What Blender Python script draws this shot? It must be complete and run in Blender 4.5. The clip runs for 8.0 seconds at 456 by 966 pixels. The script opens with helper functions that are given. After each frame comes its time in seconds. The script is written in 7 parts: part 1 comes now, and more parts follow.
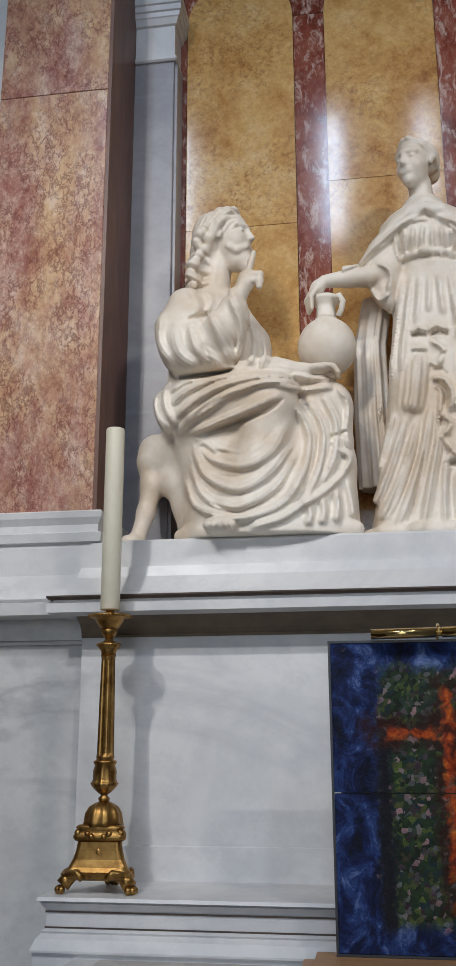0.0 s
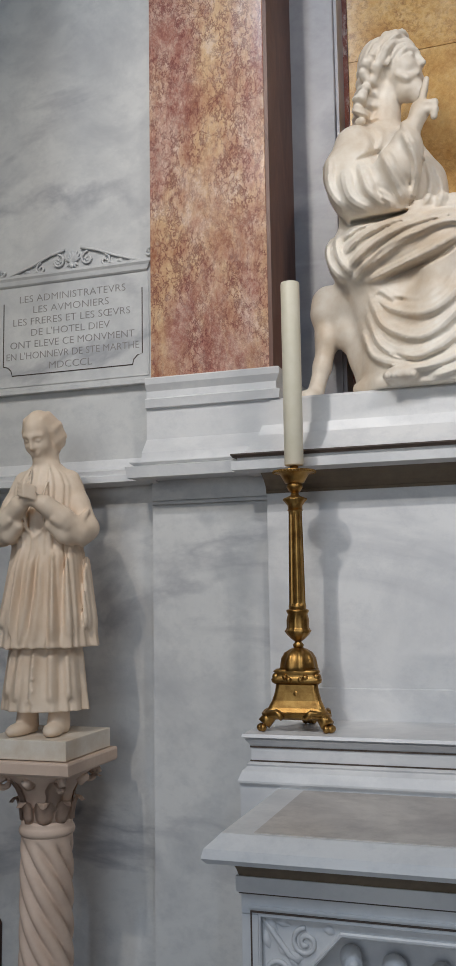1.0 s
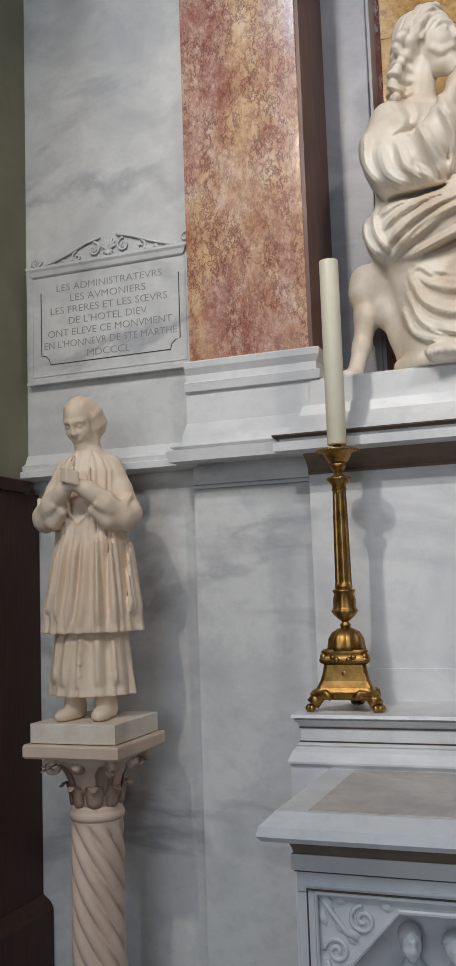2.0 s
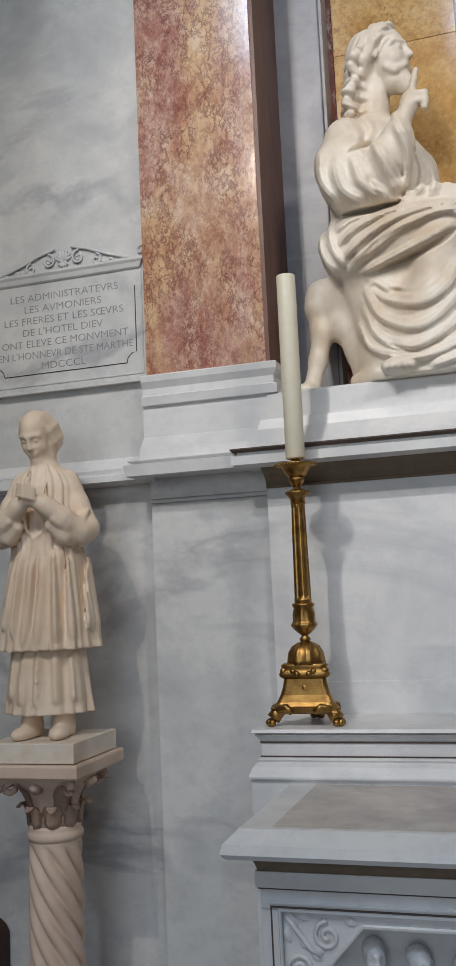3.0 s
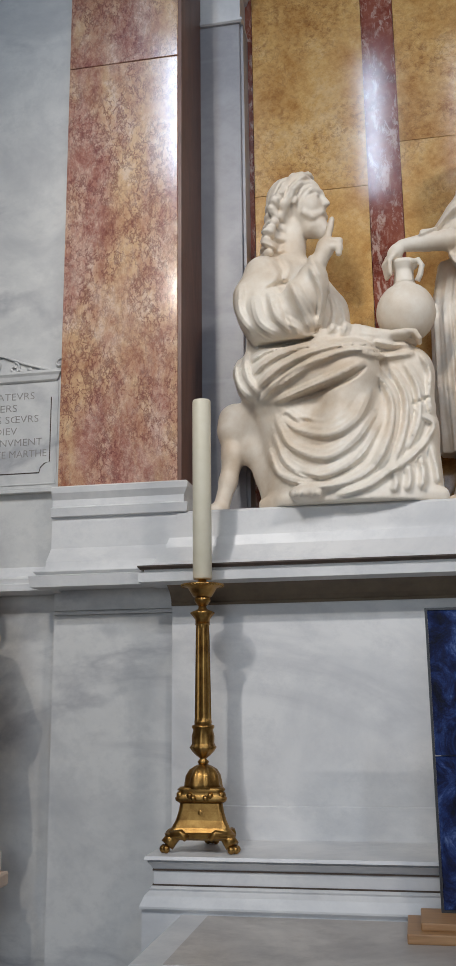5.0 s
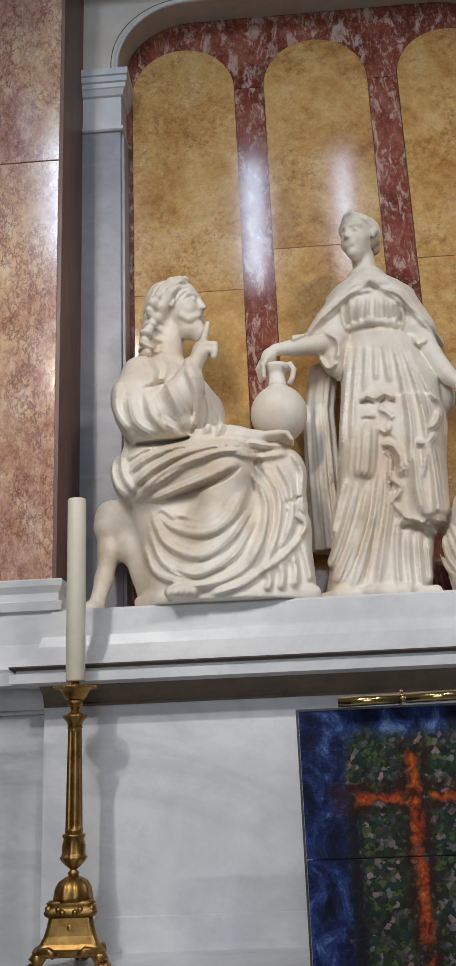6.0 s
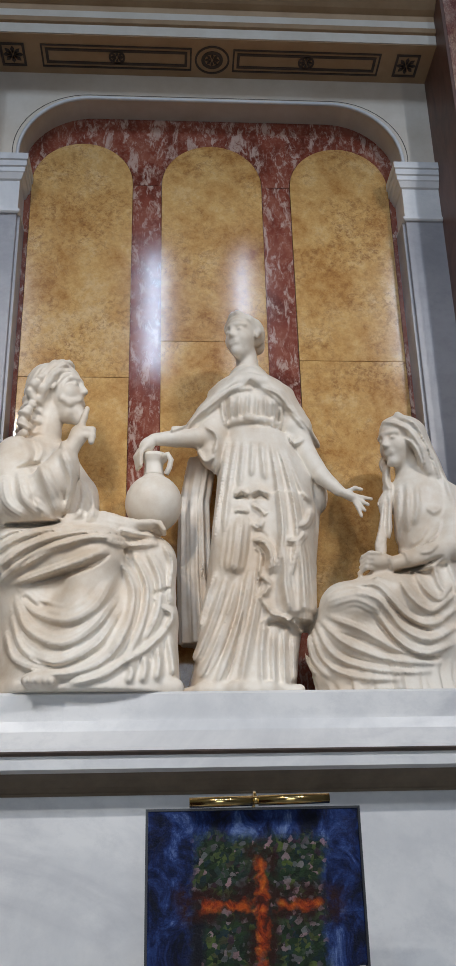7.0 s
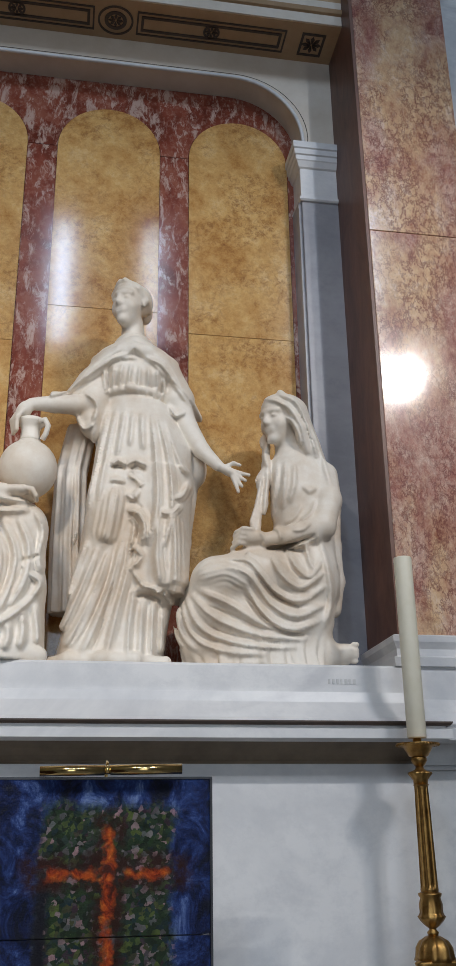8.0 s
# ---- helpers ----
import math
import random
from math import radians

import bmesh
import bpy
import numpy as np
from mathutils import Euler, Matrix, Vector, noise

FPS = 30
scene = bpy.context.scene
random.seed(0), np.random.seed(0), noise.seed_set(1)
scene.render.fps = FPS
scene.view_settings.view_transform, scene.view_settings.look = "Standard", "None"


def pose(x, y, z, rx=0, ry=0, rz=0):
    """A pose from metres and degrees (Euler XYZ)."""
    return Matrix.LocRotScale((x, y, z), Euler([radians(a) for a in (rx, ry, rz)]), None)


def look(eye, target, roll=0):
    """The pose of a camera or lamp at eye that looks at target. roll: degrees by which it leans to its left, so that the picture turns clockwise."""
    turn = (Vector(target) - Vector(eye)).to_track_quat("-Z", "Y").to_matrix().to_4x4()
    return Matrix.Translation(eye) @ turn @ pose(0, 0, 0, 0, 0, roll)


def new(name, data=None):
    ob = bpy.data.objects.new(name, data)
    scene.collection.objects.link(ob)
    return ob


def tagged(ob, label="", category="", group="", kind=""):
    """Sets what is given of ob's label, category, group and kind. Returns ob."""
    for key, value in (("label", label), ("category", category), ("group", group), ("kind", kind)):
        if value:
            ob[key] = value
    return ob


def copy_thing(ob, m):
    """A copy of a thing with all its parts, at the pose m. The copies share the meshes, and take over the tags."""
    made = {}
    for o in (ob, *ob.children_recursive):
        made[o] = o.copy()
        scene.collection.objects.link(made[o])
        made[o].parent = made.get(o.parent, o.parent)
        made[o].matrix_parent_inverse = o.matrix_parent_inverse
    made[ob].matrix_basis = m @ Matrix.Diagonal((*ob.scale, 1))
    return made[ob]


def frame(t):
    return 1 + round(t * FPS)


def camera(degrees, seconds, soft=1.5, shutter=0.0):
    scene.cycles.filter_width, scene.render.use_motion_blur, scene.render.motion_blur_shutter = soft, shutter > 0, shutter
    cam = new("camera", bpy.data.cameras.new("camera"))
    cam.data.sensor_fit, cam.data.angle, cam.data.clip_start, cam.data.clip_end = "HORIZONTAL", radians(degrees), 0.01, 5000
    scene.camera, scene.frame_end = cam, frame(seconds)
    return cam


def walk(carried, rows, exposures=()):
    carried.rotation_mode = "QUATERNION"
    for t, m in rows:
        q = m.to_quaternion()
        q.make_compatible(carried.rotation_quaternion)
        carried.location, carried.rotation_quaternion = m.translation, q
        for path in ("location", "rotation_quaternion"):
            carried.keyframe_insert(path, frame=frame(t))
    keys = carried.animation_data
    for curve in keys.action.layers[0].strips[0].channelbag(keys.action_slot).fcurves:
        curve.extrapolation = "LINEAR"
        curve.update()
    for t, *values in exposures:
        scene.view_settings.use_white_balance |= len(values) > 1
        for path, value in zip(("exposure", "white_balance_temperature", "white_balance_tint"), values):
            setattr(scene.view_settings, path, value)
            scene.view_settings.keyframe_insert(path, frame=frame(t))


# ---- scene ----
cam = camera(27.2, 8.0)
PATH = [
    (0, (-0.119, -3.054, 1.606), (-0.408, -1.147, 2.134), -0.1),
    (0.5, (-0.147, -3.057, 1.606), (-0.611, -1.154, 2.013), -0.3),
    (1, (-0.179, -3.062, 1.611), (-0.809, -1.177, 1.838), -0.9),
    (1.2, (-0.176, -3.061, 1.599), (-0.858, -1.193, 1.815), -1.0),
    (2.3, (-0.226, -3.058, 1.574), (-0.9, -1.188, 1.795), -2.5),
    (2.5, (-0.225, -3.057, 1.58), (-0.867, -1.176, 1.799), -2.6),
    (3, (-0.241, -3.062, 1.587), (-0.83, -1.165, 1.824), -2.6),
    (3.5, (-0.254, -3.064, 1.588), (-0.838, -1.171, 1.862), -2.2),
    (4, (-0.261, -3.068, 1.585), (-0.737, -1.146, 1.868), -1.9),
    (4.2, (-0.262, -3.069, 1.582), (-0.712, -1.141, 1.867), -1.8),
    (5.3, (-0.254, -3.131, 1.656), (-0.578, -1.223, 2.161), -0.7),
    (5.5, (-0.23, -3.135, 1.667), (-0.516, -1.228, 2.196), -1.1),
    (6, (-0.224, -3.153, 1.686), (-0.339, -1.246, 2.279), -2.3),
    (6.5, (-0.195, -3.146, 1.689), (-0.235, -1.288, 2.429), -2.4),
    (7, (-0.168, -3.142, 1.693), (-0.046, -1.297, 2.456), -1.3),
    (7.5, (-0.129, -3.118, 1.678), (0.101, -1.285, 2.444), -0.9),
    (8, (-0.075, -3.127, 1.681), (0.246, -1.288, 2.397), -0.8),
]
# the camera evens out its own brightness on the way
EXPOSURES = [(0.0, -0.12, 6250, 10), (1.0, -0.05, 6450, 10), (2.5, -0.02, 6500, 10), (4.0, -0.1, 6450, 10), (5.5, -0.12, 6400, 10), (6.5, -0.1, 6350, 10), (7.0, -0.07, 6220, 10), (8.0, -0.09, 6220, 10)]
walk(cam, [(t, look(eye, target, roll)) for t, eye, target, roll in PATH], EXPOSURES)

# ---- light ----
world = bpy.data.worlds.new("world")
scene.world = world
world.use_nodes = True
sky = world.node_tree.nodes.new("ShaderNodeTexSky")
sky.sky_type = 'NISHITA'
sky.sun_disc = False
sky.sun_elevation, sky.sun_rotation = radians(40), radians(180)
world.node_tree.links.new(sky.outputs[0], world.node_tree.nodes["Background"].inputs[0])
world.node_tree.nodes["Background"].inputs[1].default_value = 0.1


def spot(x, y, z, target, watts, color, size=62, radius=0.05):
    data = bpy.data.lights.new("spotlight", 'SPOT')
    data.energy, data.color, data.spot_size, data.spot_blend = watts, color, radians(size), 0.9
    data.shadow_soft_size = radius
    ob = new("spotlight", data)
    ob.matrix_world = look((x, y, z), target)
    return ob


def area_light(x, y, z, width, height, watts, color, target):
    data = bpy.data.lights.new("window_and_fill", 'AREA')
    data.shape, data.size, data.size_y = 'RECTANGLE', width, height
    data.energy, data.color = watts, color
    ob = new("window_and_fill", data)
    ob.matrix_world = look((x, y, z), target)
    return ob


WARM, COOL = (1.0, 0.915, 0.80), (0.66, 0.81, 1.0)
# two pairs of spotlights high in front of the bay
SOFT_WARM = (1.0, 0.935, 0.87)
for x, z, tone, watts, target in ((-1.40, 4.75, SOFT_WARM, 112, (-0.25, -0.2, 3.0)), (-1.52, 4.25, WARM, 128, (-1.0, -0.4, 2.1)), (1.93, 4.75, SOFT_WARM, 110, (0.3, -0.2, 3.0)), (2.20, 4.75, SOFT_WARM, 115, (0.55, -0.3, 2.6))):
    spot(x, -3.4, z, target, watts, tone, 60, 0.035)
# clerestory windows across the nave; the outer two are added for more brightness
WINDOWS = ((-2.98, 0.55), (-0.42, 0.17), (0.95, 0.10), (3.8, 0.45))
for wx, ww in WINDOWS:
    area_light(wx, -9.3, 9.65, ww, 1.7, 270 * ww, COOL, (wx * 0.5, -3, 5.2))
# added fill from low in front, without a known source
area_light(-0.4, -9.2, 2.6, 3.0, 3.6, 80, COOL, (-0.4, 0, 2.0))

# ---- materials ----


def material(name, rough=0.5, metal=0.0, coat=0.0):
    m = bpy.data.materials.new(name)
    m.use_nodes = True
    b = m.node_tree.nodes["Principled BSDF"]
    b.inputs["Roughness"].default_value = rough
    b.inputs["Metallic"].default_value = metal
    b.inputs["Coat Weight"].default_value = coat
    return m, m.node_tree, b


def coords(nt, scale=(1, 1, 1), turn=(0, 0, 0), random_shift=False):
    """Object coordinates in metres, stretched and turned; pieces may each take another part of the stone."""
    tc = nt.nodes.new("ShaderNodeTexCoord")
    mp = nt.nodes.new("ShaderNodeMapping")
    mp.inputs["Scale"].default_value = scale
    mp.inputs["Rotation"].default_value = [radians(a) for a in turn]
    nt.links.new(tc.outputs["Object"], mp.inputs["Vector"])
    if random_shift:
        info = nt.nodes.new("ShaderNodeObjectInfo")
        mul = nt.nodes.new("ShaderNodeMath")
        mul.operation = 'MULTIPLY'
        mul.inputs[1].default_value = 37.0
        nt.links.new(info.outputs["Random"], mul.inputs[0])
        nt.links.new(mul.outputs[0], mp.inputs["Location"])
    return mp.outputs["Vector"]


def noise_tex(nt, vec, scale, detail=6, rough=0.6, warp=0.0):
    n = nt.nodes.new("ShaderNodeTexNoise")
    n.inputs["Scale"].default_value, n.inputs["Detail"].default_value = scale, detail
    n.inputs["Roughness"].default_value, n.inputs["Distortion"].default_value = rough, warp
    nt.links.new(vec, n.inputs["Vector"])
    return n.outputs["Fac"]


def veins(nt, vec, scale, width, warp=1.5, detail=5):
    """Thin branching lines: where a warped noise crosses its middle."""
    n = noise_tex(nt, vec, scale, detail, 0.55, warp)
    a = nt.nodes.new("ShaderNodeMath")
    a.operation = 'SUBTRACT'
    a.inputs[1].default_value = 0.5
    nt.links.new(n, a.inputs[0])
    b = nt.nodes.new("ShaderNodeMath")
    b.operation = 'ABSOLUTE'
    nt.links.new(a.outputs[0], b.inputs[0])
    c = nt.nodes.new("ShaderNodeMapRange")
    c.inputs["From Min"].default_value, c.inputs["From Max"].default_value = 0.0, width
    c.inputs["To Min"].default_value, c.inputs["To Max"].default_value = 1.0, 0.0
    nt.links.new(b.outputs[0], c.inputs["Value"])
    return c.outputs[0]


def ramp(nt, fac, stops):
    r = nt.nodes.new("ShaderNodeValToRGB")
    els = r.color_ramp.elements
    while len(els) < len(stops):
        els.new(0.5)
    for e, (p, c) in zip(els, stops):
        e.position, e.color = p, (*c, 1)
    nt.links.new(fac, r.inputs[0])
    return r.outputs[0]


def mix(nt, fac, a, b, mode='MIX', amount=None):
    m = nt.nodes.new("ShaderNodeMix")
    m.data_type, m.blend_type = 'RGBA', mode
    if amount is not None:
        m.inputs[0].default_value = amount
    else:
        nt.links.new(fac, m.inputs[0])
    for sock, v in ((m.inputs[6], a), (m.inputs[7], b)):
        if isinstance(v, tuple):
            sock.default_value = (*v, 1)
        else:
            nt.links.new(v, sock)
    return m.outputs[2]


def scaled(nt, fac, k):
    m = nt.nodes.new("ShaderNodeMath")
    m.operation = 'MULTIPLY'
    m.inputs[1].default_value = k
    nt.links.new(fac, m.inputs[0])
    return m.outputs[0]


def bump(nt, b, height, strength, distance=0.002):
    n = nt.nodes.new("ShaderNodeBump")
    n.inputs["Strength"].default_value, n.inputs["Distance"].default_value = strength, distance
    nt.links.new(height, n.inputs["Height"])
    nt.links.new(n.outputs[0], b.inputs["Normal"])


def rough_by(nt, b, fac, low, high):
    r = nt.nodes.new("ShaderNodeMapRange")
    r.inputs["To Min"].default_value, r.inputs["To Max"].default_value = low, high
    nt.links.new(fac, r.inputs["Value"])
    nt.links.new(r.outputs[0], b.inputs["Roughness"])


def white_marble(name, light, dark, vein, rough=0.35, vein_amount=0.45, shift=False):
    m, nt, b = material(name)
    v = coords(nt, (1, 1, 1.25), (0, 24, 0), shift)
    cloud = ramp(nt, noise_tex(nt, v, 2.3, 7, 0.62, 0.6), ((0.3, dark), (0.55, light), (0.8, light)))
    spots = noise_tex(nt, v, 13, 9, 0.74)
    tone = mix(nt, scaled(nt, ramp(nt, spots, ((0.47, (0, 0, 0)), (0.68, (1, 1, 1)))), 0.55), cloud, dark)
    streak = coords(nt, (0.8, 0.8, 1.7), (0, -40, 0), shift)
    vn = veins(nt, streak, 1.1, 0.035, 0.5, 8)
    gate = ramp(nt, noise_tex(nt, v, 1.6, 4), ((0.40, (0, 0, 0)), (0.60, (1, 1, 1))))
    both = mix(nt, None, vn, gate, 'MULTIPLY', 1.0)
    smoke = ramp(nt, noise_tex(nt, streak, 2.2, 8, 0.68, 0.3), ((0.48, (0, 0, 0)), (0.68, (1, 1, 1))))
    tone = mix(nt, scaled(nt, smoke, 0.26), tone, dark)
    col = mix(nt, scaled(nt, both, vein_amount), tone, vein)
    nt.links.new(col, b.inputs["Base Color"])
    rough_by(nt, b, spots, rough - 0.08, rough + 0.14)
    bump(nt, b, noise_tex(nt, v, 60, 4), 0.08)
    return m


MAT_WHITE = white_marble("white_veined_marble", (0.75, 0.74, 0.73), (0.57, 0.57, 0.58), (0.36, 0.36, 0.39), 0.35, 0.3)
MAT_GREY = white_marble("grey_cloudy_marble", (0.655, 0.645, 0.625), (0.45, 0.45, 0.455), (0.26, 0.26, 0.29), 0.38, 0.6)
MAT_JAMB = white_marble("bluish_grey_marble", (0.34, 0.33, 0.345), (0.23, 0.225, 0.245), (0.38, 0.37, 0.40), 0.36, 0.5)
MAT_INLAY = white_marble("grey_brown_mensa_stone", (0.60, 0.555, 0.51), (0.33, 0.30, 0.285), (0.66, 0.62, 0.58), 0.35, 0.8)


def crackle(nt, vec, scale, width, warp=0.05, wscale=9):
    """Edges of uneven cells."""
    n = nt.nodes.new("ShaderNodeTexNoise")
    n.inputs["Scale"].default_value, n.inputs["Detail"].default_value = wscale, 7
    n.inputs["Roughness"].default_value = 0.7
    nt.links.new(vec, n.inputs["Vector"])
    w = mix(nt, None, vec, n.outputs["Color"], 'ADD', warp)
    vo = nt.nodes.new("ShaderNodeTexVoronoi")
    vo.feature = 'DISTANCE_TO_EDGE'
    vo.inputs["Scale"].default_value = scale
    nt.links.new(w, vo.inputs["Vector"])
    c = nt.nodes.new("ShaderNodeMapRange")
    c.inputs["From Min"].default_value, c.inputs["From Max"].default_value = 0.0, width
    c.inputs["To Min"].default_value, c.inputs["To Max"].default_value = 1.0, 0.0
    nt.links.new(vo.outputs["Distance"], c.inputs["Value"])
    return c.outputs[0]


def breccia(name):
    """Rose and tan mottled marble with dark wine-coloured crackle, polished."""
    m, nt, b = material(name, 0.16)
    v = coords(nt, (1, 1, 0.62), (0, 0, 0), True)
    zone = noise_tex(nt, coords(nt, (1.3, 1.3, 0.45), (0, 8, 0), True), 3.0, 5, 0.6, 0.4)
    mottle = noise_tex(nt, v, 9, 12, 0.82, 0.2)
    tan = ramp(nt, mottle, ((0.34, (0.33, 0.13, 0.075)), (0.45, (0.57, 0.34, 0.20)), (0.54, (0.68, 0.46, 0.27)), (0.66, (0.78, 0.62, 0.48))))
    rose = ramp(nt, mottle, ((0.34, (0.22, 0.07, 0.055)), (0.46, (0.45, 0.215, 0.165)), (0.56, (0.62, 0.41, 0.32)), (0.68, (0.74, 0.58, 0.49))))
    base = mix(nt, ramp(nt, zone, ((0.43, (0, 0, 0)), (0.58, (1, 1, 1)))), rose, tan)
    gate = ramp(nt, noise_tex(nt, v, 6.0, 6, 0.7, 0.5), ((0.36, (0, 0, 0)), (0.54, (1, 1, 1))))
    crack = crackle(nt, v, 24, 0.13, 0.2, 16)
    fine = crackle(nt, v, 52, 0.16, 0.12, 34)
    c1 = mix(nt, scaled(nt, mix(nt, None, crack, gate, 'MULTIPLY', 1.0), 0.85), base, (0.15, 0.04, 0.042))
    gate2 = ramp(nt, zone, ((0.42, (1, 1, 1)), (0.60, (0.25, 0.25, 0.25))))
    c2 = mix(nt, scaled(nt, mix(nt, None, fine, gate2, 'MULTIPLY', 1.0), 0.45), c1, (0.22, 0.075, 0.065))
    pale = ramp(nt, noise_tex(nt, v, 20, 10, 0.8, 0.1), ((0.53, (0, 0, 0)), (0.70, (1, 1, 1))))
    c3 = mix(nt, scaled(nt, pale, 0.4), c2, (0.70, 0.56, 0.46))
    nt.links.new(c3, b.inputs["Base Color"])
    rough_by(nt, b, noise_tex(nt, v, 14, 5), 0.08, 0.17)
    bump(nt, b, noise_tex(nt, v, 9, 3), 0.05)
    return m


def siena(name):
    """Ochre marble with brown clouding and hair veins, polished."""
    m, nt, b = material(name, 0.14)
    v = coords(nt, (1, 1, 1), (0, 30, 0), True)
    base = ramp(nt, noise_tex(nt, v, 5.0, 10, 0.8, 0.1),
                ((0.30, (0.26, 0.10, 0.032)), (0.42, (0.49, 0.26, 0.082)), (0.54, (0.63, 0.39, 0.145)), (0.72, (0.74, 0.54, 0.29))))
    grain = ramp(nt, noise_tex(nt, v, 48, 7, 0.8, 0.4), ((0.46, (0, 0, 0)), (0.62, (1, 1, 1))))
    cluster = ramp(nt, noise_tex(nt, v, 3.6, 5, 0.65, 0.8), ((0.44, (0.3, 0.3, 0.3)), (0.60, (1, 1, 1))))
    c1 = mix(nt, scaled(nt, mix(nt, None, grain, cluster, 'MULTIPLY', 1.0), 0.66), base, (0.20, 0.075, 0.03))
    hair = veins(nt, v, 5.5, 0.018, 2.0, 7)
    gate = ramp(nt, noise_tex(nt, v, 2.4, 3), ((0.48, (0, 0, 0)), (0.62, (1, 1, 1))))
    c2 = mix(nt, scaled(nt, mix(nt, None, hair, gate, 'MULTIPLY', 1.0), 0.28), c1, (0.20, 0.08, 0.045))
    nt.links.new(c2, b.inputs["Base Color"])
    rough_by(nt, b, noise_tex(nt, v, 10, 5), 0.07, 0.14)
    bump(nt, b, noise_tex(nt, v, 12, 3), 0.06)
    return m


def red_marble(name):
    m, nt, b = material(name, 0.14)
    v = coords(nt, (1, 1, 0.8), (0, 35, 0), True)
    base = ramp(nt, noise_tex(nt, v, 6, 7, 0.65, 0.6), ((0.3, (0.095, 0.020, 0.012)), (0.52, (0.22, 0.056, 0.034)), (0.75, (0.35, 0.14, 0.09))))
    fl = ramp(nt, noise_tex(nt, coords(nt, (1.5, 1, 0.6), (0, 40, 0), True), 19, 9, 0.74, 0.5), ((0.52, (0, 0, 0)), (0.60, (1, 1, 1))))
    speck = ramp(nt, noise_tex(nt, v, 55, 6, 0.7), ((0.50, (0, 0, 0)), (0.64, (1, 1, 1))))
    c1 = mix(nt, scaled(nt, speck, 0.4), base, (0.44, 0.25, 0.19))
    c1 = mix(nt, scaled(nt, fl, 0.75), c1, (0.57, 0.42, 0.35))
    nt.links.new(c1, b.inputs["Base Color"])
    rough_by(nt, b, noise_tex(nt, v, 10, 4), 0.07, 0.14)
    return m


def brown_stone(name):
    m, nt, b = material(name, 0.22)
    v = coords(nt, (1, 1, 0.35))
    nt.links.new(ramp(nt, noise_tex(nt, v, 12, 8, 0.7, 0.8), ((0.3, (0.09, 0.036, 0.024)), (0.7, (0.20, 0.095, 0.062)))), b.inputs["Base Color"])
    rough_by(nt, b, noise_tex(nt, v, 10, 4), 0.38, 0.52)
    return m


def statuary(name, light, dark, rough=0.5):
    m, nt, b = material(name)
    v = coords(nt)
    tone = ramp(nt, noise_tex(nt, v, 3.2, 7, 0.66), ((0.35, dark), (0.58, light)))
    dust = ramp(nt, noise_tex(nt, v, 34, 6, 0.7), ((0.45, (0, 0, 0)), (0.7, (1, 1, 1))))
    nt.links.new(mix(nt, scaled(nt, dust, 0.18), tone, dark), b.inputs["Base Color"])
    b.inputs["Subsurface Weight"].default_value = 0.0
    b.inputs["Subsurface Radius"].default_value = (0.02, 0.014, 0.01)
    b.inputs["Subsurface Scale"].default_value = 0.4
    rough_by(nt, b, dust, rough - 0.08, rough + 0.12)
    bump(nt, b, noise_tex(nt, v, 90, 4), 0.06)
    return m


def gilt(name):
    m, nt, b = material(name, 0.3, 1.0)
    v = coords(nt)
    n = noise_tex(nt, v, 26, 6, 0.7)
    nt.links.new(ramp(nt, n, ((0.3, (0.17, 0.085, 0.025)), (0.5, (0.34, 0.19, 0.058)), (0.75, (0.50, 0.31, 0.10)))), b.inputs["Base Color"])
    rough_by(nt, b, n, 0.3, 0.48)
    bump(nt, b, noise_tex(nt, v, 60, 4, 0.6), 0.15, 0.002)
    return m


def plain(name, a, c, rough=0.5, scale=18, metal=0.0, stretch=(1, 1, 1), bumpy=0.1):
    m, nt, b = material(name, rough, metal)
    v = coords(nt, stretch)
    n = noise_tex(nt, v, scale, 6, 0.65)
    nt.links.new(ramp(nt, n, ((0.3, a), (0.7, c))), b.inputs["Base Color"])
    rough_by(nt, b, n, rough - 0.06, rough + 0.1)
    bump(nt, b, n, bumpy)
    return m


MAT_PINK, MAT_OCHRE, MAT_RED, MAT_BROWN = breccia("rose_breccia_marble"), siena("ochre_marble"), red_marble("red_marble"), brown_stone("brown_stone")
MAT_STATUE = statuary("statuary_marble", (0.84, 0.775, 0.68), (0.64, 0.515, 0.385))
MAT_BUFF = statuary("buff_stone", (0.81, 0.66, 0.51), (0.68, 0.51, 0.36), 0.6)
MAT_COLUMN = statuary("pinkish_limestone", (0.72, 0.55, 0.43), (0.58, 0.42, 0.32), 0.6)
MAT_GILT = gilt("gilt_bronze")
MAT_BRASS = plain("polished_brass", (0.62, 0.43, 0.16), (0.78, 0.58, 0.26), 0.14, 30, 1.0)
MAT_WAX = plain("ivory_wax", (0.70, 0.65, 0.50), (0.76, 0.71, 0.58), 0.42, 20)
MAT_WOOD_DARK = plain("dark_stained_wood", (0.030, 0.009, 0.005), (0.075, 0.024, 0.013), 0.6, 14, 0, (6, 6, 0.6))
MAT_WOOD = plain("honey_wood", (0.30, 0.15, 0.06), (0.46, 0.26, 0.12), 0.4, 14, 0, (0.6, 6, 6))
MAT_BLACK = plain("black_lacquer", (0.012, 0.012, 0.016), (0.03, 0.03, 0.035), 0.35)
# dark inlay and engraved lines; also painted shade for the ledge groove
MAT_LINE = plain("dark_line_and_groove_shade", (0.05, 0.035, 0.025), (0.09, 0.06, 0.045), 0.6)
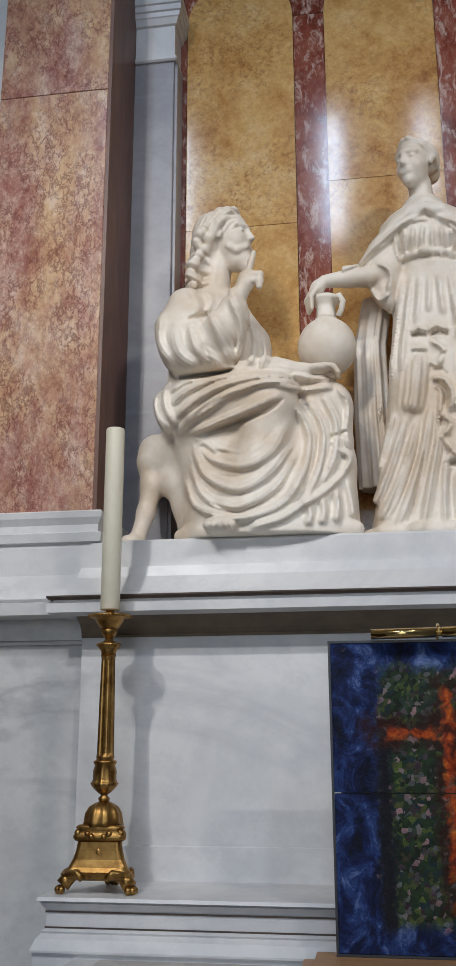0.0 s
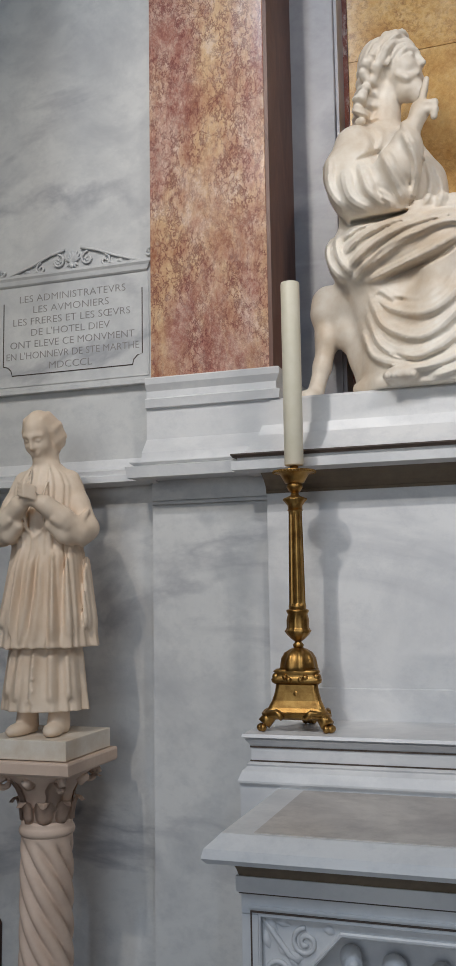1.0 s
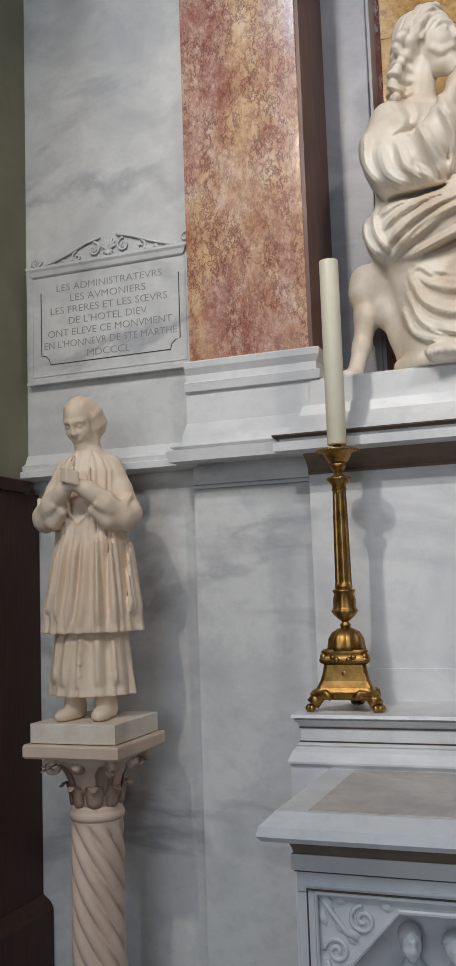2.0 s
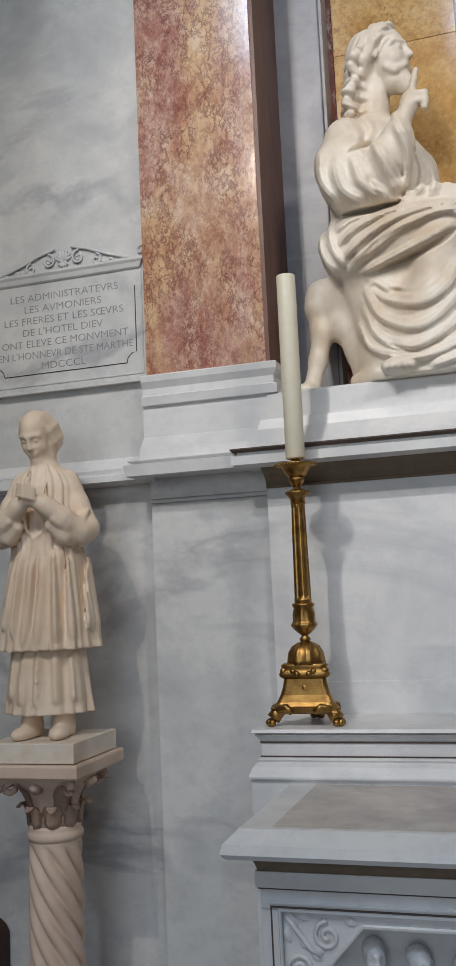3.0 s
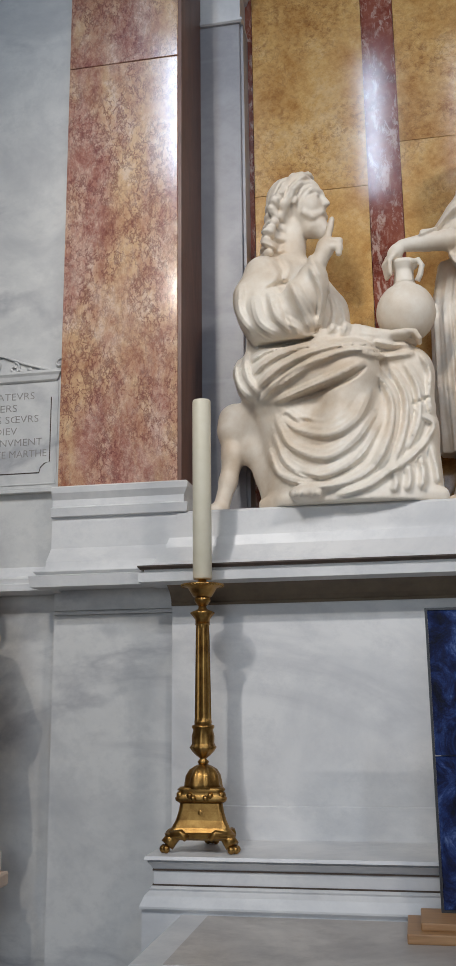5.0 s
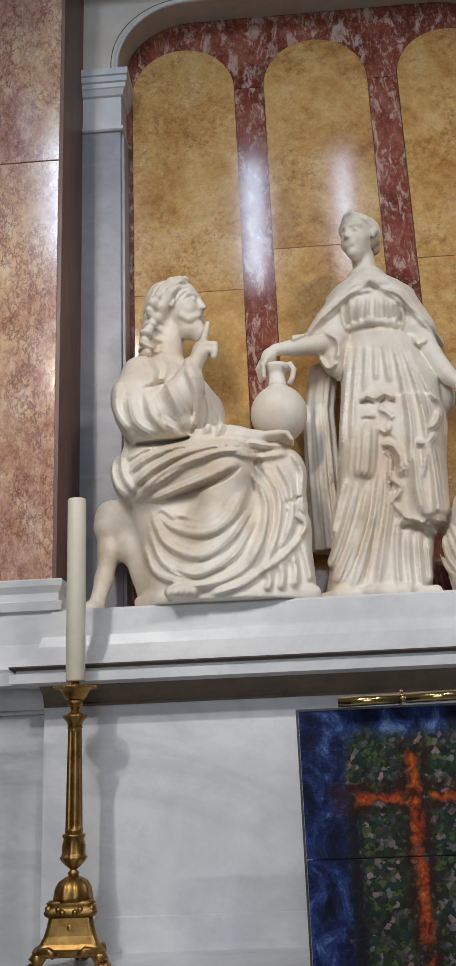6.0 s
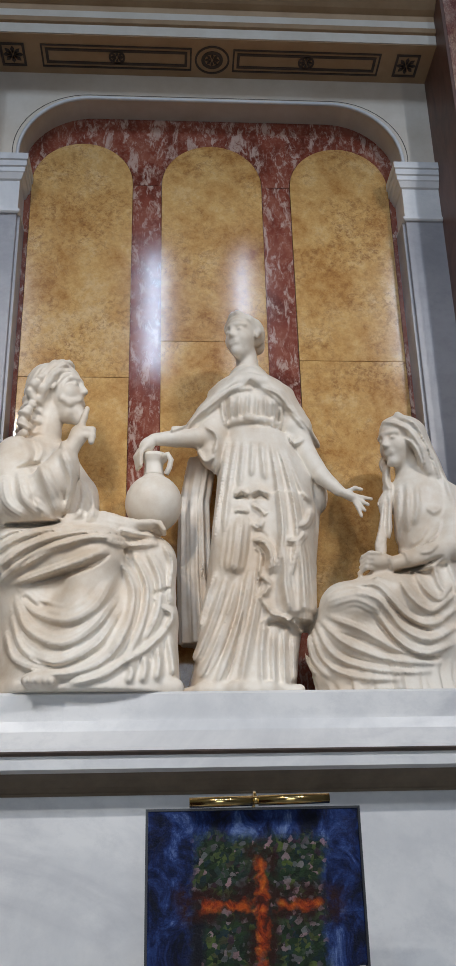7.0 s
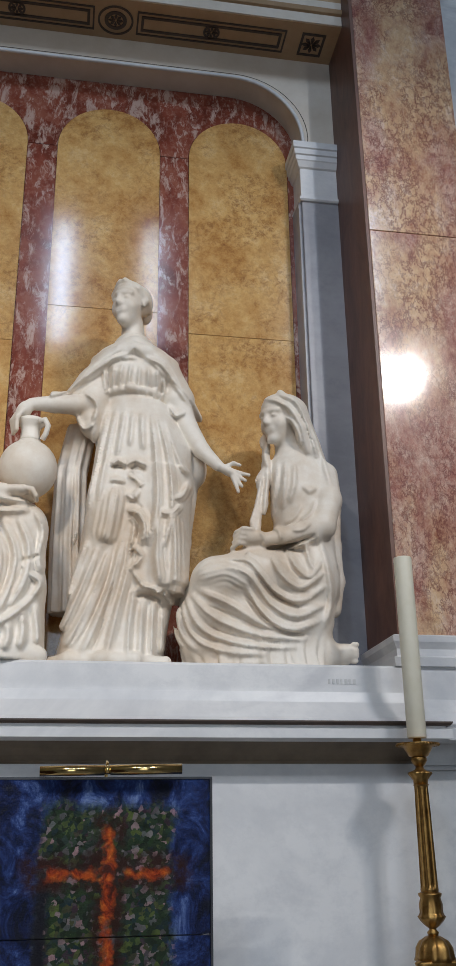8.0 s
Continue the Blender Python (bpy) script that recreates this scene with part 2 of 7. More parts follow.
# warm light bounced up to the soffit is put into this tan
MAT_SOFFIT = plain("bounce_warmed_limestone", (0.40, 0.245, 0.125), (0.50, 0.33, 0.185), 0.6, 9)
# the warm shade below shelf and mensa is put into this dark brown
MAT_BED = plain("umber_stone_and_shade", (0.13, 0.095, 0.062), (0.22, 0.165, 0.11), 0.6, 9)
# pale stone, with some of the same bounced warmth in its colour
MAT_CREAM = plain("bounce_warmed_cream", (0.64, 0.55, 0.44), (0.75, 0.67, 0.57), 0.55, 7)
MAT_PLASTER = plain("dim_church_stone", (0.24, 0.21, 0.18), (0.34, 0.30, 0.26), 0.8, 5)
MAT_OLIVE = plain("olive_painted_plaster", (0.20, 0.19, 0.12), (0.29, 0.27, 0.18), 0.7, 5)
MAT_FLOOR = plain("stone_floor", (0.24, 0.22, 0.20), (0.36, 0.33, 0.30), 0.4, 4)

# ---- shapes ----


def link(name, bm, mat, parent=None, label="", smooth=False):
    me = bpy.data.meshes.new(name)
    bm.to_mesh(me)
    bm.free()
    me.materials.append(mat)
    if smooth:
        me.shade_smooth()
    ob = new(name, me)
    if parent is not None:
        ob.parent = parent
        ob.matrix_parent_inverse = parent.matrix_basis.inverted()
    if label:
        tagged(ob, label)
    return ob


def part(name, bm, mat, parent, label="", smooth=False):
    return link(name, bm, mat, parent, label, smooth)


def thing(name, x, y, z, label, category, group="", kind="", rz=0):
    ob = new(name)
    ob.empty_display_size = 0.05
    ob.matrix_basis = pose(x, y, z, 0, 0, rz)
    bpy.context.view_layer.update()
    return tagged(ob, label, category, group, kind)


def box(x0, x1, y0, y1, z0, z1, bevel=0.0, bm=None):
    bm = bm or bmesh.new()
    vs = [bm.verts.new((x, y, z)) for z in (z0, z1) for y in (y0, y1) for x in (x0, x1)]
    fs = [bm.faces.new([vs[i] for i in q]) for q in ((0, 2, 3, 1), (4, 5, 7, 6), (0, 1, 5, 4), (1, 3, 7, 5), (3, 2, 6, 7), (2, 0, 4, 6))]
    if bevel:
        edges = list({e for f in fs for e in f.edges})
        bmesh.ops.bevel(bm, geom=edges, offset=bevel, segments=2, profile=0.6, affect='EDGES')
    return bm


def stack(rings, back, bm=None):
    """A moulded block: rings (z, x0, x1, front y) from the bottom up, all with one back plane."""
    bm = bm or bmesh.new()
    loops = [[bm.verts.new(p) for p in ((x0, f, z), (x1, f, z), (x1, back, z), (x0, back, z))] for z, x0, x1, f in rings]
    for a, b in zip(loops, loops[1:]):
        for i in range(4):
            j = (i + 1) % 4
            bm.faces.new((a[i], a[j], b[j], b[i]))
    bm.faces.new(loops[0][::-1])
    bm.faces.new(loops[-1])
    return bm


def lathe(profile, n=32, bm=None, x=0.0, y=0.0, flute=None):
    """Turned solid from (radius, z) pairs; flute(angle, z) scales the radius."""
    bm = bm or bmesh.new()
    rows = []
    for r, z in profile:
        row = []
        for i in range(n):
            a = 2 * math.pi * i / n
            k = r * (flute(a, z) if flute else 1.0)
            row.append(bm.verts.new((x + k * math.cos(a), y + k * math.sin(a), z)))
        rows.append(row)
    for a, b in zip(rows, rows[1:]):
        for i in range(n):
            j = (i + 1) % n
            bm.faces.new((a[i], a[j], b[j], b[i]))
    bm.faces.new(rows[0][::-1])
    bm.faces.new(rows[-1])
    return bm


def slab_outline(points, y0, y1, bm=None):
    """A flat outline in x and z, counter-clockwise seen from the front (-y), given thickness."""
    bm = bm or bmesh.new()
    f = [bm.verts.new((x, y0, z)) for x, z in points]
    k = [bm.verts.new((x, y1, z)) for x, z in points]
    bm.faces.new(f)
    bm.faces.new(k[::-1])
    n = len(points)
    for i in range(n):
        j = (i + 1) % n
        bm.faces.new((f[j], f[i], k[i], k[j]))
    return bm


def arc(cx, cz, r, a0, a1, n=12):
    return [(cx + r * math.cos(radians(a0 + (a1 - a0) * i / n)), cz + r * math.sin(radians(a0 + (a1 - a0) * i / n))) for i in range(n + 1)]


def tube(points, radius, bm=None, n=8, taper=None):
    """A round rod along points."""
    bm = bm or bmesh.new()
    rows = []
    pts = [Vector(p) for p in points]
    for i, p in enumerate(pts):
        d = (pts[min(i + 1, len(pts) - 1)] - pts[max(i - 1, 0)]).normalized()
        u = d.cross(Vector((0.31, 0.2, 0.93))).normalized()
        w = d.cross(u)
        r = radius * (taper(i / (len(pts) - 1)) if taper else 1.0)
        rows.append([bm.verts.new(p + r * (math.cos(2 * math.pi * j / n) * u + math.sin(2 * math.pi * j / n) * w)) for j in range(n)])
    for a, b in zip(rows, rows[1:]):
        for j in range(n):
            k = (j + 1) % n
            bm.faces.new((a[j], a[k], b[k], b[j]))
    bm.faces.new(rows[0][::-1])
    bm.faces.new(rows[-1])
    return bm

# ---- the wall of the chapel ----
SPRING, R = 4.325, 0.206
niche = thing("wall_niche", 0, 0, 2.173, "shallow niche lined with ochre panels between red marble strips", "niche", kind="structure")
part("backing", box(-0.93, 0.93, 0.012, 0.2, 2.0, 5.0), MAT_RED, niche)
JOINTS = {-1: 3.42, 0: 3.58, 1: 3.50}
for k in (-1, 0, 1):
    cx, zj = k * 0.532, JOINTS[k]
    part("ochre_panel", box(cx - R, cx + R, -0.002, 0.012, 2.17, zj - 0.0012), MAT_OCHRE, niche)
    part("ochre_panel", slab_outline([(cx - R, zj + 0.0012), (cx + R, zj + 0.0012)] + arc(cx, SPRING, R, 0, 180, 24), -0.002, 0.012), MAT_OCHRE, niche)
# red marble: strips below, spandrels above, each stone its own
for x0, x1 in ((-0.80, -0.741), (-0.323, -0.209), (0.209, 0.323), (0.741, 0.80)):
    part("red_strip", box(x0, x1, 0.002, 0.012, 2.17, SPRING - 0.0025), MAT_RED, niche)
for cx, x0, x1 in ((-0.266, -0.532, 0.0), (0.266, 0.0, 0.532)):
    left, right = arc(x0, SPRING, R + 0.003, 90, 0, 16), arc(x1, SPRING, R + 0.003, 180, 90, 16)
    part("red_spandrel", slab_outline([(p, q) for p, q in left] + [(p, q) for p, q in right] + [(x1 - 0.001, 4.75), (x0 + 0.001, 4.75)], 0.002, 0.012), MAT_RED, niche)
for s in (-1, 1):
    pts = [(s * 0.84, 4.75), (s * 0.84, SPRING)] + [(s * (0.532 + (R + 0.003) * math.cos(radians(a))), SPRING + (R + 0.003) * math.sin(radians(a))) for a in range(0, 91, 6)] + [(s * 0.533, 4.75)]
    part("red_spandrel", slab_outline(pts if s < 0 else pts[::-1], 0.002, 0.012), MAT_RED, niche)

# grey marble surround with its flattened arch
FRONT = -0.11
surround = thing("niche_surround", 0, FRONT, 2.1, "pale grey marble niche surround with flattened arch", "surround", kind="structure")
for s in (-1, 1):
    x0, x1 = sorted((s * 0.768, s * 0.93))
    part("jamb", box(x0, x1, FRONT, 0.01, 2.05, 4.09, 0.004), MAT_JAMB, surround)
    part("fillet", box(*sorted((s * 0.757, s * 0.768)), FRONT + 0.014, 0.008, 2.05, 4.09), MAT_JAMB, surround)
    cap = [(4.078, 0.762, -0.118), (4.084, 0.756, -0.124), (4.094, 0.756, -0.124), (4.098, 0.765, -0.114), (4.235, 0.765, -0.114), (4.24, 0.758, -0.122),
           (4.262, 0.750, -0.132), (4.266, 0.745, -0.136), (4.284, 0.743, -0.138), (4.288, 0.738, -0.144), (4.312, 0.738, -0.144), (4.316, 0.733, -0.15), (4.345, 0.733, -0.15)]
    part("capital", stack([(z, *sorted((s * xi, s * 0.916)), f) for z, xi, f in cap], 0.008), MAT_WHITE, surround)
CORNER, TOP, HALF = 0.292, 4.672, 0.782
arch = [(HALF, 4.343)] + arc(HALF - CORNER, TOP - CORNER, CORNER, 0, 90, 14) + arc(-HALF + CORNER, TOP - CORNER, CORNER, 90, 180, 14) + [(-HALF, 4.343)]
part("arch", slab_outline([(-0.93, 4.343), (-0.93, 5.02), (0.93, 5.02), (0.93, 4.343)][::-1][:0] + [(0.93, 4.343), (0.93, 5.02), (-0.93, 5.02), (-0.93, 4.343)] + arch[::-1], FRONT, 0.008), MAT_CREAM, surround)
rim = [(x, FRONT - 0.002, z) for x, z in [(HALF + 0.0, 4.345)] + arc(HALF - CORNER, TOP - CORNER, CORNER + 0.002, 0, 90, 14) + arc(-HALF + CORNER, TOP - CORNER, CORNER + 0.002, 90, 180, 14) + [(-HALF, 4.345)]]
part("arch_bead", tube(rim, 0.008), MAT_WHITE, surround, smooth=True)
rim2 = [(x * 1.028, y + 0.003, z + 0.018) for x, y, z in rim]
part("arch_line", tube(rim2, 0.0022), MAT_LINE, surround, smooth=True)

# entablature with its inlaid soffit
ent = thing("entablature", 0, -0.2, 4.81, "stone entablature with dark inlaid ornament on its underside", "entablature", kind="structure")
SZ = 4.805
prof = [(SZ, -0.31), (SZ + 0.055, -0.31), (SZ + 0.06, -0.322), (SZ + 0.075, -0.33), (SZ + 0.08, -0.318), (SZ + 0.15, -0.322), (SZ + 0.16, -0.345), (SZ + 0.2, -0.40), (SZ + 0.26, -0.43), (SZ + 0.40, -0.44)]
part("beam", stack([(z, -0.93, 0.93, f) for z, f in prof[:2]], FRONT + 0.01), MAT_SOFFIT, ent)
part("white_fascia", stack([(SZ + 0.004, -0.916, 0.916, -0.314), (SZ + 0.05, -0.916, 0.916, -0.316)], -0.308), MAT_CREAM, ent)
part("cornice", stack([(z, -0.93, 0.93, f) for z, f in prof[1:]], FRONT + 0.01), MAT_SOFFIT, ent)
part("cornice_band", stack([(SZ + 0.082, -0.916, 0.916, -0.321), (SZ + 0.118, -0.916, 0.916, -0.323)], -0.316), MAT_CREAM, ent)


def inlay_rect(x0, x1, y0, y1, w=0.008):
    bm = bmesh.new()
    z0, z1 = SZ - 0.004, SZ + 0.002
    box(x0, x1, y0, y0 + w, z0, z1, 0, bm)
    box(x0, x1, y1 - w, y1, z0, z1, 0, bm)
    box(x0, x0 + w, y0 + w, y1 - w, z0, z1, 0, bm)
    box(x1 - w, x1, y0 + w, y1 - w, z0, z1, 0, bm)
    return bm


def inlay_ring(cx, cy, r, w, n=28):
    bm = bmesh.new()
    rows = [[bm.verts.new((cx + q * math.cos(2 * math.pi * i / n), cy + q * math.sin(2 * math.pi * i / n), z)) for i in range(n)] for q, z in ((r - w, SZ - 0.004), (r, SZ - 0.004), (r, SZ + 0.002), (r - w, SZ + 0.002))]
    for a, b in zip(rows, rows[1:] + rows[:1]):
        for i in range(n):
            bm.faces.new((a[i], b[i], b[(i + 1) % n], a[(i + 1) % n]))
    return bm


def rosette(cx, cy, r):
    bm = bmesh.new()
    for i in range(8):
        a = math.pi * i / 4
        p = [(cx + r * k * math.cos(a + d), cy + r * k * math.sin(a + d)) for k, d in ((0.15, 0), (0.7, 0.28), (1.0, 0), (0.7, -0.28))]
        low, up = [bm.verts.new((x, y, SZ - 0.004)) for x, y in p], [bm.verts.new((x, y, SZ + 0.002)) for x, y in p]
        bm.faces.new(low[::-1])
        for j in range(4):
            bm.faces.new((low[j], low[(j + 1) % 4], up[(j + 1) % 4], up[j]))
    return bm


CY = -0.205
part("roundel", inlay_ring(0, CY, 0.072, 0.008), MAT_LINE, ent)
part("roundel", inlay_ring(0, CY, 0.045, 0.014), MAT_LINE, ent)
part("rosette", rosette(0, CY, 0.03), MAT_LINE, ent)
for s in (-1, 1):
    a, b = sorted((s * 0.085, s * 0.70))
    part("inlaid_frame", inlay_rect(a, b, CY - 0.058, CY + 0.058, 0.007), MAT_LINE, ent)
    part("inlaid_frame", inlay_rect(a + 0.018, b - 0.018, CY - 0.038, CY + 0.038, 0.011), MAT_LINE, ent)
    part("roundel", inlay_ring(s * 0.392, CY, 0.034, 0.008), MAT_LINE, ent)
    part("rosette", rosette(s * 0.392, CY, 0.028), MAT_LINE, ent)
    a, b = sorted((s * 0.765, s * 0.865))
    part("inlaid_frame", inlay_rect(a, b, CY - 0.058, CY + 0.058, 0.01), MAT_LINE, ent)
    part("rosette", rosette(s * 0.815, CY, 0.042), MAT_LINE, ent)
    part("rosette", rosette(s * 0.815, CY, 0.025), MAT_LINE, ent)

# pilasters, their bases and the plain piers under them
PX0, PX1, PF = 0.917, 1.311, -0.414
for s, nm in ((-1, "pilaster_1"), (1, "pilaster_2")):
    pil = thing(nm, s * 1.11, PF, 2.0, "polished rose and tan breccia pilaster on a white moulded base", "pilaster", kind="structure")
    x0, x1 = sorted((s * (PX0 + 0.012), s * PX1))
    for z0, z1 in ((2.268, 3.741), (3.744, 4.985)):
        part("shaft_block", box(x0, x1, PF, 0.02, z0, z1, 0.002), MAT_PINK, pil)
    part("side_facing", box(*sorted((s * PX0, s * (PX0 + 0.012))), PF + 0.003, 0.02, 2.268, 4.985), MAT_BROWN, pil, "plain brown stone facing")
    base = [(2.0, 0, 0.055), (2.03, 0, 0.05), (2.075, 0, 0.012), (2.17, 0, 0.010), (2.172, 0, 0.022), (2.198, 0, 0.026), (2.204, 0, 0.012), (2.225, 0, 0.012), (2.245, 0, 0.024), (2.262, 0, 0.026), (2.267, 0, 0.02)]
    part("base", stack([(z, *sorted((s * (PX0 - min(g, 0.028)), s * (PX1 + min(g, 0.01)))), PF - g) for z, _, g in base], 0.02), MAT_WHITE, pil)
    top = [(4.986, 0.006), (5.0, 0.02), (5.03, 0.024), (5.035, 0.01), (5.2, 0.012), (5.21, 0.05), (5.3, 0.08)]
    part("cap_moulding", stack([(z, *sorted((s * (PX0 + 0.0), s * (PX1 + g))), PF - g) for z, g in top], 0.02), MAT_WHITE, pil)
    led = [(1.952, 0.06), (1.985, 0.065), (1.99, 0.045), (1.997, 0.055), (2.0, 0.055)]
    part("ledge", stack([(z, *sorted((s * 0.90, s * (PX1 + g - 0.012))), PF - g - 0.015) for z, g in led], -0.3), MAT_WHITE, pil)
    pier = thing("pier_%d" % (1 if s < 0 else 2), s * 1.14, -0.4, 0, "plain grey veined marble pier under the pilaster", "pier", kind="structure")
    a, b = sorted((s * 0.94, s * 1.322))
    part("pier_face", box(a, b, -0.380, -0.2, 0, 1.872), MAT_GREY, pier)
    part("necking", stack([(1.872, a, b, -0.374), (1.877, a, b, -0.374), (1.8771, a, b, -0.388), (1.884, a, b, -0.388), (1.8841, a, b, -0.374), (1.890, a, b, -0.374), (1.8901, a, b, -0.384), (1.952, a, b, -0.384)], -0.2), MAT_GREY, pier)

# the statue shelf: plinth, slope and ledge over the altar wall
shelf = thing("statue_shelf", 0, -0.4, 1.95, "white marble shelf with a stepped plinth under the statues", "shelf", kind="structure")
W = 1.018
part("ledge", stack([(1.948, -W + 0.03, W - 0.03, -0.492), (1.953, -W, W, -0.522), (1.978, -W, W, -0.522), (1.980, -W + 0.006, W - 0.006, -0.516), (1.982, -W + 0.014, W - 0.014, -0.508), (1.989, -W + 0.014, W - 0.014, -0.508)], -0.1), MAT_WHITE, shelf)
# added strip, coloured dark as the shade that the ledge drops on the wall
part("bed_moulding", stack([(1.893, -0.9465, 0.9465, -0.412), (1.899, -0.9465, 0.9465, -0.416), (1.903, -0.9465, 0.9465, -0.414), (1.915, -0.9465, 0.9465, -0.420), (1.932, -0.9465, 0.9465, -0.438), (1.948, -0.9465, 0.9465, -0.468)], -0.1), MAT_BED, shelf, "dark brown strip standing for the shade under the shelf")
# the shadow in the groove above the ledge, drawn as a dark strip
part("ledge_fillet", stack([(1.989, -W + 0.004, W - 0.004, -0.518), (1.996, -W - 0.002, W + 0.002, -0.524), (2.0, -W - 0.002, W + 0.002, -0.524)], -0.1), MAT_LINE, shelf)
part("plinth", stack([(2.0, -W + 0.01, W - 0.01, -0.512), (2.012, -0.985, 0.985, -0.49), (2.06, -0.955, 0.955, -0.455), (2.09, -0.945, 0.945, -0.446), (2.092, -0.93, 0.93, -0.432), (2.165, -0.925, 0.925, -0.430), (2.173, -0.918, 0.918, -0.422)], 0.01), MAT_WHITE, shelf)

for i, w in enumerate((6, 8, 7, 5, 8, 7, 8)):
    x = 0.685 + 0.0125 * i
    part("cut_mark", box(x, x + 0.001 * w, -0.4335, -0.43, 2.116, 2.130), MAT_GREY, shelf, "shallow grey cut bar")

altar_wall = thing("wall_north", 0, -0.43, 0, "white veined marble wall panel behind the altar", "wall", kind="structure")
part("wall_panel", box(-0.948, 0.948, -0.405, -0.1, 0, 1.95, 0.003), MAT_WHITE, altar_wall)
part("lower_rail", box(-0.90, 0.90, -0.413, -0.404, 1.2, 1.335, 0.003), MAT_WHITE, altar_wall)

# side bays with their shallow cornice
SIDE = -0.365
for s, nm in ((-1, "wall_west_bay"), (1, "wall_east_bay")):
    bay = thing(nm, s * 1.6, SIDE, 0, "cloudy grey-white marble side bay", "wall", kind="structure")
    a, b = sorted((s * 1.30, s * (1.924 if s < 0 else 2.6)))
    part("upper_slab", box(a, b, SIDE, 0.02, 1.99, 5.6), MAT_GREY, bay)
    part("lower_slab", box(a, b, SIDE + 0.03, 0.02, 0, 1.96), MAT_GREY, bay)
    part("cornice", stack([(1.945, a, b, SIDE - 0.02), (1.952, a, b, SIDE - 0.05), (1.972, a, b, SIDE - 0.05), (1.975, a, b, SIDE - 0.035), (1.99, a, b, SIDE - 0.04), (2.0, a, b, SIDE - 0.02), (2.03, a, b, SIDE - 0.004)], 0.02), MAT_WHITE, bay)

# ---- the rest of the church round the camera ----
floor = tagged(link("floor", box(-6, 6, -9.7, 0.3, -0.2, 0), MAT_FLOOR), "worn grey stone floor", "floor", kind="structure")
step = tagged(link("altar_step", box(-1.35, 1.35, -1.9, -0.35, 0, 0.15, 0.01), MAT_GREY), "grey stone altar step", "step", kind="structure")
ceiling = tagged(link("ceiling", box(-6, 6, -9.7, 0.3, 13.0, 13.2), MAT_PLASTER), "plain plaster vault", "ceiling", kind="structure")
tagged(link("wall_upper", box(-6, 6, 0.0, 0.3, 5.6, 13), MAT_PLASTER), "plain plaster wall above the bay", "wall", kind="structure")
tagged(link("wall_behind_bay", box(-6, 6, 0.21, 0.3, 0, 5.6), MAT_PLASTER), "plain plaster wall", "wall", kind="structure")
tagged(link("wall_west", box(-6.2, -6, -9.7, 0.3, 0, 13), MAT_PLASTER), "plain plaster nave wall", "wall", kind="structure")
tagged(link("wall_east", box(6, 6.2, -9.7, 0.3, 0, 13), MAT_PLASTER), "plain plaster nave wall", "wall", kind="structure")
rear = thing("wall_south", 0, -9.6, 0, "unseen plaster nave wall with tall windows and a gap for an added fill light", "wall", kind="structure")
xs = [-6] + [v for wx, ww in WINDOWS for v in (wx - ww / 2 - 0.04, wx + ww / 2 + 0.04)] + [6]
for x0, x1 in zip(xs[::2], xs[1::2]):
    part("window_pier", box(x0, x1, -9.7, -9.45, 8.7, 10.6), MAT_PLASTER, rear)
part("wall_face", box(-6, 6, -9.7, -9.45, 10.6, 13), MAT_PLASTER, rear)
part("wall_face", box(-6, 6, -9.7, -9.45, 4.6, 8.7), MAT_PLASTER, rear)
# the gap left between these two only lets the added fill light through
part("wall_face", box(-6, -2.2, -9.7, -9.45, 0, 4.6), MAT_PLASTER, rear)
part("wall_face", box(1.4, 6, -9.7, -9.45, 0, 4.6), MAT_PLASTER, rear)
# projecting side pier beside the pedestal, panelled in dark wood below
tagged(link("wall_side_pier", box(-2.6, -1.925, -2.2, 0.2, 0, 5.6), MAT_OLIVE), "olive painted side wall", "wall", kind="structure")
panelling = thing("wood_panelling", -1.9, -1.2, 0, "dark stained wooden panelling along the side wall", "panelling", kind="structure")
part("boarding", box(-1.925, -1.903, -2.2, -0.337, 0, 1.90), MAT_WOOD_DARK, panelling)
part("cap_rail", stack([(1.90, -1.925, -1.885, -2.2), (1.915, -1.925, -1.875, -2.2), (1.935, -1.925, -1.87, -2.2), (1.94, -1.925, -1.885, -2.2)], -0.43), MAT_WOOD_DARK, panelling)
part("skirting", stack([(0, -1.925, -1.865, -2.2), (0.58, -1.925, -1.865, -2.2), (0.60, -1.925, -1.875, -2.2), (0.62, -1.925, -1.90, -2.2)], -0.34), MAT_WOOD_DARK, panelling)
for y0 in (-2.1, -1.5, -0.9):
    part("stile", box(-1.903, -1.888, y0, y0 + 0.12, 0.62, 1.90, 0.003), MAT_WOOD_DARK, panelling)

# ---- altar ----
altar = thing("altar", 0, -1.0, 0.15, "white marble altar with carved spandrels and a recessed relief", "altar")
MZ = 1.115
part("mensa", stack([(MZ - 0.062, -0.845, 0.845, -1.165), (MZ - 0.056, -0.866, 0.866, -1.186), (MZ - 0.045, -0.875, 0.875, -1.195), (MZ - 0.026, -0.870, 0.870, -1.190), (MZ - 0.008, -0.850, 0.850, -1.170), (MZ, -0.842, 0.842, -1.160)], -0.45), MAT_WHITE, altar)
part("mensa_inlay", box(-0.775, 0.775, -1.148, -0.724, MZ - 0.01, MZ + 0.0015), MAT_INLAY, altar, "cloudy grey-brown stone inlay")
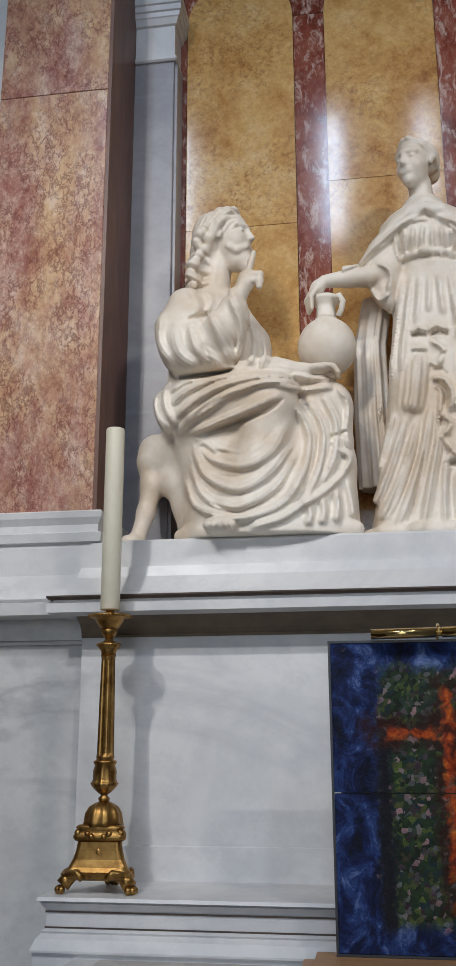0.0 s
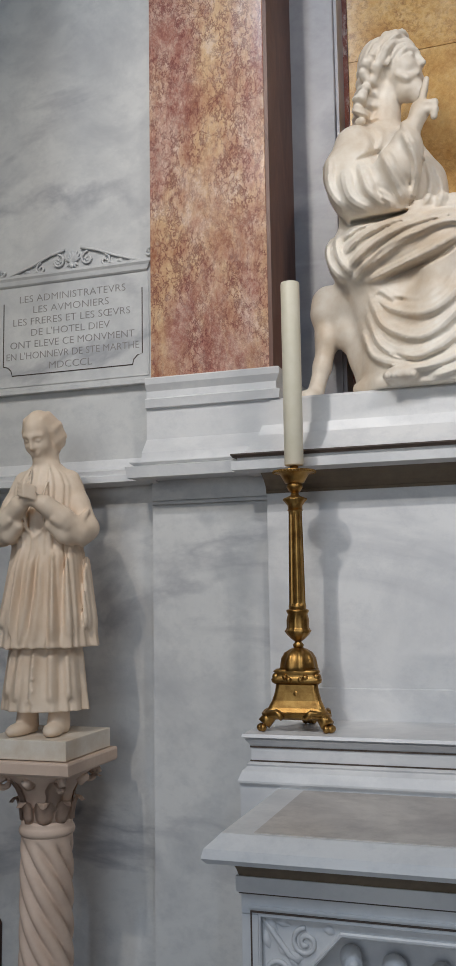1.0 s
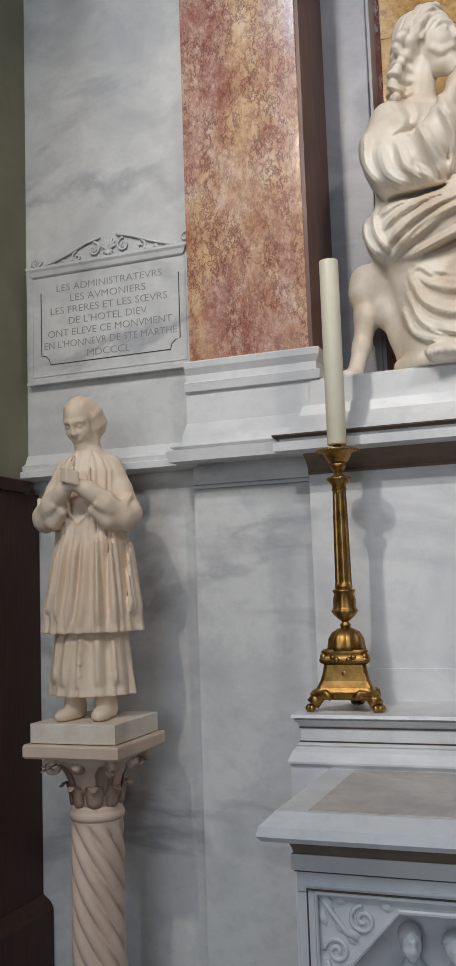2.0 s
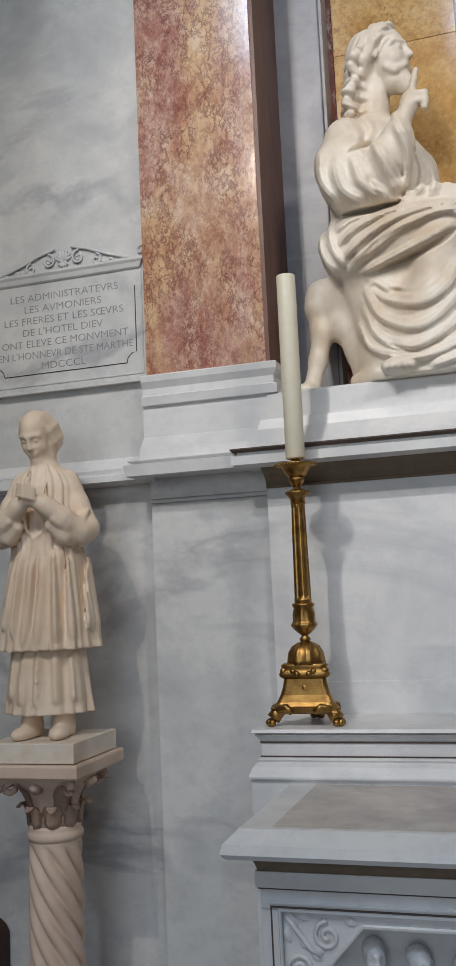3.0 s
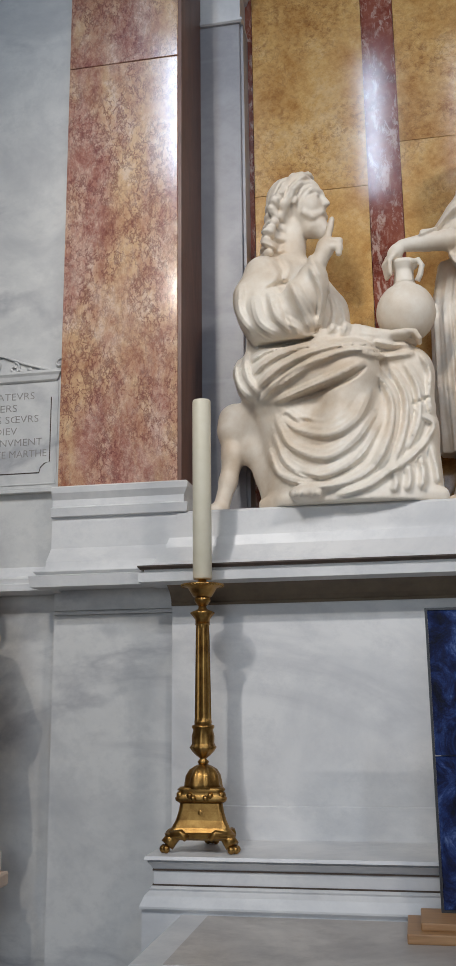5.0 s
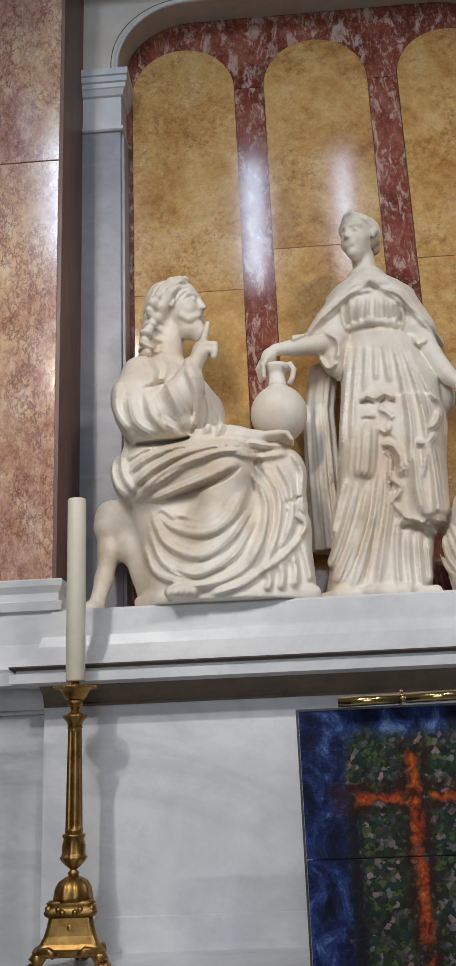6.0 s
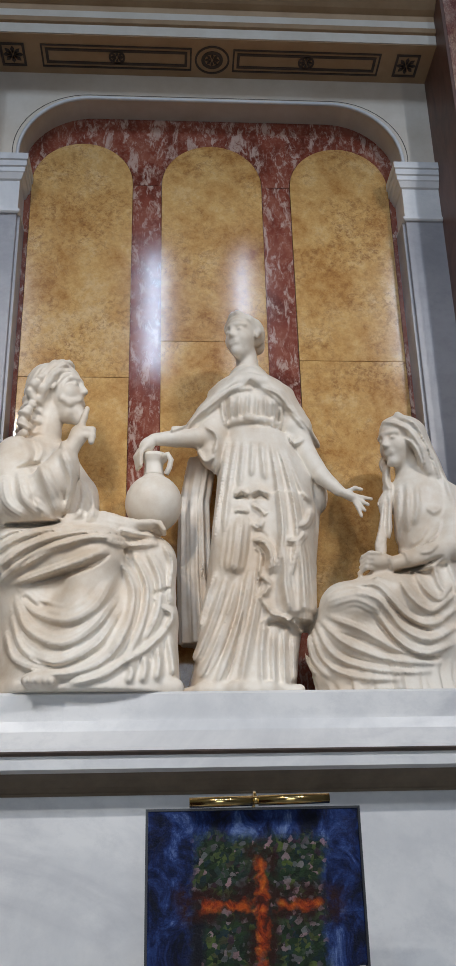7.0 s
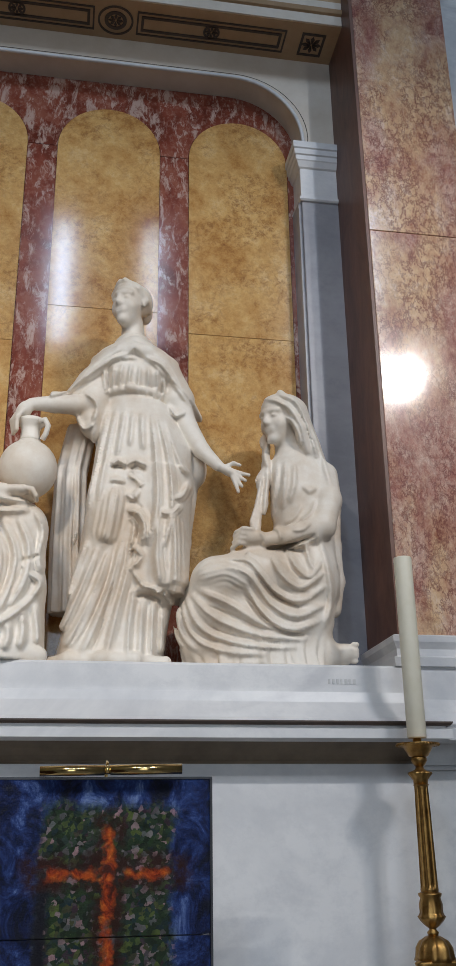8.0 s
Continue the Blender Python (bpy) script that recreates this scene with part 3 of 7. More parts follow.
# tan moulding, its stone coloured darker for the shade under the slab
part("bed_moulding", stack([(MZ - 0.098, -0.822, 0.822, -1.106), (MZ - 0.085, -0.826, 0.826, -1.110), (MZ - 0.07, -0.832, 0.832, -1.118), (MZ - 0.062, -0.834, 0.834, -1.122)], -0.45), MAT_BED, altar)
part("frieze", stack([(0.985, -0.828, 0.828, -1.11), (MZ - 0.098, -0.828, 0.828, -1.11)], -0.45), MAT_WHITE, altar)
part("body", box(-0.82, 0.82, -0.98, -0.45, 0.15, 0.98), MAT_WHITE, altar)
AF = -1.10
part("top_rail", box(-0.82, 0.82, AF, -0.98, 0.940, 0.98, 0.002), MAT_WHITE, altar)
part("fillet", box(-0.805, 0.805, AF - 0.004, AF + 0.02, 0.952, 0.958, 0.001), MAT_WHITE, altar)
for s in (-1, 1):
    part("stile", box(*sorted((s * 0.784, s * 0.82)), AF, -0.98, 0.15, 0.939, 0.002), MAT_WHITE, altar)
    # chamfered corner with its scroll carving
    part("spandrel", slab_outline([(s * 0.783, 0.938), (s * 0.783, 0.60), (s * 0.770, 0.60), (s * 0.770, 0.740), (s * 0.611, 0.912), (0.0, 0.912), (0.0, 0.938)][::(1 if s < 0 else -1)], AF + 0.016, -0.98), MAT_WHITE, altar)

# gradin behind the mensa
gradin = thing("gradin", 0, -0.6, MZ, "white marble gradin with moulded edge behind the mensa", "altar shelf")
GT = 1.246
part("block", stack([(0.15, -0.944, 0.944, -0.712), (MZ + 0.012, -0.944, 0.944, -0.712)], -0.40), MAT_WHITE, gradin)
part("base_moulding", stack([(MZ + 0.012, -0.948, 0.948, -0.722), (MZ + 0.017, -0.948, 0.948, -0.722), (MZ + 0.04, -0.938, 0.938, -0.712), (MZ + 0.05, -0.928, 0.928, -0.700), (MZ + 0.055, -0.93, 0.93, -0.703), (MZ + 0.06, -0.922, 0.922, -0.692)], -0.40), MAT_WHITE, gradin)
part("fascia", stack([(MZ + 0.06, -0.92, 0.92, -0.69), (GT - 0.03, -0.92, 0.92, -0.69)], -0.40), MAT_WHITE, gradin)
part("top_slab", stack([(GT - 0.03, -0.922, 0.922, -0.692), (GT - 0.02, -0.928, 0.928, -0.70), (GT - 0.014, -0.934, 0.934, -0.706), (GT - 0.012, -0.928, 0.928, -0.70), (GT - 0.008, -0.94, 0.94, -0.712), (GT, -0.938, 0.938, -0.708)], -0.40), MAT_WHITE, gradin)

part("joint_line", box(-0.9225, 0.9225, -0.6925, -0.68, GT - 0.036, GT - 0.032), MAT_LINE, gradin, "thin dark joint")
part("joint_line", box(-0.9225, 0.9225, -0.6925, -0.68, MZ + 0.0605, MZ + 0.064), MAT_LINE, gradin, "thin dark joint")
part("joint_line", box(-0.80, 0.80, AF - 0.002, AF + 0.01, 0.9435, 0.9475), MAT_LINE, altar, "thin dark joint")
for s in (-1, 1):
    part("joint_line", box(*sorted((s * 0.797, s * 0.80)), AF - 0.002, AF + 0.01, 0.15, 0.9434), MAT_LINE, altar, "thin dark joint")

# ---- sculpture: clay modelled in a field of distances, then given a skin ----


class Clay:
    def __init__(self, lo, hi, h=0.005):
        self.lo, self.h = np.array(lo, float), h
        n = np.ceil((np.array(hi) - self.lo) / h).astype(int) + 1
        self.ax = [self.lo[i] + h * np.arange(n[i]) for i in range(3)]
        self.d = np.full(n, 0.3, np.float32)

    def window(self, lo, hi):
        s = []
        for i in range(3):
            a = int(np.clip((lo[i] - self.lo[i]) / self.h - 1, 0, len(self.ax[i]) - 1))
            b = int(np.clip((hi[i] - self.lo[i]) / self.h + 2, a + 1, len(self.ax[i])))
            s.append(slice(a, b))
        x, y, z = (self.ax[i][s[i]].astype(np.float32) for i in range(3))
        return tuple(s), x[:, None, None], y[None, :, None], z[None, None, :]

    def blend(self, s, d, k, carve=False):
        a = self.d[s]
        if carve:
            h = np.maximum(k - np.abs(a + d), 0) / k
            self.d[s] = np.maximum(a, -d) + h * h * k * 0.25
        else:
            h = np.maximum(k - np.abs(a - d), 0) / k
            self.d[s] = np.minimum(a, d) - h * h * k * 0.25

    def rod(self, a, b, ra, rb, k=0.03, carve=False):
        a, b = np.array(a, float), np.array(b, float)
        m = max(ra, rb) + k + 0.02
        s, x, y, z = self.window(np.minimum(a, b) - m, np.maximum(a, b) + m)
        u = b - a
        t = np.clip(((x - a[0]) * u[0] + (y - a[1]) * u[1] + (z - a[2]) * u[2]) / (u @ u + 1e-9), 0, 1)
        d = np.sqrt((x - a[0] - t * u[0]) ** 2 + (y - a[1] - t * u[1]) ** 2 + (z - a[2] - t * u[2]) ** 2) - (ra + (rb - ra) * t)
        self.blend(s, d, k, carve)

    def limb(self, rows, k=0.03):
        """A chain of (x, y, z, radius)."""
        for p, q in zip(rows, rows[1:]):
            self.rod(p[:3], q[:3], p[3], q[3], k)

    def ball(self, c, r, k=0.03, turn=(0, 0, 0), carve=False):
        m = max(r) + k + 0.02
        s, x, y, z = self.window([v - m for v in c], [v + m for v in c])
        rot = np.array((turn if isinstance(turn, Matrix) else Euler([radians(a) for a in turn]).to_matrix()).transposed())
        p = [rot[i][0] * (x - c[0]) + rot[i][1] * (y - c[1]) + rot[i][2] * (z - c[2]) for i in range(3)]
        k0 = np.sqrt(sum((p[i] / r[i]) ** 2 for i in range(3)))
        k1 = np.sqrt(sum((p[i] / r[i] ** 2) ** 2 for i in range(3))) + 1e-6
        self.blend(s, k0 * (k0 - 1) / k1, k, carve)

    def robe(self, rings, k=0.03, folds=0, depth=0.01, seed=1, drift=3.0):
        """Cloth hung round an upright line: rings of (z, x, y, half width, half depth), from the top down."""
        rings = rings[::-1]
        zs = [r[0] for r in rings]
        m = max(max(r[3], r[4]) for r in rings) + k + 0.03
        xs, ys = [r[1] for r in rings], [r[2] for r in rings]
        s, x, y, z = self.window((min(xs) - m, min(ys) - m, zs[0] - 0.03), (max(xs) + m, max(ys) + m, zs[-1] + 0.03))
        zz = z.ravel()
        cx, cy, rx, ry = (np.interp(zz, zs, [r[i] for r in rings])[None, None, :].astype(np.float32) for i in (1, 2, 3, 4))
        dx, dy = (x - cx) / rx, (y - cy) / ry
        rr = np.sqrt(dx * dx + dy * dy)
        d = (rr - 1) * np.minimum(rx, ry)
        if folds:
            th = np.arctan2(dy, dx)
            fall = np.clip((zs[-1] - z) / (zs[-1] - zs[0]), 0, 1)
            w = np.sin(folds * th + seed + drift * 0.5 * np.sin(2.1 * z * 3 + seed)) + 0.6 * np.sin(1.63 * folds * th + 2.3 * seed + drift * z) + 0.35 * np.sin(2.7 * folds * th + seed * 5.1)
            d = d - depth * (0.35 + 0.65 * fall) * (np.abs(w) - 0.75)
        d = np.maximum(d, np.maximum(zs[0] - z, z - zs[-1]))
        self.blend(s, d, k)

    def front(self, x, z):
        """The y at which a line from the front first meets the clay."""
        i = int(np.clip(round((x - self.lo[0]) / self.h), 0, len(self.ax[0]) - 1))
        j = int(np.clip(round((z - self.lo[2]) / self.h), 0, len(self.ax[2]) - 1))
        inside = self.d[i, :, j] < 0
        return self.ax[1][int(np.argmax(inside))] if inside.any() else None

    def crease(self, pts, r=0.012, out=0.006, k=0.012, carve=False, steps=14):
        """A fold (or a furrow) along a smooth line through (x, z) points, laid on the front of the clay."""
        p = [np.array(v, float) for v in pts]
        p = [2 * p[0] - p[1]] + p + [2 * p[-1] - p[-2]]
        line = []
        for a, b, c, e in zip(p, p[1:], p[2:], p[3:]):
            for i in range(steps):
                t = i / steps
                line.append(0.5 * (2 * b + (c - a) * t + (2 * a - 5 * b + 4 * c - e) * t * t + (3 * b - a - 3 * c + e) * t ** 3))
        line.append(p[-2])
        got = [(x, self.front(x, z), z) for x, z in line]
        got = [g for g in got if g[1] is not None]
        if len(got) < 4:
            return
        ys = np.array([g[1] for g in got])
        ys = np.convolve(np.pad(ys, 3, mode='edge'), np.ones(7) / 7, 'valid')
        n = len(got)
        rad = [r * (0.35 + 0.65 * math.sin(math.pi * min(1, max(0, (i + 0.5) / n)))) for i in range(n)]
        for i in range(n - 1):
            off = (lambda q: q - out) if not carve else (lambda q: -q * 0.1)
            self.rod((got[i][0], ys[i] + off(rad[i]), got[i][2]), (got[i + 1][0], ys[i + 1] + off(rad[i + 1]), got[i + 1][2]), rad[i], rad[i + 1], k, carve)

    def drape(self, x0, x1, z0, z1, phase, amp, soft=0.04, seed=0.0, wander=0.35, y0=-9, y1=9):
        """Folds over a stretch of cloth, seen from the front: phase(x, z) counts the folds, which wander a little."""
        s, x, y, z = self.window((x0 - soft, max(y0, self.lo[1]), z0 - soft), (x1 + soft, min(y1, self.ax[1][-1]), z1 + soft))
        wx = 0.02 * np.sin(23 * z + 5 * x + seed) + 0.012 * np.sin(41 * x - 17 * z + 2 * seed)
        wz = 0.02 * np.sin(19 * x + 9 * z + 3 * seed) + 0.012 * np.sin(37 * z + 29 * x + seed)
        p = phase(x + wx * wander, z + wz * wander) + 2.0 * (y - self.lo[1]) + 0.25 * np.sin(13 * x + 11 * z + seed)
        a = 0.62 + 0.38 * np.sin(15 * x - 21 * z + 1.7 * seed) * np.sin(11 * z + 8 * x + seed)
        step = lambda t: np.clip(t, 0, 1) ** 2 * (3 - 2 * np.clip(t, 0, 1))
        mask = step((x - x0 + soft) / (2 * soft)) * step((x1 + soft - x) / (2 * soft)) * step((z - z0 + soft) / (2 * soft)) * step((z1 + soft - z) / (2 * soft))
        wave = np.sin(2 * np.pi * p) + 0.38 * np.sin(4 * np.pi * p + 0.9) + 0.16 * np.sin(6 * np.pi * p + 1.2)
        fine = np.sin(2 * np.pi * (1.9 * p + 0.3 * np.sin(9 * x + 12 * z + seed))) * (0.5 + 0.5 * np.sin(26 * x + 19 * z + 2 * seed))
        self.d[s] -= (0.8 * amp * mask * (a * wave + 0.36 * fine)).astype(np.float32)

    def folds(self, lean, y0, y1, *rows):
        """Ridges and furrows of cloth along smooth lines: rows of (half width, height, steep side, (x, z) points).
        Neighbouring ridges meet in sharp valleys; lean slants the lines with depth behind y0, and behind y1 they fade."""
        pts = [p for row in rows for p in row[3]]
        m = 0.09
        x0, x1 = min(p[0] for p in pts) - m, max(p[0] for p in pts) + m
        z0, z1 = min(p[1] for p in pts) - m, max(p[1] for p in pts) + m
        h = self.h
        gx, gz = np.arange(x0, x1 + h, h), np.arange(z0, z1 + h, h)
        high, low = np.zeros((len(gx), len(gz)), np.float32), np.zeros((len(gx), len(gz)), np.float32)
        for w, height, side, line in rows:
            p = [np.array(v, float) for v in line]
            p = [2 * p[0] - p[1]] + p + [2 * p[-1] - p[-2]]
            fine = []
            for a, b, c, e in zip(p, p[1:], p[2:], p[3:]):
                for i in range(16):
                    t = i / 16
                    fine.append(0.5 * (2 * b + (c - a) * t + (2 * a - 5 * b + 4 * c - e) * t * t + (3 * b - a - 3 * c + e) * t ** 3))
            fine = np.array(fine + [p[-2]])
            run = np.gradient(fine, axis=0)
            run /= np.linalg.norm(run, axis=1)[:, None] + 1e-9
            i0, i1 = np.searchsorted(gx, (fine[:, 0].min() - 2.5 * w, fine[:, 0].max() + 2.5 * w))
            j0, j1 = np.searchsorted(gz, (fine[:, 1].min() - 2.5 * w, fine[:, 1].max() + 2.5 * w))
            dx = gx[i0:i1, None, None] - fine[:, 0]
            dz = gz[None, j0:j1, None] - fine[:, 1]
            far = dx * dx + dz * dz
            k = np.argmin(far, axis=2)
            dist = np.sqrt(np.take_along_axis(far, k[..., None], 2)[..., 0])
            cross = np.take_along_axis(dx, k[..., None], 2)[..., 0] * run[k, 1] - np.take_along_axis(dz, k[..., None], 2)[..., 0] * run[k, 0]
            wide = np.where(cross > 0, 1 - 0.4 * side, 1 + 0.4 * side) * w
            along = k / (len(fine) - 1)
            ends = np.clip(np.minimum(along, 1 - along) / 0.22, 0, 1)
            ends = ends * (2 - ends) * 0.85 + 0.15
            slim = wide * (0.6 + 0.4 * ends)
            if height > 0:
                crest = 0.55 * np.clip(1 - (dist / slim) ** 2, 0, 1) + 0.62 * np.clip(1.03 - np.sqrt((dist / (1.8 * slim)) ** 2 + 0.0009), 0, 1) ** 1.4
                crest += 0.15 * np.cos(2 * np.pi * np.sign(cross) * dist / (0.56 * slim) + 5 * along) * np.clip(1.3 - dist / (1.5 * slim), 0, 1)
                bump_up = 1.3 * height * ends * crest
            else:
                bump_up = 1.3 * height * ends * np.clip(1 - dist / slim, 0, 1)
            part_of = (slice(i0, i1), slice(j0, j1))
            if height > 0:
                high[part_of] = np.maximum(high[part_of], bump_up)
            else:
                low[part_of] = np.minimum(low[part_of], bump_up)
        relief = high + low
        for j, y in enumerate(self.ax[1]):
            fade = min(1.0, max(0.0, 1 - (y - y1) / 0.04))
            if fade == 0:
                continue
            u = self.ax[0] - lean[0] * (y - y0) - x0
            v = self.ax[2] - lean[1] * (y - y0) - z0
            iu, jv = int(np.floor(u[0] / h)), int(np.floor(v[0] / h))
            fu, fv = u[0] / h - iu, v[0] / h - jv
            a0, a1 = max(0, -iu), min(len(u), len(gx) - 1 - iu)
            b0, b1 = max(0, -jv), min(len(v), len(gz) - 1 - jv)
            if a1 <= a0 or b1 <= b0:
                continue
            g = lambda da, db: relief[a0 + iu + da:a1 + iu + da, b0 + jv + db:b1 + jv + db]
            self.d[a0:a1, j, b0:b1] -= fade * ((1 - fu) * ((1 - fv) * g(0, 0) + fv * g(0, 1)) + fu * ((1 - fv) * g(1, 0) + fv * g(1, 1)))

    def lift(self, lo, hi, over, amp, edge=0.006):
        """Lays a second thickness of cloth where over(x, z) is positive (metres inside its edge)."""
        s, x, y, z = self.window(lo, hi)
        self.d[s] -= (amp * np.clip(over(x, z) / edge + 0.5, 0, 1) * np.ones_like(y)).astype(np.float32)

    def head(self, c, size, facing, nod=0.0):
        """Skull and features in plain masses; size is the height from chin to crown."""
        f = Vector(facing).normalized()
        r = f.cross(Vector((0, 0, 1))).normalized()
        u = r.cross(f)
        rot = Matrix((r, f, u)).transposed()
        at = lambda a, b, h: tuple(Vector(c) + size * (a * r + b * f + h * u))
        S = size
        self.ball(at(0, -0.02, 0.14), (0.30 * S, 0.39 * S, 0.36 * S), 0.01, rot)
        self.ball(at(0, 0.12, -0.10), (0.235 * S, 0.27 * S, 0.37 * S), 0.012, rot)
        self.ball(at(0, 0.27, -0.39), (0.10 * S, 0.10 * S, 0.09 * S), 0.015, rot)
        for a in (-1, 1):
            self.ball(at(a * 0.15, 0.20, -0.12), (0.10 * S, 0.12 * S, 0.12 * S), 0.015, rot)
            self.rod(at(a * 0.05, 0.375, 0.115), at(a * 0.21, 0.28, 0.10), 0.026 * S, 0.026 * S, 0.014)
            self.ball(at(a * 0.125, 0.40, 0.02), (0.08 * S, 0.055 * S, 0.05 * S), 0.014, rot, True)
            self.ball(at(a * 0.125, 0.30, 0.02), (0.06 * S, 0.06 * S, 0.04 * S), 0.004, rot)
            self.ball(at(a * 0.30, 0.0, 0.0), (0.035 * S, 0.06 * S, 0.10 * S), 0.006, rot)
        self.rod(at(0, 0.36, 0.09), at(0, 0.435, -0.09), 0.030 * S, 0.042 * S, 0.012)
        self.rod(at(-0.04, 0.385, -0.11), at(0.04, 0.385, -0.11), 0.026 * S, 0.026 * S, 0.010)
        self.rod(at(-0.06, 0.345, -0.235), at(0.06, 0.345, -0.235), 0.036 * S, 0.036 * S, 0.012)
        self.rod(at(-0.07, 0.395, -0.232), at(0.07, 0.395, -0.232), 0.012 * S, 0.012 * S, 0.004, True)
        return at, rot

    def skin(self, floor_z=None):
        """Surface nets: one vertex in each cell that the surface crosses."""
        d = self.d
        if floor_z is not None:
            z = self.ax[2][None, None, :].astype(np.float32)
            d = np.maximum(d, floor_z - z)
        d = np.pad(d, 1, constant_values=0.3)
        n = np.array(d.shape) - 1
        acc, cnt = np.zeros((*n, 3), np.float32), np.zeros(n, np.float32)
        corner = lambda o: d[o[0]:n[0] + o[0], o[1]:n[1] + o[1], o[2]:n[2] + o[2]]
        for axis in range(3):
            for u in (0, 1):
                for v in (0, 1):
                    o = [0, 0, 0]
                    o[(axis + 1) % 3], o[(axis + 2) % 3] = u, v
                    e = list(o)
                    e[axis] = 1
                    a, b = corner(o), corner(e)
                    cross = (a < 0) != (b < 0)
                    t = np.where(cross, a / np.where(cross, a - b, 1), 0)
                    for i in range(3):
                        acc[..., i] += np.where(cross, o[i] + (t if i == axis else 0), 0)
                    cnt += cross
        used = cnt > 0
        index = np.full(n, -1, np.int64)
        index[used] = np.arange(used.sum())
        cells = np.argwhere(used)
        verts = (cells + acc[used] / cnt[used][:, None] - 1) * self.h + self.lo
        quads = []
        for axis in range(3):
            p, q = (axis + 1) % 3, (axis + 2) % 3
            a = d[1:n[0], 1:n[1], 1:n[2]]
            sh = [slice(1, n[0]), slice(1, n[1]), slice(1, n[2])]
            sh[axis] = slice(2, n[axis] + 1)
            b = d[tuple(sh)]
            for flip, mask in ((False, (a < 0) & (b >= 0)), (True, (a >= 0) & (b < 0))):
                c = np.argwhere(mask) + 1
                ring = []
                for du, dv in ((0, 0), (1, 0), (1, 1), (0, 1)):
                    w = c.copy()
                    w[:, p] -= du
                    w[:, q] -= dv
                    ring.append(index[w[:, 0], w[:, 1], w[:, 2]])
                ring = np.stack(ring, 1)
                quads.append(ring[:, ::-1] if flip else ring)
        return verts, np.concatenate(quads)


def statue(clay, name, mat, label, origin, floor_z, rz=0, category="statue"):
    verts, quads = clay.skin(floor_z)
    # one pass of smoothing takes the grid out of the skin
    tot, num = np.zeros_like(verts), np.zeros(len(verts))
    for i in range(4):
        a, b = quads[:, i], quads[:, (i + 1) % 4]
        np.add.at(tot, a, verts[b])
        np.add.at(tot, b, verts[a])
        np.add.at(num, a, 1)
        np.add.at(num, b, 1)
    low = verts[:, 2] < floor_z + clay.h
    smooth = 0.75 * verts + 0.25 * tot / num[:, None]
    smooth[low, 2] = np.minimum(verts[low, 2], smooth[low, 2])
    me = bpy.data.meshes.new(name)
    me.from_pydata((smooth - np.array(origin)).tolist(), [], quads.tolist())
    me.materials.append(mat)
    me.shade_smooth()
    ob = new(name, me)
    ob.matrix_basis = pose(*origin, 0, 0, rz)
    return tagged(ob, label, category)


PT = 2.173


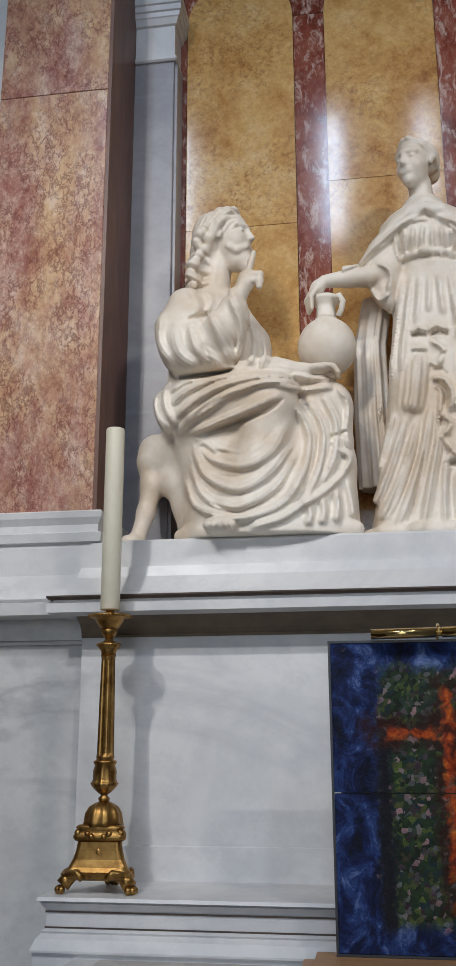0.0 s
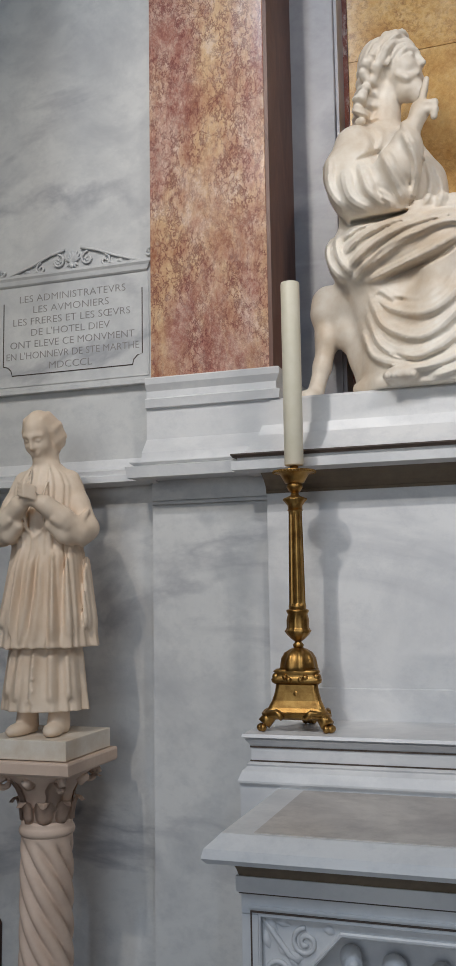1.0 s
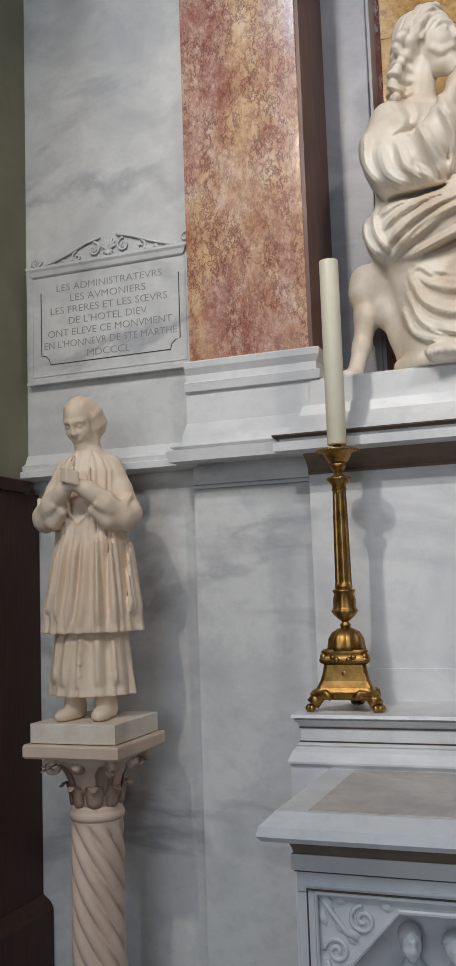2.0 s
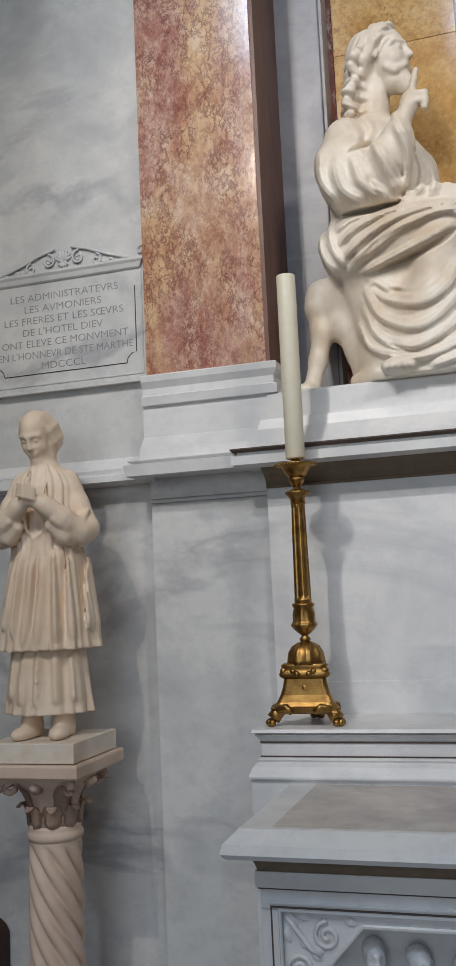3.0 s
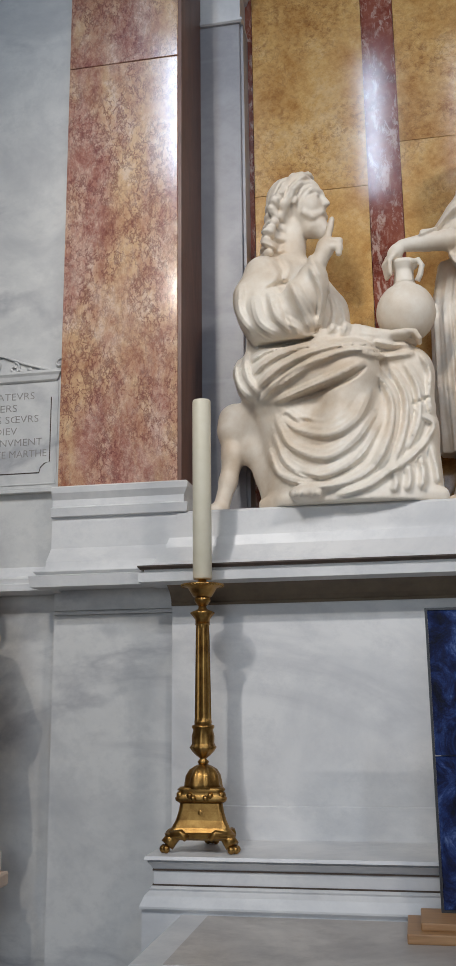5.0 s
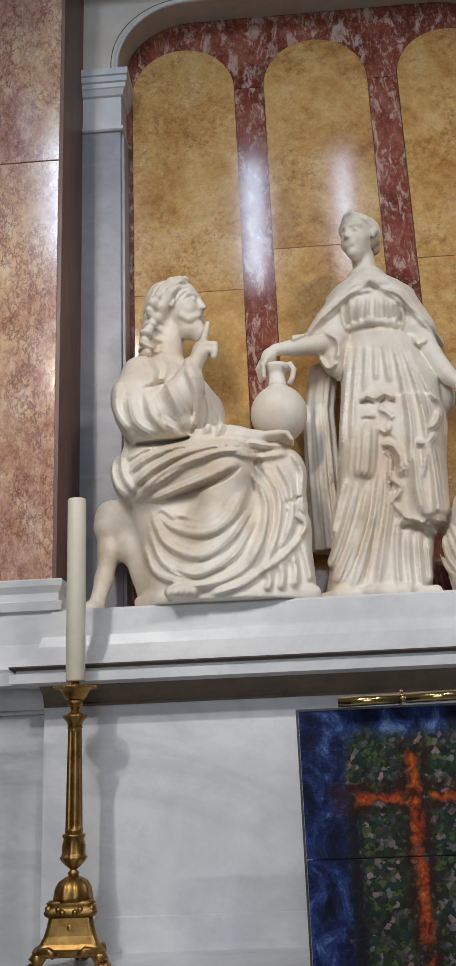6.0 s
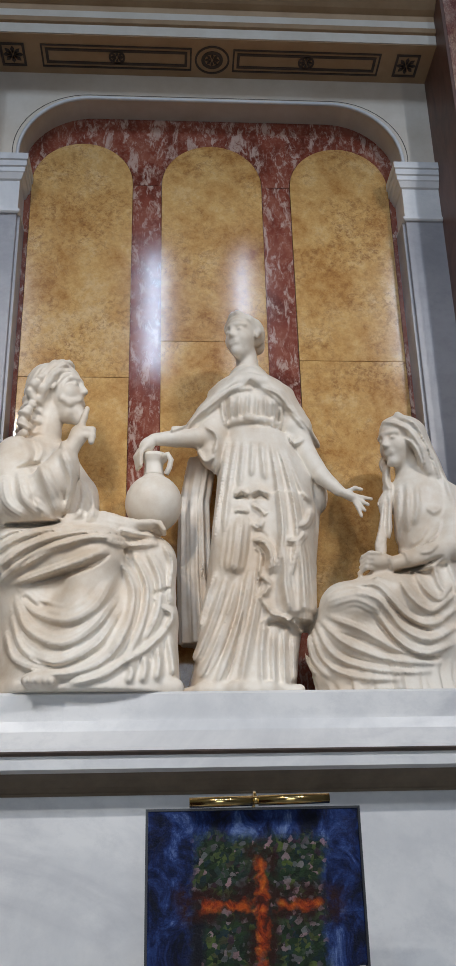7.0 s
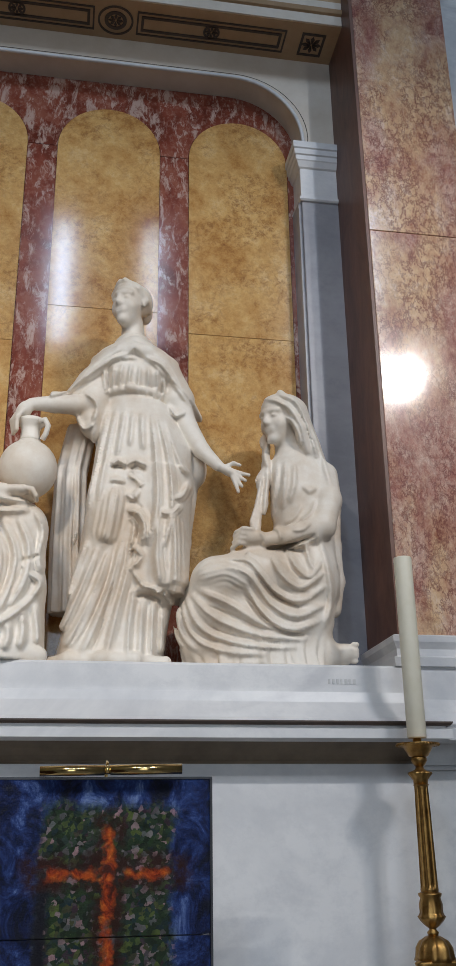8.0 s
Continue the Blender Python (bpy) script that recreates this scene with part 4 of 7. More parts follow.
def seated_figure():
    c = Clay((-0.92, -0.56, PT - 0.02), (-0.10, -0.06, 3.38), 0.004)
    # seat with its carved lion leg
    c.limb([(-0.775, -0.24, 2.50, 0.05), (-0.79, -0.25, 2.46, 0.042), (-0.782, -0.26, 2.38, 0.036), (-0.80, -0.27, 2.29, 0.026), (-0.82, -0.29, 2.20, 0.025)], 0.02)
    c.ball((-0.832, -0.31, 2.19), (0.035, 0.045, 0.024), 0.02)
    c.limb([(-0.785, -0.22, 2.50, 0.05), (-0.70, -0.24, 2.47, 0.07), (-0.5, -0.2, 2.45, 0.10)], 0.03)
    c.limb([(-0.75, -0.24, 2.45, 0.05), (-0.70, -0.27, 2.38, 0.045), (-0.665, -0.29, 2.30, 0.04), (-0.645, -0.3, 2.20, 0.035)], 0.03)
    # trunk
    c.robe([(3.02, -0.60, -0.26, 0.06, 0.06), (2.99, -0.61, -0.26, 0.105, 0.085), (2.95, -0.62, -0.26, 0.125, 0.105), (2.88, -0.625, -0.26, 0.132, 0.12), (2.78, -0.595, -0.26, 0.14, 0.125),
            (2.70, -0.59, -0.27, 0.142, 0.13), (2.58, -0.605, -0.28, 0.145, 0.135)], 0.02)
    c.rod((-0.568, -0.275, 3.13), (-0.59, -0.26, 2.97), 0.041, 0.054, 0.02)
    c.limb([(-0.53, -0.28, 2.94, 0.06), (-0.475, -0.29, 2.82, 0.066), (-0.455, -0.29, 2.72, 0.066)], 0.03)
    # raised arm in its wide sleeve
    c.limb([(-0.665, -0.325, 2.95, 0.066), (-0.672, -0.36, 2.86, 0.078), (-0.645, -0.385, 2.775, 0.080), (-0.585, -0.415, 2.755, 0.066), (-0.53, -0.445, 2.81, 0.055), (-0.495, -0.458, 2.872, 0.044)], 0.02)
    c.limb([(-0.60, -0.40, 2.73, 0.05), (-0.54, -0.42, 2.715, 0.035), (-0.51, -0.43, 2.735, 0.02)], 0.02)
    c.limb([(-0.500, -0.46, 2.865, 0.030), (-0.475, -0.465, 2.915, 0.024), (-0.460, -0.465, 2.945, 0.026)], 0.008)
    c.ball((-0.452, -0.465, 2.963), (0.029, 0.022, 0.032), 0.008)
    c.limb([(-0.448, -0.47, 2.98, 0.0125), (-0.438, -0.47, 3.02, 0.0105), (-0.430, -0.47, 3.050, 0.0085)], 0.006)
    for dz in (0.0, 0.020):
        c.limb([(-0.435, -0.475, 2.975 - dz, 0.012), (-0.410, -0.478, 2.972 - dz, 0.0105), (-0.413, -0.478, 2.952 - dz, 0.010)], 0.005)
    # lap and legs under the mantle
    c.ball((-0.625, -0.28, 2.59), (0.13, 0.13, 0.10), 0.03)
    c.limb([(-0.62, -0.34, 2.58, 0.10), (-0.50, -0.385, 2.60, 0.088), (-0.395, -0.41, 2.59, 0.076)], 0.03)
    c.limb([(-0.58, -0.23, 2.60, 0.095), (-0.25, -0.30, 2.61, 0.075)], 0.03)
    c.limb([(-0.39, -0.405, 2.57, 0.078), (-0.425, -0.40, 2.40, 0.075), (-0.49, -0.40, 2.24, 0.075)], 0.03)
    c.limb([(-0.225, -0.31, 2.60, 0.070), (-0.215, -0.32, 2.40, 0.062), (-0.215, -0.33, 2.20, 0.062)], 0.03)
    c.robe([(2.57, -0.46, -0.30, 0.25, 0.10), (2.50, -0.455, -0.31, 0.255, 0.11), (2.40, -0.425, -0.31, 0.258, 0.125), (2.30, -0.41, -0.32, 0.258, 0.135), (2.172, -0.405, -0.33, 0.266, 0.15)], 0.03)
    # hanging folds from hip to knee, and straight ones from the far knee
    # far arm resting on the lap
    c.limb([(-0.47, -0.31, 2.71, 0.048), (-0.36, -0.36, 2.695, 0.040), (-0.29, -0.375, 2.69, 0.027)], 0.02)
    c.ball((-0.25, -0.385, 2.692), (0.040, 0.028, 0.016), 0.010)
    for i in range(4):
        c.limb([(-0.23, -0.40 + 0.013 * i, 2.698, 0.009), (-0.20, -0.402 + 0.013 * i, 2.692, 0.008), (-0.187, -0.402 + 0.013 * i, 2.670, 0.0075)], 0.004)
    # mantle rolled round the waist, with its loop over the hip
    for f in (0.2, 0.8):
        c.limb([(-0.735 + 0.01 * f, -0.26, 2.70 - 0.05 * f, 0.016), (-0.748 + 0.018 * f, -0.31, 2.635 - 0.055 * f, 0.021), (-0.715 + 0.02 * f, -0.365 - 0.012 * f, 2.60 - 0.06 * f, 0.023), (-0.64 + 0.015 * f, -0.415 - 0.012 * f, 2.61 - 0.06 * f, 0.023),
                (-0.55 + 0.01 * f, -0.435 - 0.01 * f, 2.655 - 0.055 * f, 0.021), (-0.46, -0.435, 2.695 - 0.04 * f, 0.018), (-0.37, -0.415, 2.715 - 0.03 * f, 0.014), (-0.28, -0.395, 2.70 - 0.02 * f, 0.009)], 0.010)
    # sleeve and chest
    c.folds((-0.09, 0.365), -0.4, -0.28,
            (0.022, 0.014, 0, ((-0.727, 2.899), (-0.732, 2.804), (-0.684, 2.717))),
            (0.024, 0.016, 0, ((-0.682, 2.85), (-0.665, 2.759), (-0.603, 2.704))),
            (0.022, 0.015, 1, ((-0.639, 2.86), (-0.613, 2.766), (-0.541, 2.709))),
            (0.022, 0.015, 1, ((-0.574, 2.886), (-0.541, 2.794), (-0.51, 2.716))),
            (0.02, 0.015, 1, ((-0.509, 2.926), (-0.475, 2.826), (-0.495, 2.715))),
            (0.018, 0.012, 1, ((-0.47, 2.885), (-0.44, 2.789), (-0.457, 2.705))),
            (0.016, 0.011, 1, ((-0.439, 2.849), (-0.409, 2.764), (-0.422, 2.695))),
            (0.016, 0.008, 0, ((-0.648, 2.981), (-0.612, 2.923), (-0.639, 2.869))),
            (0.014, 0.008, 0, ((-0.604, 2.992), (-0.576, 2.943), (-0.592, 2.892))),
            (0.014, 0.007, 0, ((-0.533, 2.988), (-0.493, 2.925), (-0.482, 2.881))),
            (0.01, -0.012, 0, ((-0.647, 2.869), (-0.612, 2.884), (-0.576, 2.895))),
            (0.011, -0.012, 0, ((-0.592, 2.786), (-0.576, 2.74), (-0.557, 2.714))),
            (0.013, -0.03, 0, ((-0.68, 2.684), (-0.593, 2.687), (-0.497, 2.695))))
    # mantle round the hip
    c.folds((-0.09, 0.365), -0.4, -0.24,
            (0.02, 0.016, 1, ((-0.752, 2.655), (-0.746, 2.571), (-0.7, 2.502))),
            (0.018, 0.016, 0, ((-0.722, 2.67), (-0.713, 2.589), (-0.674, 2.524))),
            (0.017, 0.016, 1, ((-0.677, 2.501), (-0.61, 2.556), (-0.511, 2.615), (-0.392, 2.649), (-0.256, 2.622))),
            (0.017, 0.016, 1, ((-0.685, 2.544), (-0.614, 2.604), (-0.519, 2.647), (-0.392, 2.667), (-0.278, 2.647))),
            (0.015, 0.014, 1, ((-0.694, 2.592), (-0.637, 2.637), (-0.557, 2.665), (-0.465, 2.681))),
            (0.014, 0.012, 0, ((-0.706, 2.637), (-0.66, 2.663), (-0.591, 2.679))),
            (0.015, 0.014, 1, ((-0.636, 2.499), (-0.542, 2.533), (-0.451, 2.568), (-0.371, 2.604))),
            (0.015, 0.013, 0, ((-0.392, 2.653), (-0.298, 2.624), (-0.199, 2.627))),
            (0.013, 0.012, 0, ((-0.334, 2.674), (-0.27, 2.655), (-0.206, 2.651))),
            (0.01, -0.016, 0, ((-0.591, 2.497), (-0.508, 2.52), (-0.413, 2.558), (-0.352, 2.595))),
            (0.009, -0.012, 0, ((-0.662, 2.508), (-0.583, 2.579), (-0.488, 2.626))))
    # skirt swags
    c.folds((-0.09, 0.365), -0.4, -0.2,
            (0.024, 0.014, 1, ((-0.609, 2.467), (-0.557, 2.411), (-0.468, 2.396), (-0.386, 2.437), (-0.343, 2.508))),
            (0.024, 0.016, 1, ((-0.624, 2.445), (-0.583, 2.363), (-0.48, 2.329), (-0.391, 2.373), (-0.33, 2.45))),
            (0.024, 0.016, 1, ((-0.635, 2.404), (-0.594, 2.308), (-0.495, 2.274), (-0.385, 2.324), (-0.316, 2.422))),
            (0.02, 0.014, 1, ((-0.649, 2.355), (-0.619, 2.28), (-0.535, 2.251))),
            (0.022, 0.016, 1, ((-0.557, 2.248), (-0.448, 2.247), (-0.346, 2.293), (-0.291, 2.387))),
            (0.018, 0.014, 1, ((-0.456, 2.215), (-0.354, 2.243), (-0.269, 2.301))),
            (0.016, -0.014, 0, ((-0.606, 2.463), (-0.564, 2.434), (-0.516, 2.432))),
            (0.012, -0.012, 0, ((-0.572, 2.296), (-0.492, 2.263), (-0.408, 2.289))))
    # straight folds from the knee
    c.folds((-0.09, 0.365), -0.4, -0.2,
            (0.02, 0.015, 1, ((-0.315, 2.569), (-0.281, 2.478), (-0.299, 2.376), (-0.345, 2.297))),
            (0.018, 0.016, 1, ((-0.277, 2.587), (-0.239, 2.488), (-0.255, 2.382), (-0.306, 2.28))),
            (0.018, 0.016, 1, ((-0.235, 2.597), (-0.201, 2.509), (-0.209, 2.417), (-0.253, 2.326))),
            (0.018, 0.014, 1, ((-0.191, 2.631), (-0.161, 2.562), (-0.173, 2.477), (-0.161, 2.422))),
            (0.012, 0.014, 1, ((-0.218, 2.46), (-0.194, 2.428), (-0.162, 2.4), (-0.186, 2.352))),
            (0.014, 0.016, 0, ((-0.306, 2.273), (-0.243, 2.307), (-0.171, 2.363))),
            (0.013, 0.012, 0, ((-0.288, 2.272), (-0.282, 2.243), (-0.294, 2.215))),
            (0.013, 0.012, 0, ((-0.247, 2.292), (-0.242, 2.252), (-0.254, 2.213))),
            (0.013, 0.012, 0, ((-0.206, 2.316), (-0.202, 2.261), (-0.211, 2.214))),
            (0.013, 0.012, 0, ((-0.172, 2.34), (-0.161, 2.27), (-0.157, 2.219))),
            (0.009, -0.012, 0, ((-0.221, 2.467), (-0.191, 2.474), (-0.165, 2.484))))
    # hem spread on the plinth, and the foot
    hem = [(-0.67 + 0.074 * i, -0.375 - 0.05 * math.sin(math.pi * i / 7) + 0.010 * (-1) ** i, 2.192, 0.018 + 0.006 * (i % 2)) for i in range(8)]
    c.limb(hem, 0.02)
    c.ball((-0.53, -0.465, 2.200), (0.055, 0.045, 0.026), 0.010)
    for i in range(5):
        c.ball((-0.566 + 0.018 * i, -0.502 + 0.002 * i, 2.192), (0.009, 0.014, 0.011), 0.003)
    # head with long locks and short beard
    at, rot = c.head((-0.545, -0.283, 3.205), 0.212, (0.965, -0.22, 0.12))
    c.ball(at(0, 0.16, -0.42), (0.038, 0.042, 0.034), 0.012, rot)
    c.ball(at(0, 0.27, -0.50), (0.024, 0.028, 0.032), 0.01, rot)
    c.ball(at(0, -0.16, 0.17), (0.071, 0.078, 0.078), 0.006, rot)
    for a in (-1, 1):
        c.limb([(*at(a * 0.04, 0.22, 0.46), 0.013), (*at(a * 0.22, 0.16, 0.34), 0.015), (*at(a * 0.33, 0.02, 0.14), 0.017), (*at(a * 0.33, -0.14, -0.06), 0.016), (*at(a * 0.26, -0.26, -0.24), 0.015)], 0.006)
        c.limb([(*at(a * 0.05, 0.12, 0.50), 0.013), (*at(a * 0.26, 0.04, 0.36), 0.015), (*at(a * 0.33, -0.12, 0.14), 0.016), (*at(a * 0.30, -0.26, -0.06), 0.016)], 0.006)
        c.limb([(*at(a * 0.10, 0.35, -0.27), 0.006), (*at(a * 0.19, 0.22, -0.34), 0.009), (*at(a * 0.22, 0.10, -0.24), 0.009)], 0.012)
    for i in range(7):
        y0 = -0.352 + 0.020 * i
        rows = []
        for j in range(13):
            f = j / 12
            rows.append((-0.588 - 0.062 * f ** 0.7 + 0.009 * math.sin(14 * f + 1.9 * i), y0 + 0.02 * f + 0.008 * math.cos(14 * f + 1.9 * i), 3.250 - 0.220 * f ** 1.1, 0.0155 - 0.003 * math.sin(14 * f + i)))
        c.limb(rows, 0.005)
    c.limb([(-0.60, -0.28, 3.20, 0.06), (-0.625, -0.27, 3.11, 0.05), (-0.645, -0.265, 3.03, 0.04)], 0.01)
    c.drape(-0.72, -0.595, 3.03, 3.22, lambda x, z: (z + 0.5 * x) / 0.030, 0.0055, 0.012, 2.0, 0.5)
    c.drape(-0.66, -0.50, 3.20, 3.34, lambda x, z: (np.sqrt((x + 0.47) ** 2 + (z - 3.17) ** 2)) / 0.020, 0.003, 0.01, 1.0)
    return statue(c, "seated_statue", MAT_STATUE, "cream marble seated figure with raised finger and heavy drapery", (-0.45, -0.3, PT), PT)


def standing_figure():
    c = Clay((-0.34, -0.46, PT - 0.02), (0.54, -0.03, 3.60), 0.004)
    c.rod((0.098, -0.245, 3.38), (0.106, -0.225, 3.27), 0.037, 0.046, 0.015)
    # bodice
    c.robe([(3.30, 0.105, -0.225, 0.055, 0.05), (3.27, 0.108, -0.225, 0.10, 0.068), (3.235, 0.110, -0.225, 0.132, 0.08), (3.15, 0.110, -0.225, 0.108, 0.10), (3.09, 0.108, -0.225, 0.094, 0.086)], 0.015)
    c.ball((0.062, -0.285, 3.165), (0.046, 0.040, 0.048), 0.03)
    c.ball((0.155, -0.285, 3.165), (0.046, 0.040, 0.048), 0.03)
    # skirt
    c.robe([(3.09, 0.108, -0.225, 0.094, 0.085), (2.98, 0.122, -0.225, 0.125, 0.102), (2.86, 0.130, -0.225, 0.145, 0.115), (2.62, 0.112, -0.225, 0.155, 0.122), (2.43, 0.095, -0.225, 0.160, 0.128),
            (2.26, 0.062, -0.23, 0.160, 0.132), (2.172, 0.05, -0.235, 0.172, 0.142)], 0.015)
    c.ball((0.02, -0.305, 2.66), (0.055, 0.055, 0.16), 0.03, (0, 6, 0))
    c.limb([(0.015, -0.30, 2.55, 0.048), (-0.025, -0.30, 2.35, 0.045), (-0.045, -0.31, 2.22, 0.045)], 0.03)
    # overskirt that falls on her left, with its gathered edge
    c.robe([(3.06, 0.14, -0.235, 0.09, 0.09), (2.90, 0.188, -0.235, 0.12, 0.112), (2.70, 0.195, -0.235, 0.100, 0.122), (2.52, 0.205, -0.235, 0.085, 0.124), (2.405, 0.215, -0.235, 0.070, 0.12)], 0.008)
    # its free edge falls in a zigzag down the front
    zig = lambda z: 0.118 + 0.020 * (2 * np.abs(((2.83 - z) / 0.082) % 1.0 - 0.5) * 2 - 1) * np.clip((2.86 - z) / 0.05, 0, 1)
    c.lift((0.02, -0.45, 2.395), (0.40, -0.22, 2.82), lambda x, z: np.minimum(np.minimum(x - zig(z), z - 2.40 + 0.25 * (0.16 - x)), 2.815 - z), 0.010, 0.010)
    c.ball((0.315, -0.20, 2.88), (0.045, 0.055, 0.080), 0.015, (0, -14, 0))
    c.limb([(0.30, -0.2, 2.80, 0.034), (0.278, -0.2, 2.6, 0.030), (0.266, -0.2, 2.42, 0.026)], 0.015)
    # cloak behind
    c.robe([(3.02, -0.055, -0.14, 0.05, 0.05), (2.85, -0.085, -0.13, 0.052, 0.06), (2.6, -0.085, -0.13, 0.055, 0.06), (2.37, -0.075, -0.13, 0.057, 0.055)], 0.01, 5, 0.014, 1, 0.6)
    # her right arm reaches to the jar
    c.limb([(0.010, -0.235, 3.19, 0.045), (-0.028, -0.26, 3.06, 0.050), (-0.032, -0.262, 2.995, 0.042)], 0.015)
    c.limb([(0.0, -0.255, 3.02, 0.035), (-0.03, -0.265, 2.965, 0.030), (0.01, -0.25, 2.96, 0.02)], 0.012)
    c.limb([(-0.03, -0.275, 3.045, 0.036), (-0.085, -0.288, 3.035, 0.033), (-0.15, -0.30, 3.028, 0.029), (-0.222, -0.312, 3.018, 0.020)], 0.006)
    c.ball((-0.245, -0.318, 2.992), (0.024, 0.024, 0.034), 0.010, (0, 30, 0))
    for i in range(4):
        c.limb([(-0.245 - 0.008 * i, -0.335 + 0.012 * i, 2.985, 0.009), (-0.264 - 0.006 * i, -0.345 + 0.012 * i, 2.955, 0.008), (-0.263 - 0.004 * i, -0.342 + 0.012 * i, 2.912, 0.007)], 0.004)
    # her left arm opens towards the kneeling figure
    c.limb([(0.212, -0.235, 3.20, 0.045), (0.255, -0.245, 3.09, 0.047), (0.264, -0.24, 3.03, 0.038)], 0.015)
    c.limb([(0.268, -0.255, 3.06, 0.036), (0.290, -0.265, 2.985, 0.035), (0.335, -0.28, 2.90, 0.028), (0.385, -0.30, 2.842, 0.019)], 0.006)
    c.ball((0.415, -0.306, 2.822), (0.034, 0.020, 0.015), 0.010, (0, 30, 0))
    for i in range(4):
        c.limb([(0.43, -0.31, 2.822 - 0.006 * i, 0.008), (0.458 - 0.006 * i, -0.315, 2.812 - 0.012 * i, 0.007), (0.485 - 0.012 * i, -0.318, 2.806 - 0.020 * i, 0.006)], 0.003)
    c.limb([(0.41, -0.31, 2.835, 0.008), (0.435, -0.318, 2.845, 0.007), (0.455, -0.32, 2.838, 0.006)], 0.004)
    # cape over the shoulders, thin towards its points
    for i in range(6):
        f = i / 5
        c.limb([(0.105, -0.245 - 0.03 * f, 3.285 - 0.025 * f, 0.030), (0.015 + 0.01 * f, -0.215 - 0.07 * f, 3.235 - 0.03 * f, 0.024), (-0.06 + 0.01 * f, -0.205 - 0.07 * f, 3.145 - 0.02 * f, 0.018), (-0.138 + 0.035 * f, -0.205 - 0.06 * f, 3.062, 0.008)], 0.010)
        c.limb([(0.11, -0.245 - 0.03 * f, 3.285 - 0.025 * f, 0.030), (0.20 - 0.01 * f, -0.215 - 0.07 * f, 3.240 - 0.03 * f, 0.024), (0.268 - 0.01 * f, -0.195 - 0.07 * f, 3.155 - 0.02 * f, 0.018), (0.332 - 0.03 * f, -0.185 - 0.06 * f, 3.058, 0.008)], 0.010)
    c.limb([(0.02, -0.285, 3.21, 0.012), (0.06, -0.31, 3.235, 0.013), (0.10, -0.318, 3.238, 0.014), (0.15, -0.31, 3.235, 0.013), (0.195, -0.285, 3.212, 0.012)], 0.012)
    c.lift((-0.16, -0.40, 3.03), (0.36, -0.10, 3.32), lambda x, z: np.minimum(z - np.where(x < 0.10, 3.232 + (x - 0.10) * 0.75, 3.232 - (x - 0.10) * 0.78) - 0.006 * np.sin(60 * x), 0.05), 0.011)
    # gathers below the belt
    c.folds((0.11, 0.395), -0.34, -0.26,
            (0.013, 0.01, 0, ((-0.006, 3.009), (-0.039, 2.844), (-0.069, 2.657), (-0.089, 2.507))),
            (0.013, 0.011, 0, ((0.02, 3.008), (-0.01, 2.83), (-0.034, 2.655))),
            (0.013, 0.01, 0, ((0.046, 3.006), (0.02, 2.841), (0.001, 2.682))),
            (0.012, 0.009, 0, ((0.075, 3.004), (0.054, 2.839))),
            (0.012, 0.009, 0, ((0.103, 3.003), (0.094, 2.876))),
            (0.013, 0.01, 0, ((0.131, 3.001), (0.137, 2.861))),
            (0.014, 0.012, 1, ((0.159, 3), (0.178, 2.833), (0.183, 2.681), (0.155, 2.545))),
            (0.014, 0.012, 1, ((0.183, 2.994), (0.218, 2.839), (0.23, 2.683), (0.205, 2.542))),
            (0.013, 0.011, 0, ((0.204, 2.98), (0.25, 2.846), (0.284, 2.784))),
            (0.016, 0.012, 1, ((0.285, 2.763), (0.261, 2.718), (0.221, 2.712))),
            (0.016, 0.012, 1, ((0.262, 2.689), (0.228, 2.662), (0.194, 2.668))))
    # apron edge
    c.folds((0.11, 0.395), -0.34, -0.26,
            (0.01, 0.012, 0, ((0.034, 2.81), (0.059, 2.826), (0.083, 2.812))),
            (0.011, 0.013, 1, ((0.083, 2.808), (0.114, 2.827), (0.148, 2.811))),
            (0.009, 0.01, 0, ((0.034, 2.755), (0.058, 2.76), (0.083, 2.753))),
            (0.01, 0.012, 1, ((0.09, 2.778), (0.12, 2.759), (0.13, 2.738))),
            (0.01, 0.012, 1, ((0.085, 2.715), (0.111, 2.697), (0.129, 2.725))),
            (0.013, 0.016, 1, ((0.092, 2.657), (0.127, 2.651), (0.146, 2.605), (0.136, 2.546))),
            (0.01, 0.012, 1, ((0.106, 2.543), (0.134, 2.518), (0.115, 2.479))),
            (0.011, 0.014, 1, ((0.114, 2.46), (0.144, 2.423), (0.18, 2.41), (0.201, 2.394))),
            (0.01, 0.012, 1, ((0.202, 2.398), (0.222, 2.374), (0.237, 2.346))),
            (0.016, 0.012, 1, ((0.191, 2.64), (0.184, 2.523), (0.193, 2.425))),
            (0.016, 0.012, 1, ((0.24, 2.662), (0.241, 2.521), (0.238, 2.384))),
            (0.008, -0.014, 0, ((0.037, 2.798), (0.061, 2.805), (0.082, 2.795))),
            (0.008, -0.014, 0, ((0.092, 2.795), (0.12, 2.806), (0.147, 2.794))),
            (0.01, -0.018, 0, ((0.107, 2.644), (0.127, 2.606), (0.117, 2.546), (0.096, 2.469))))
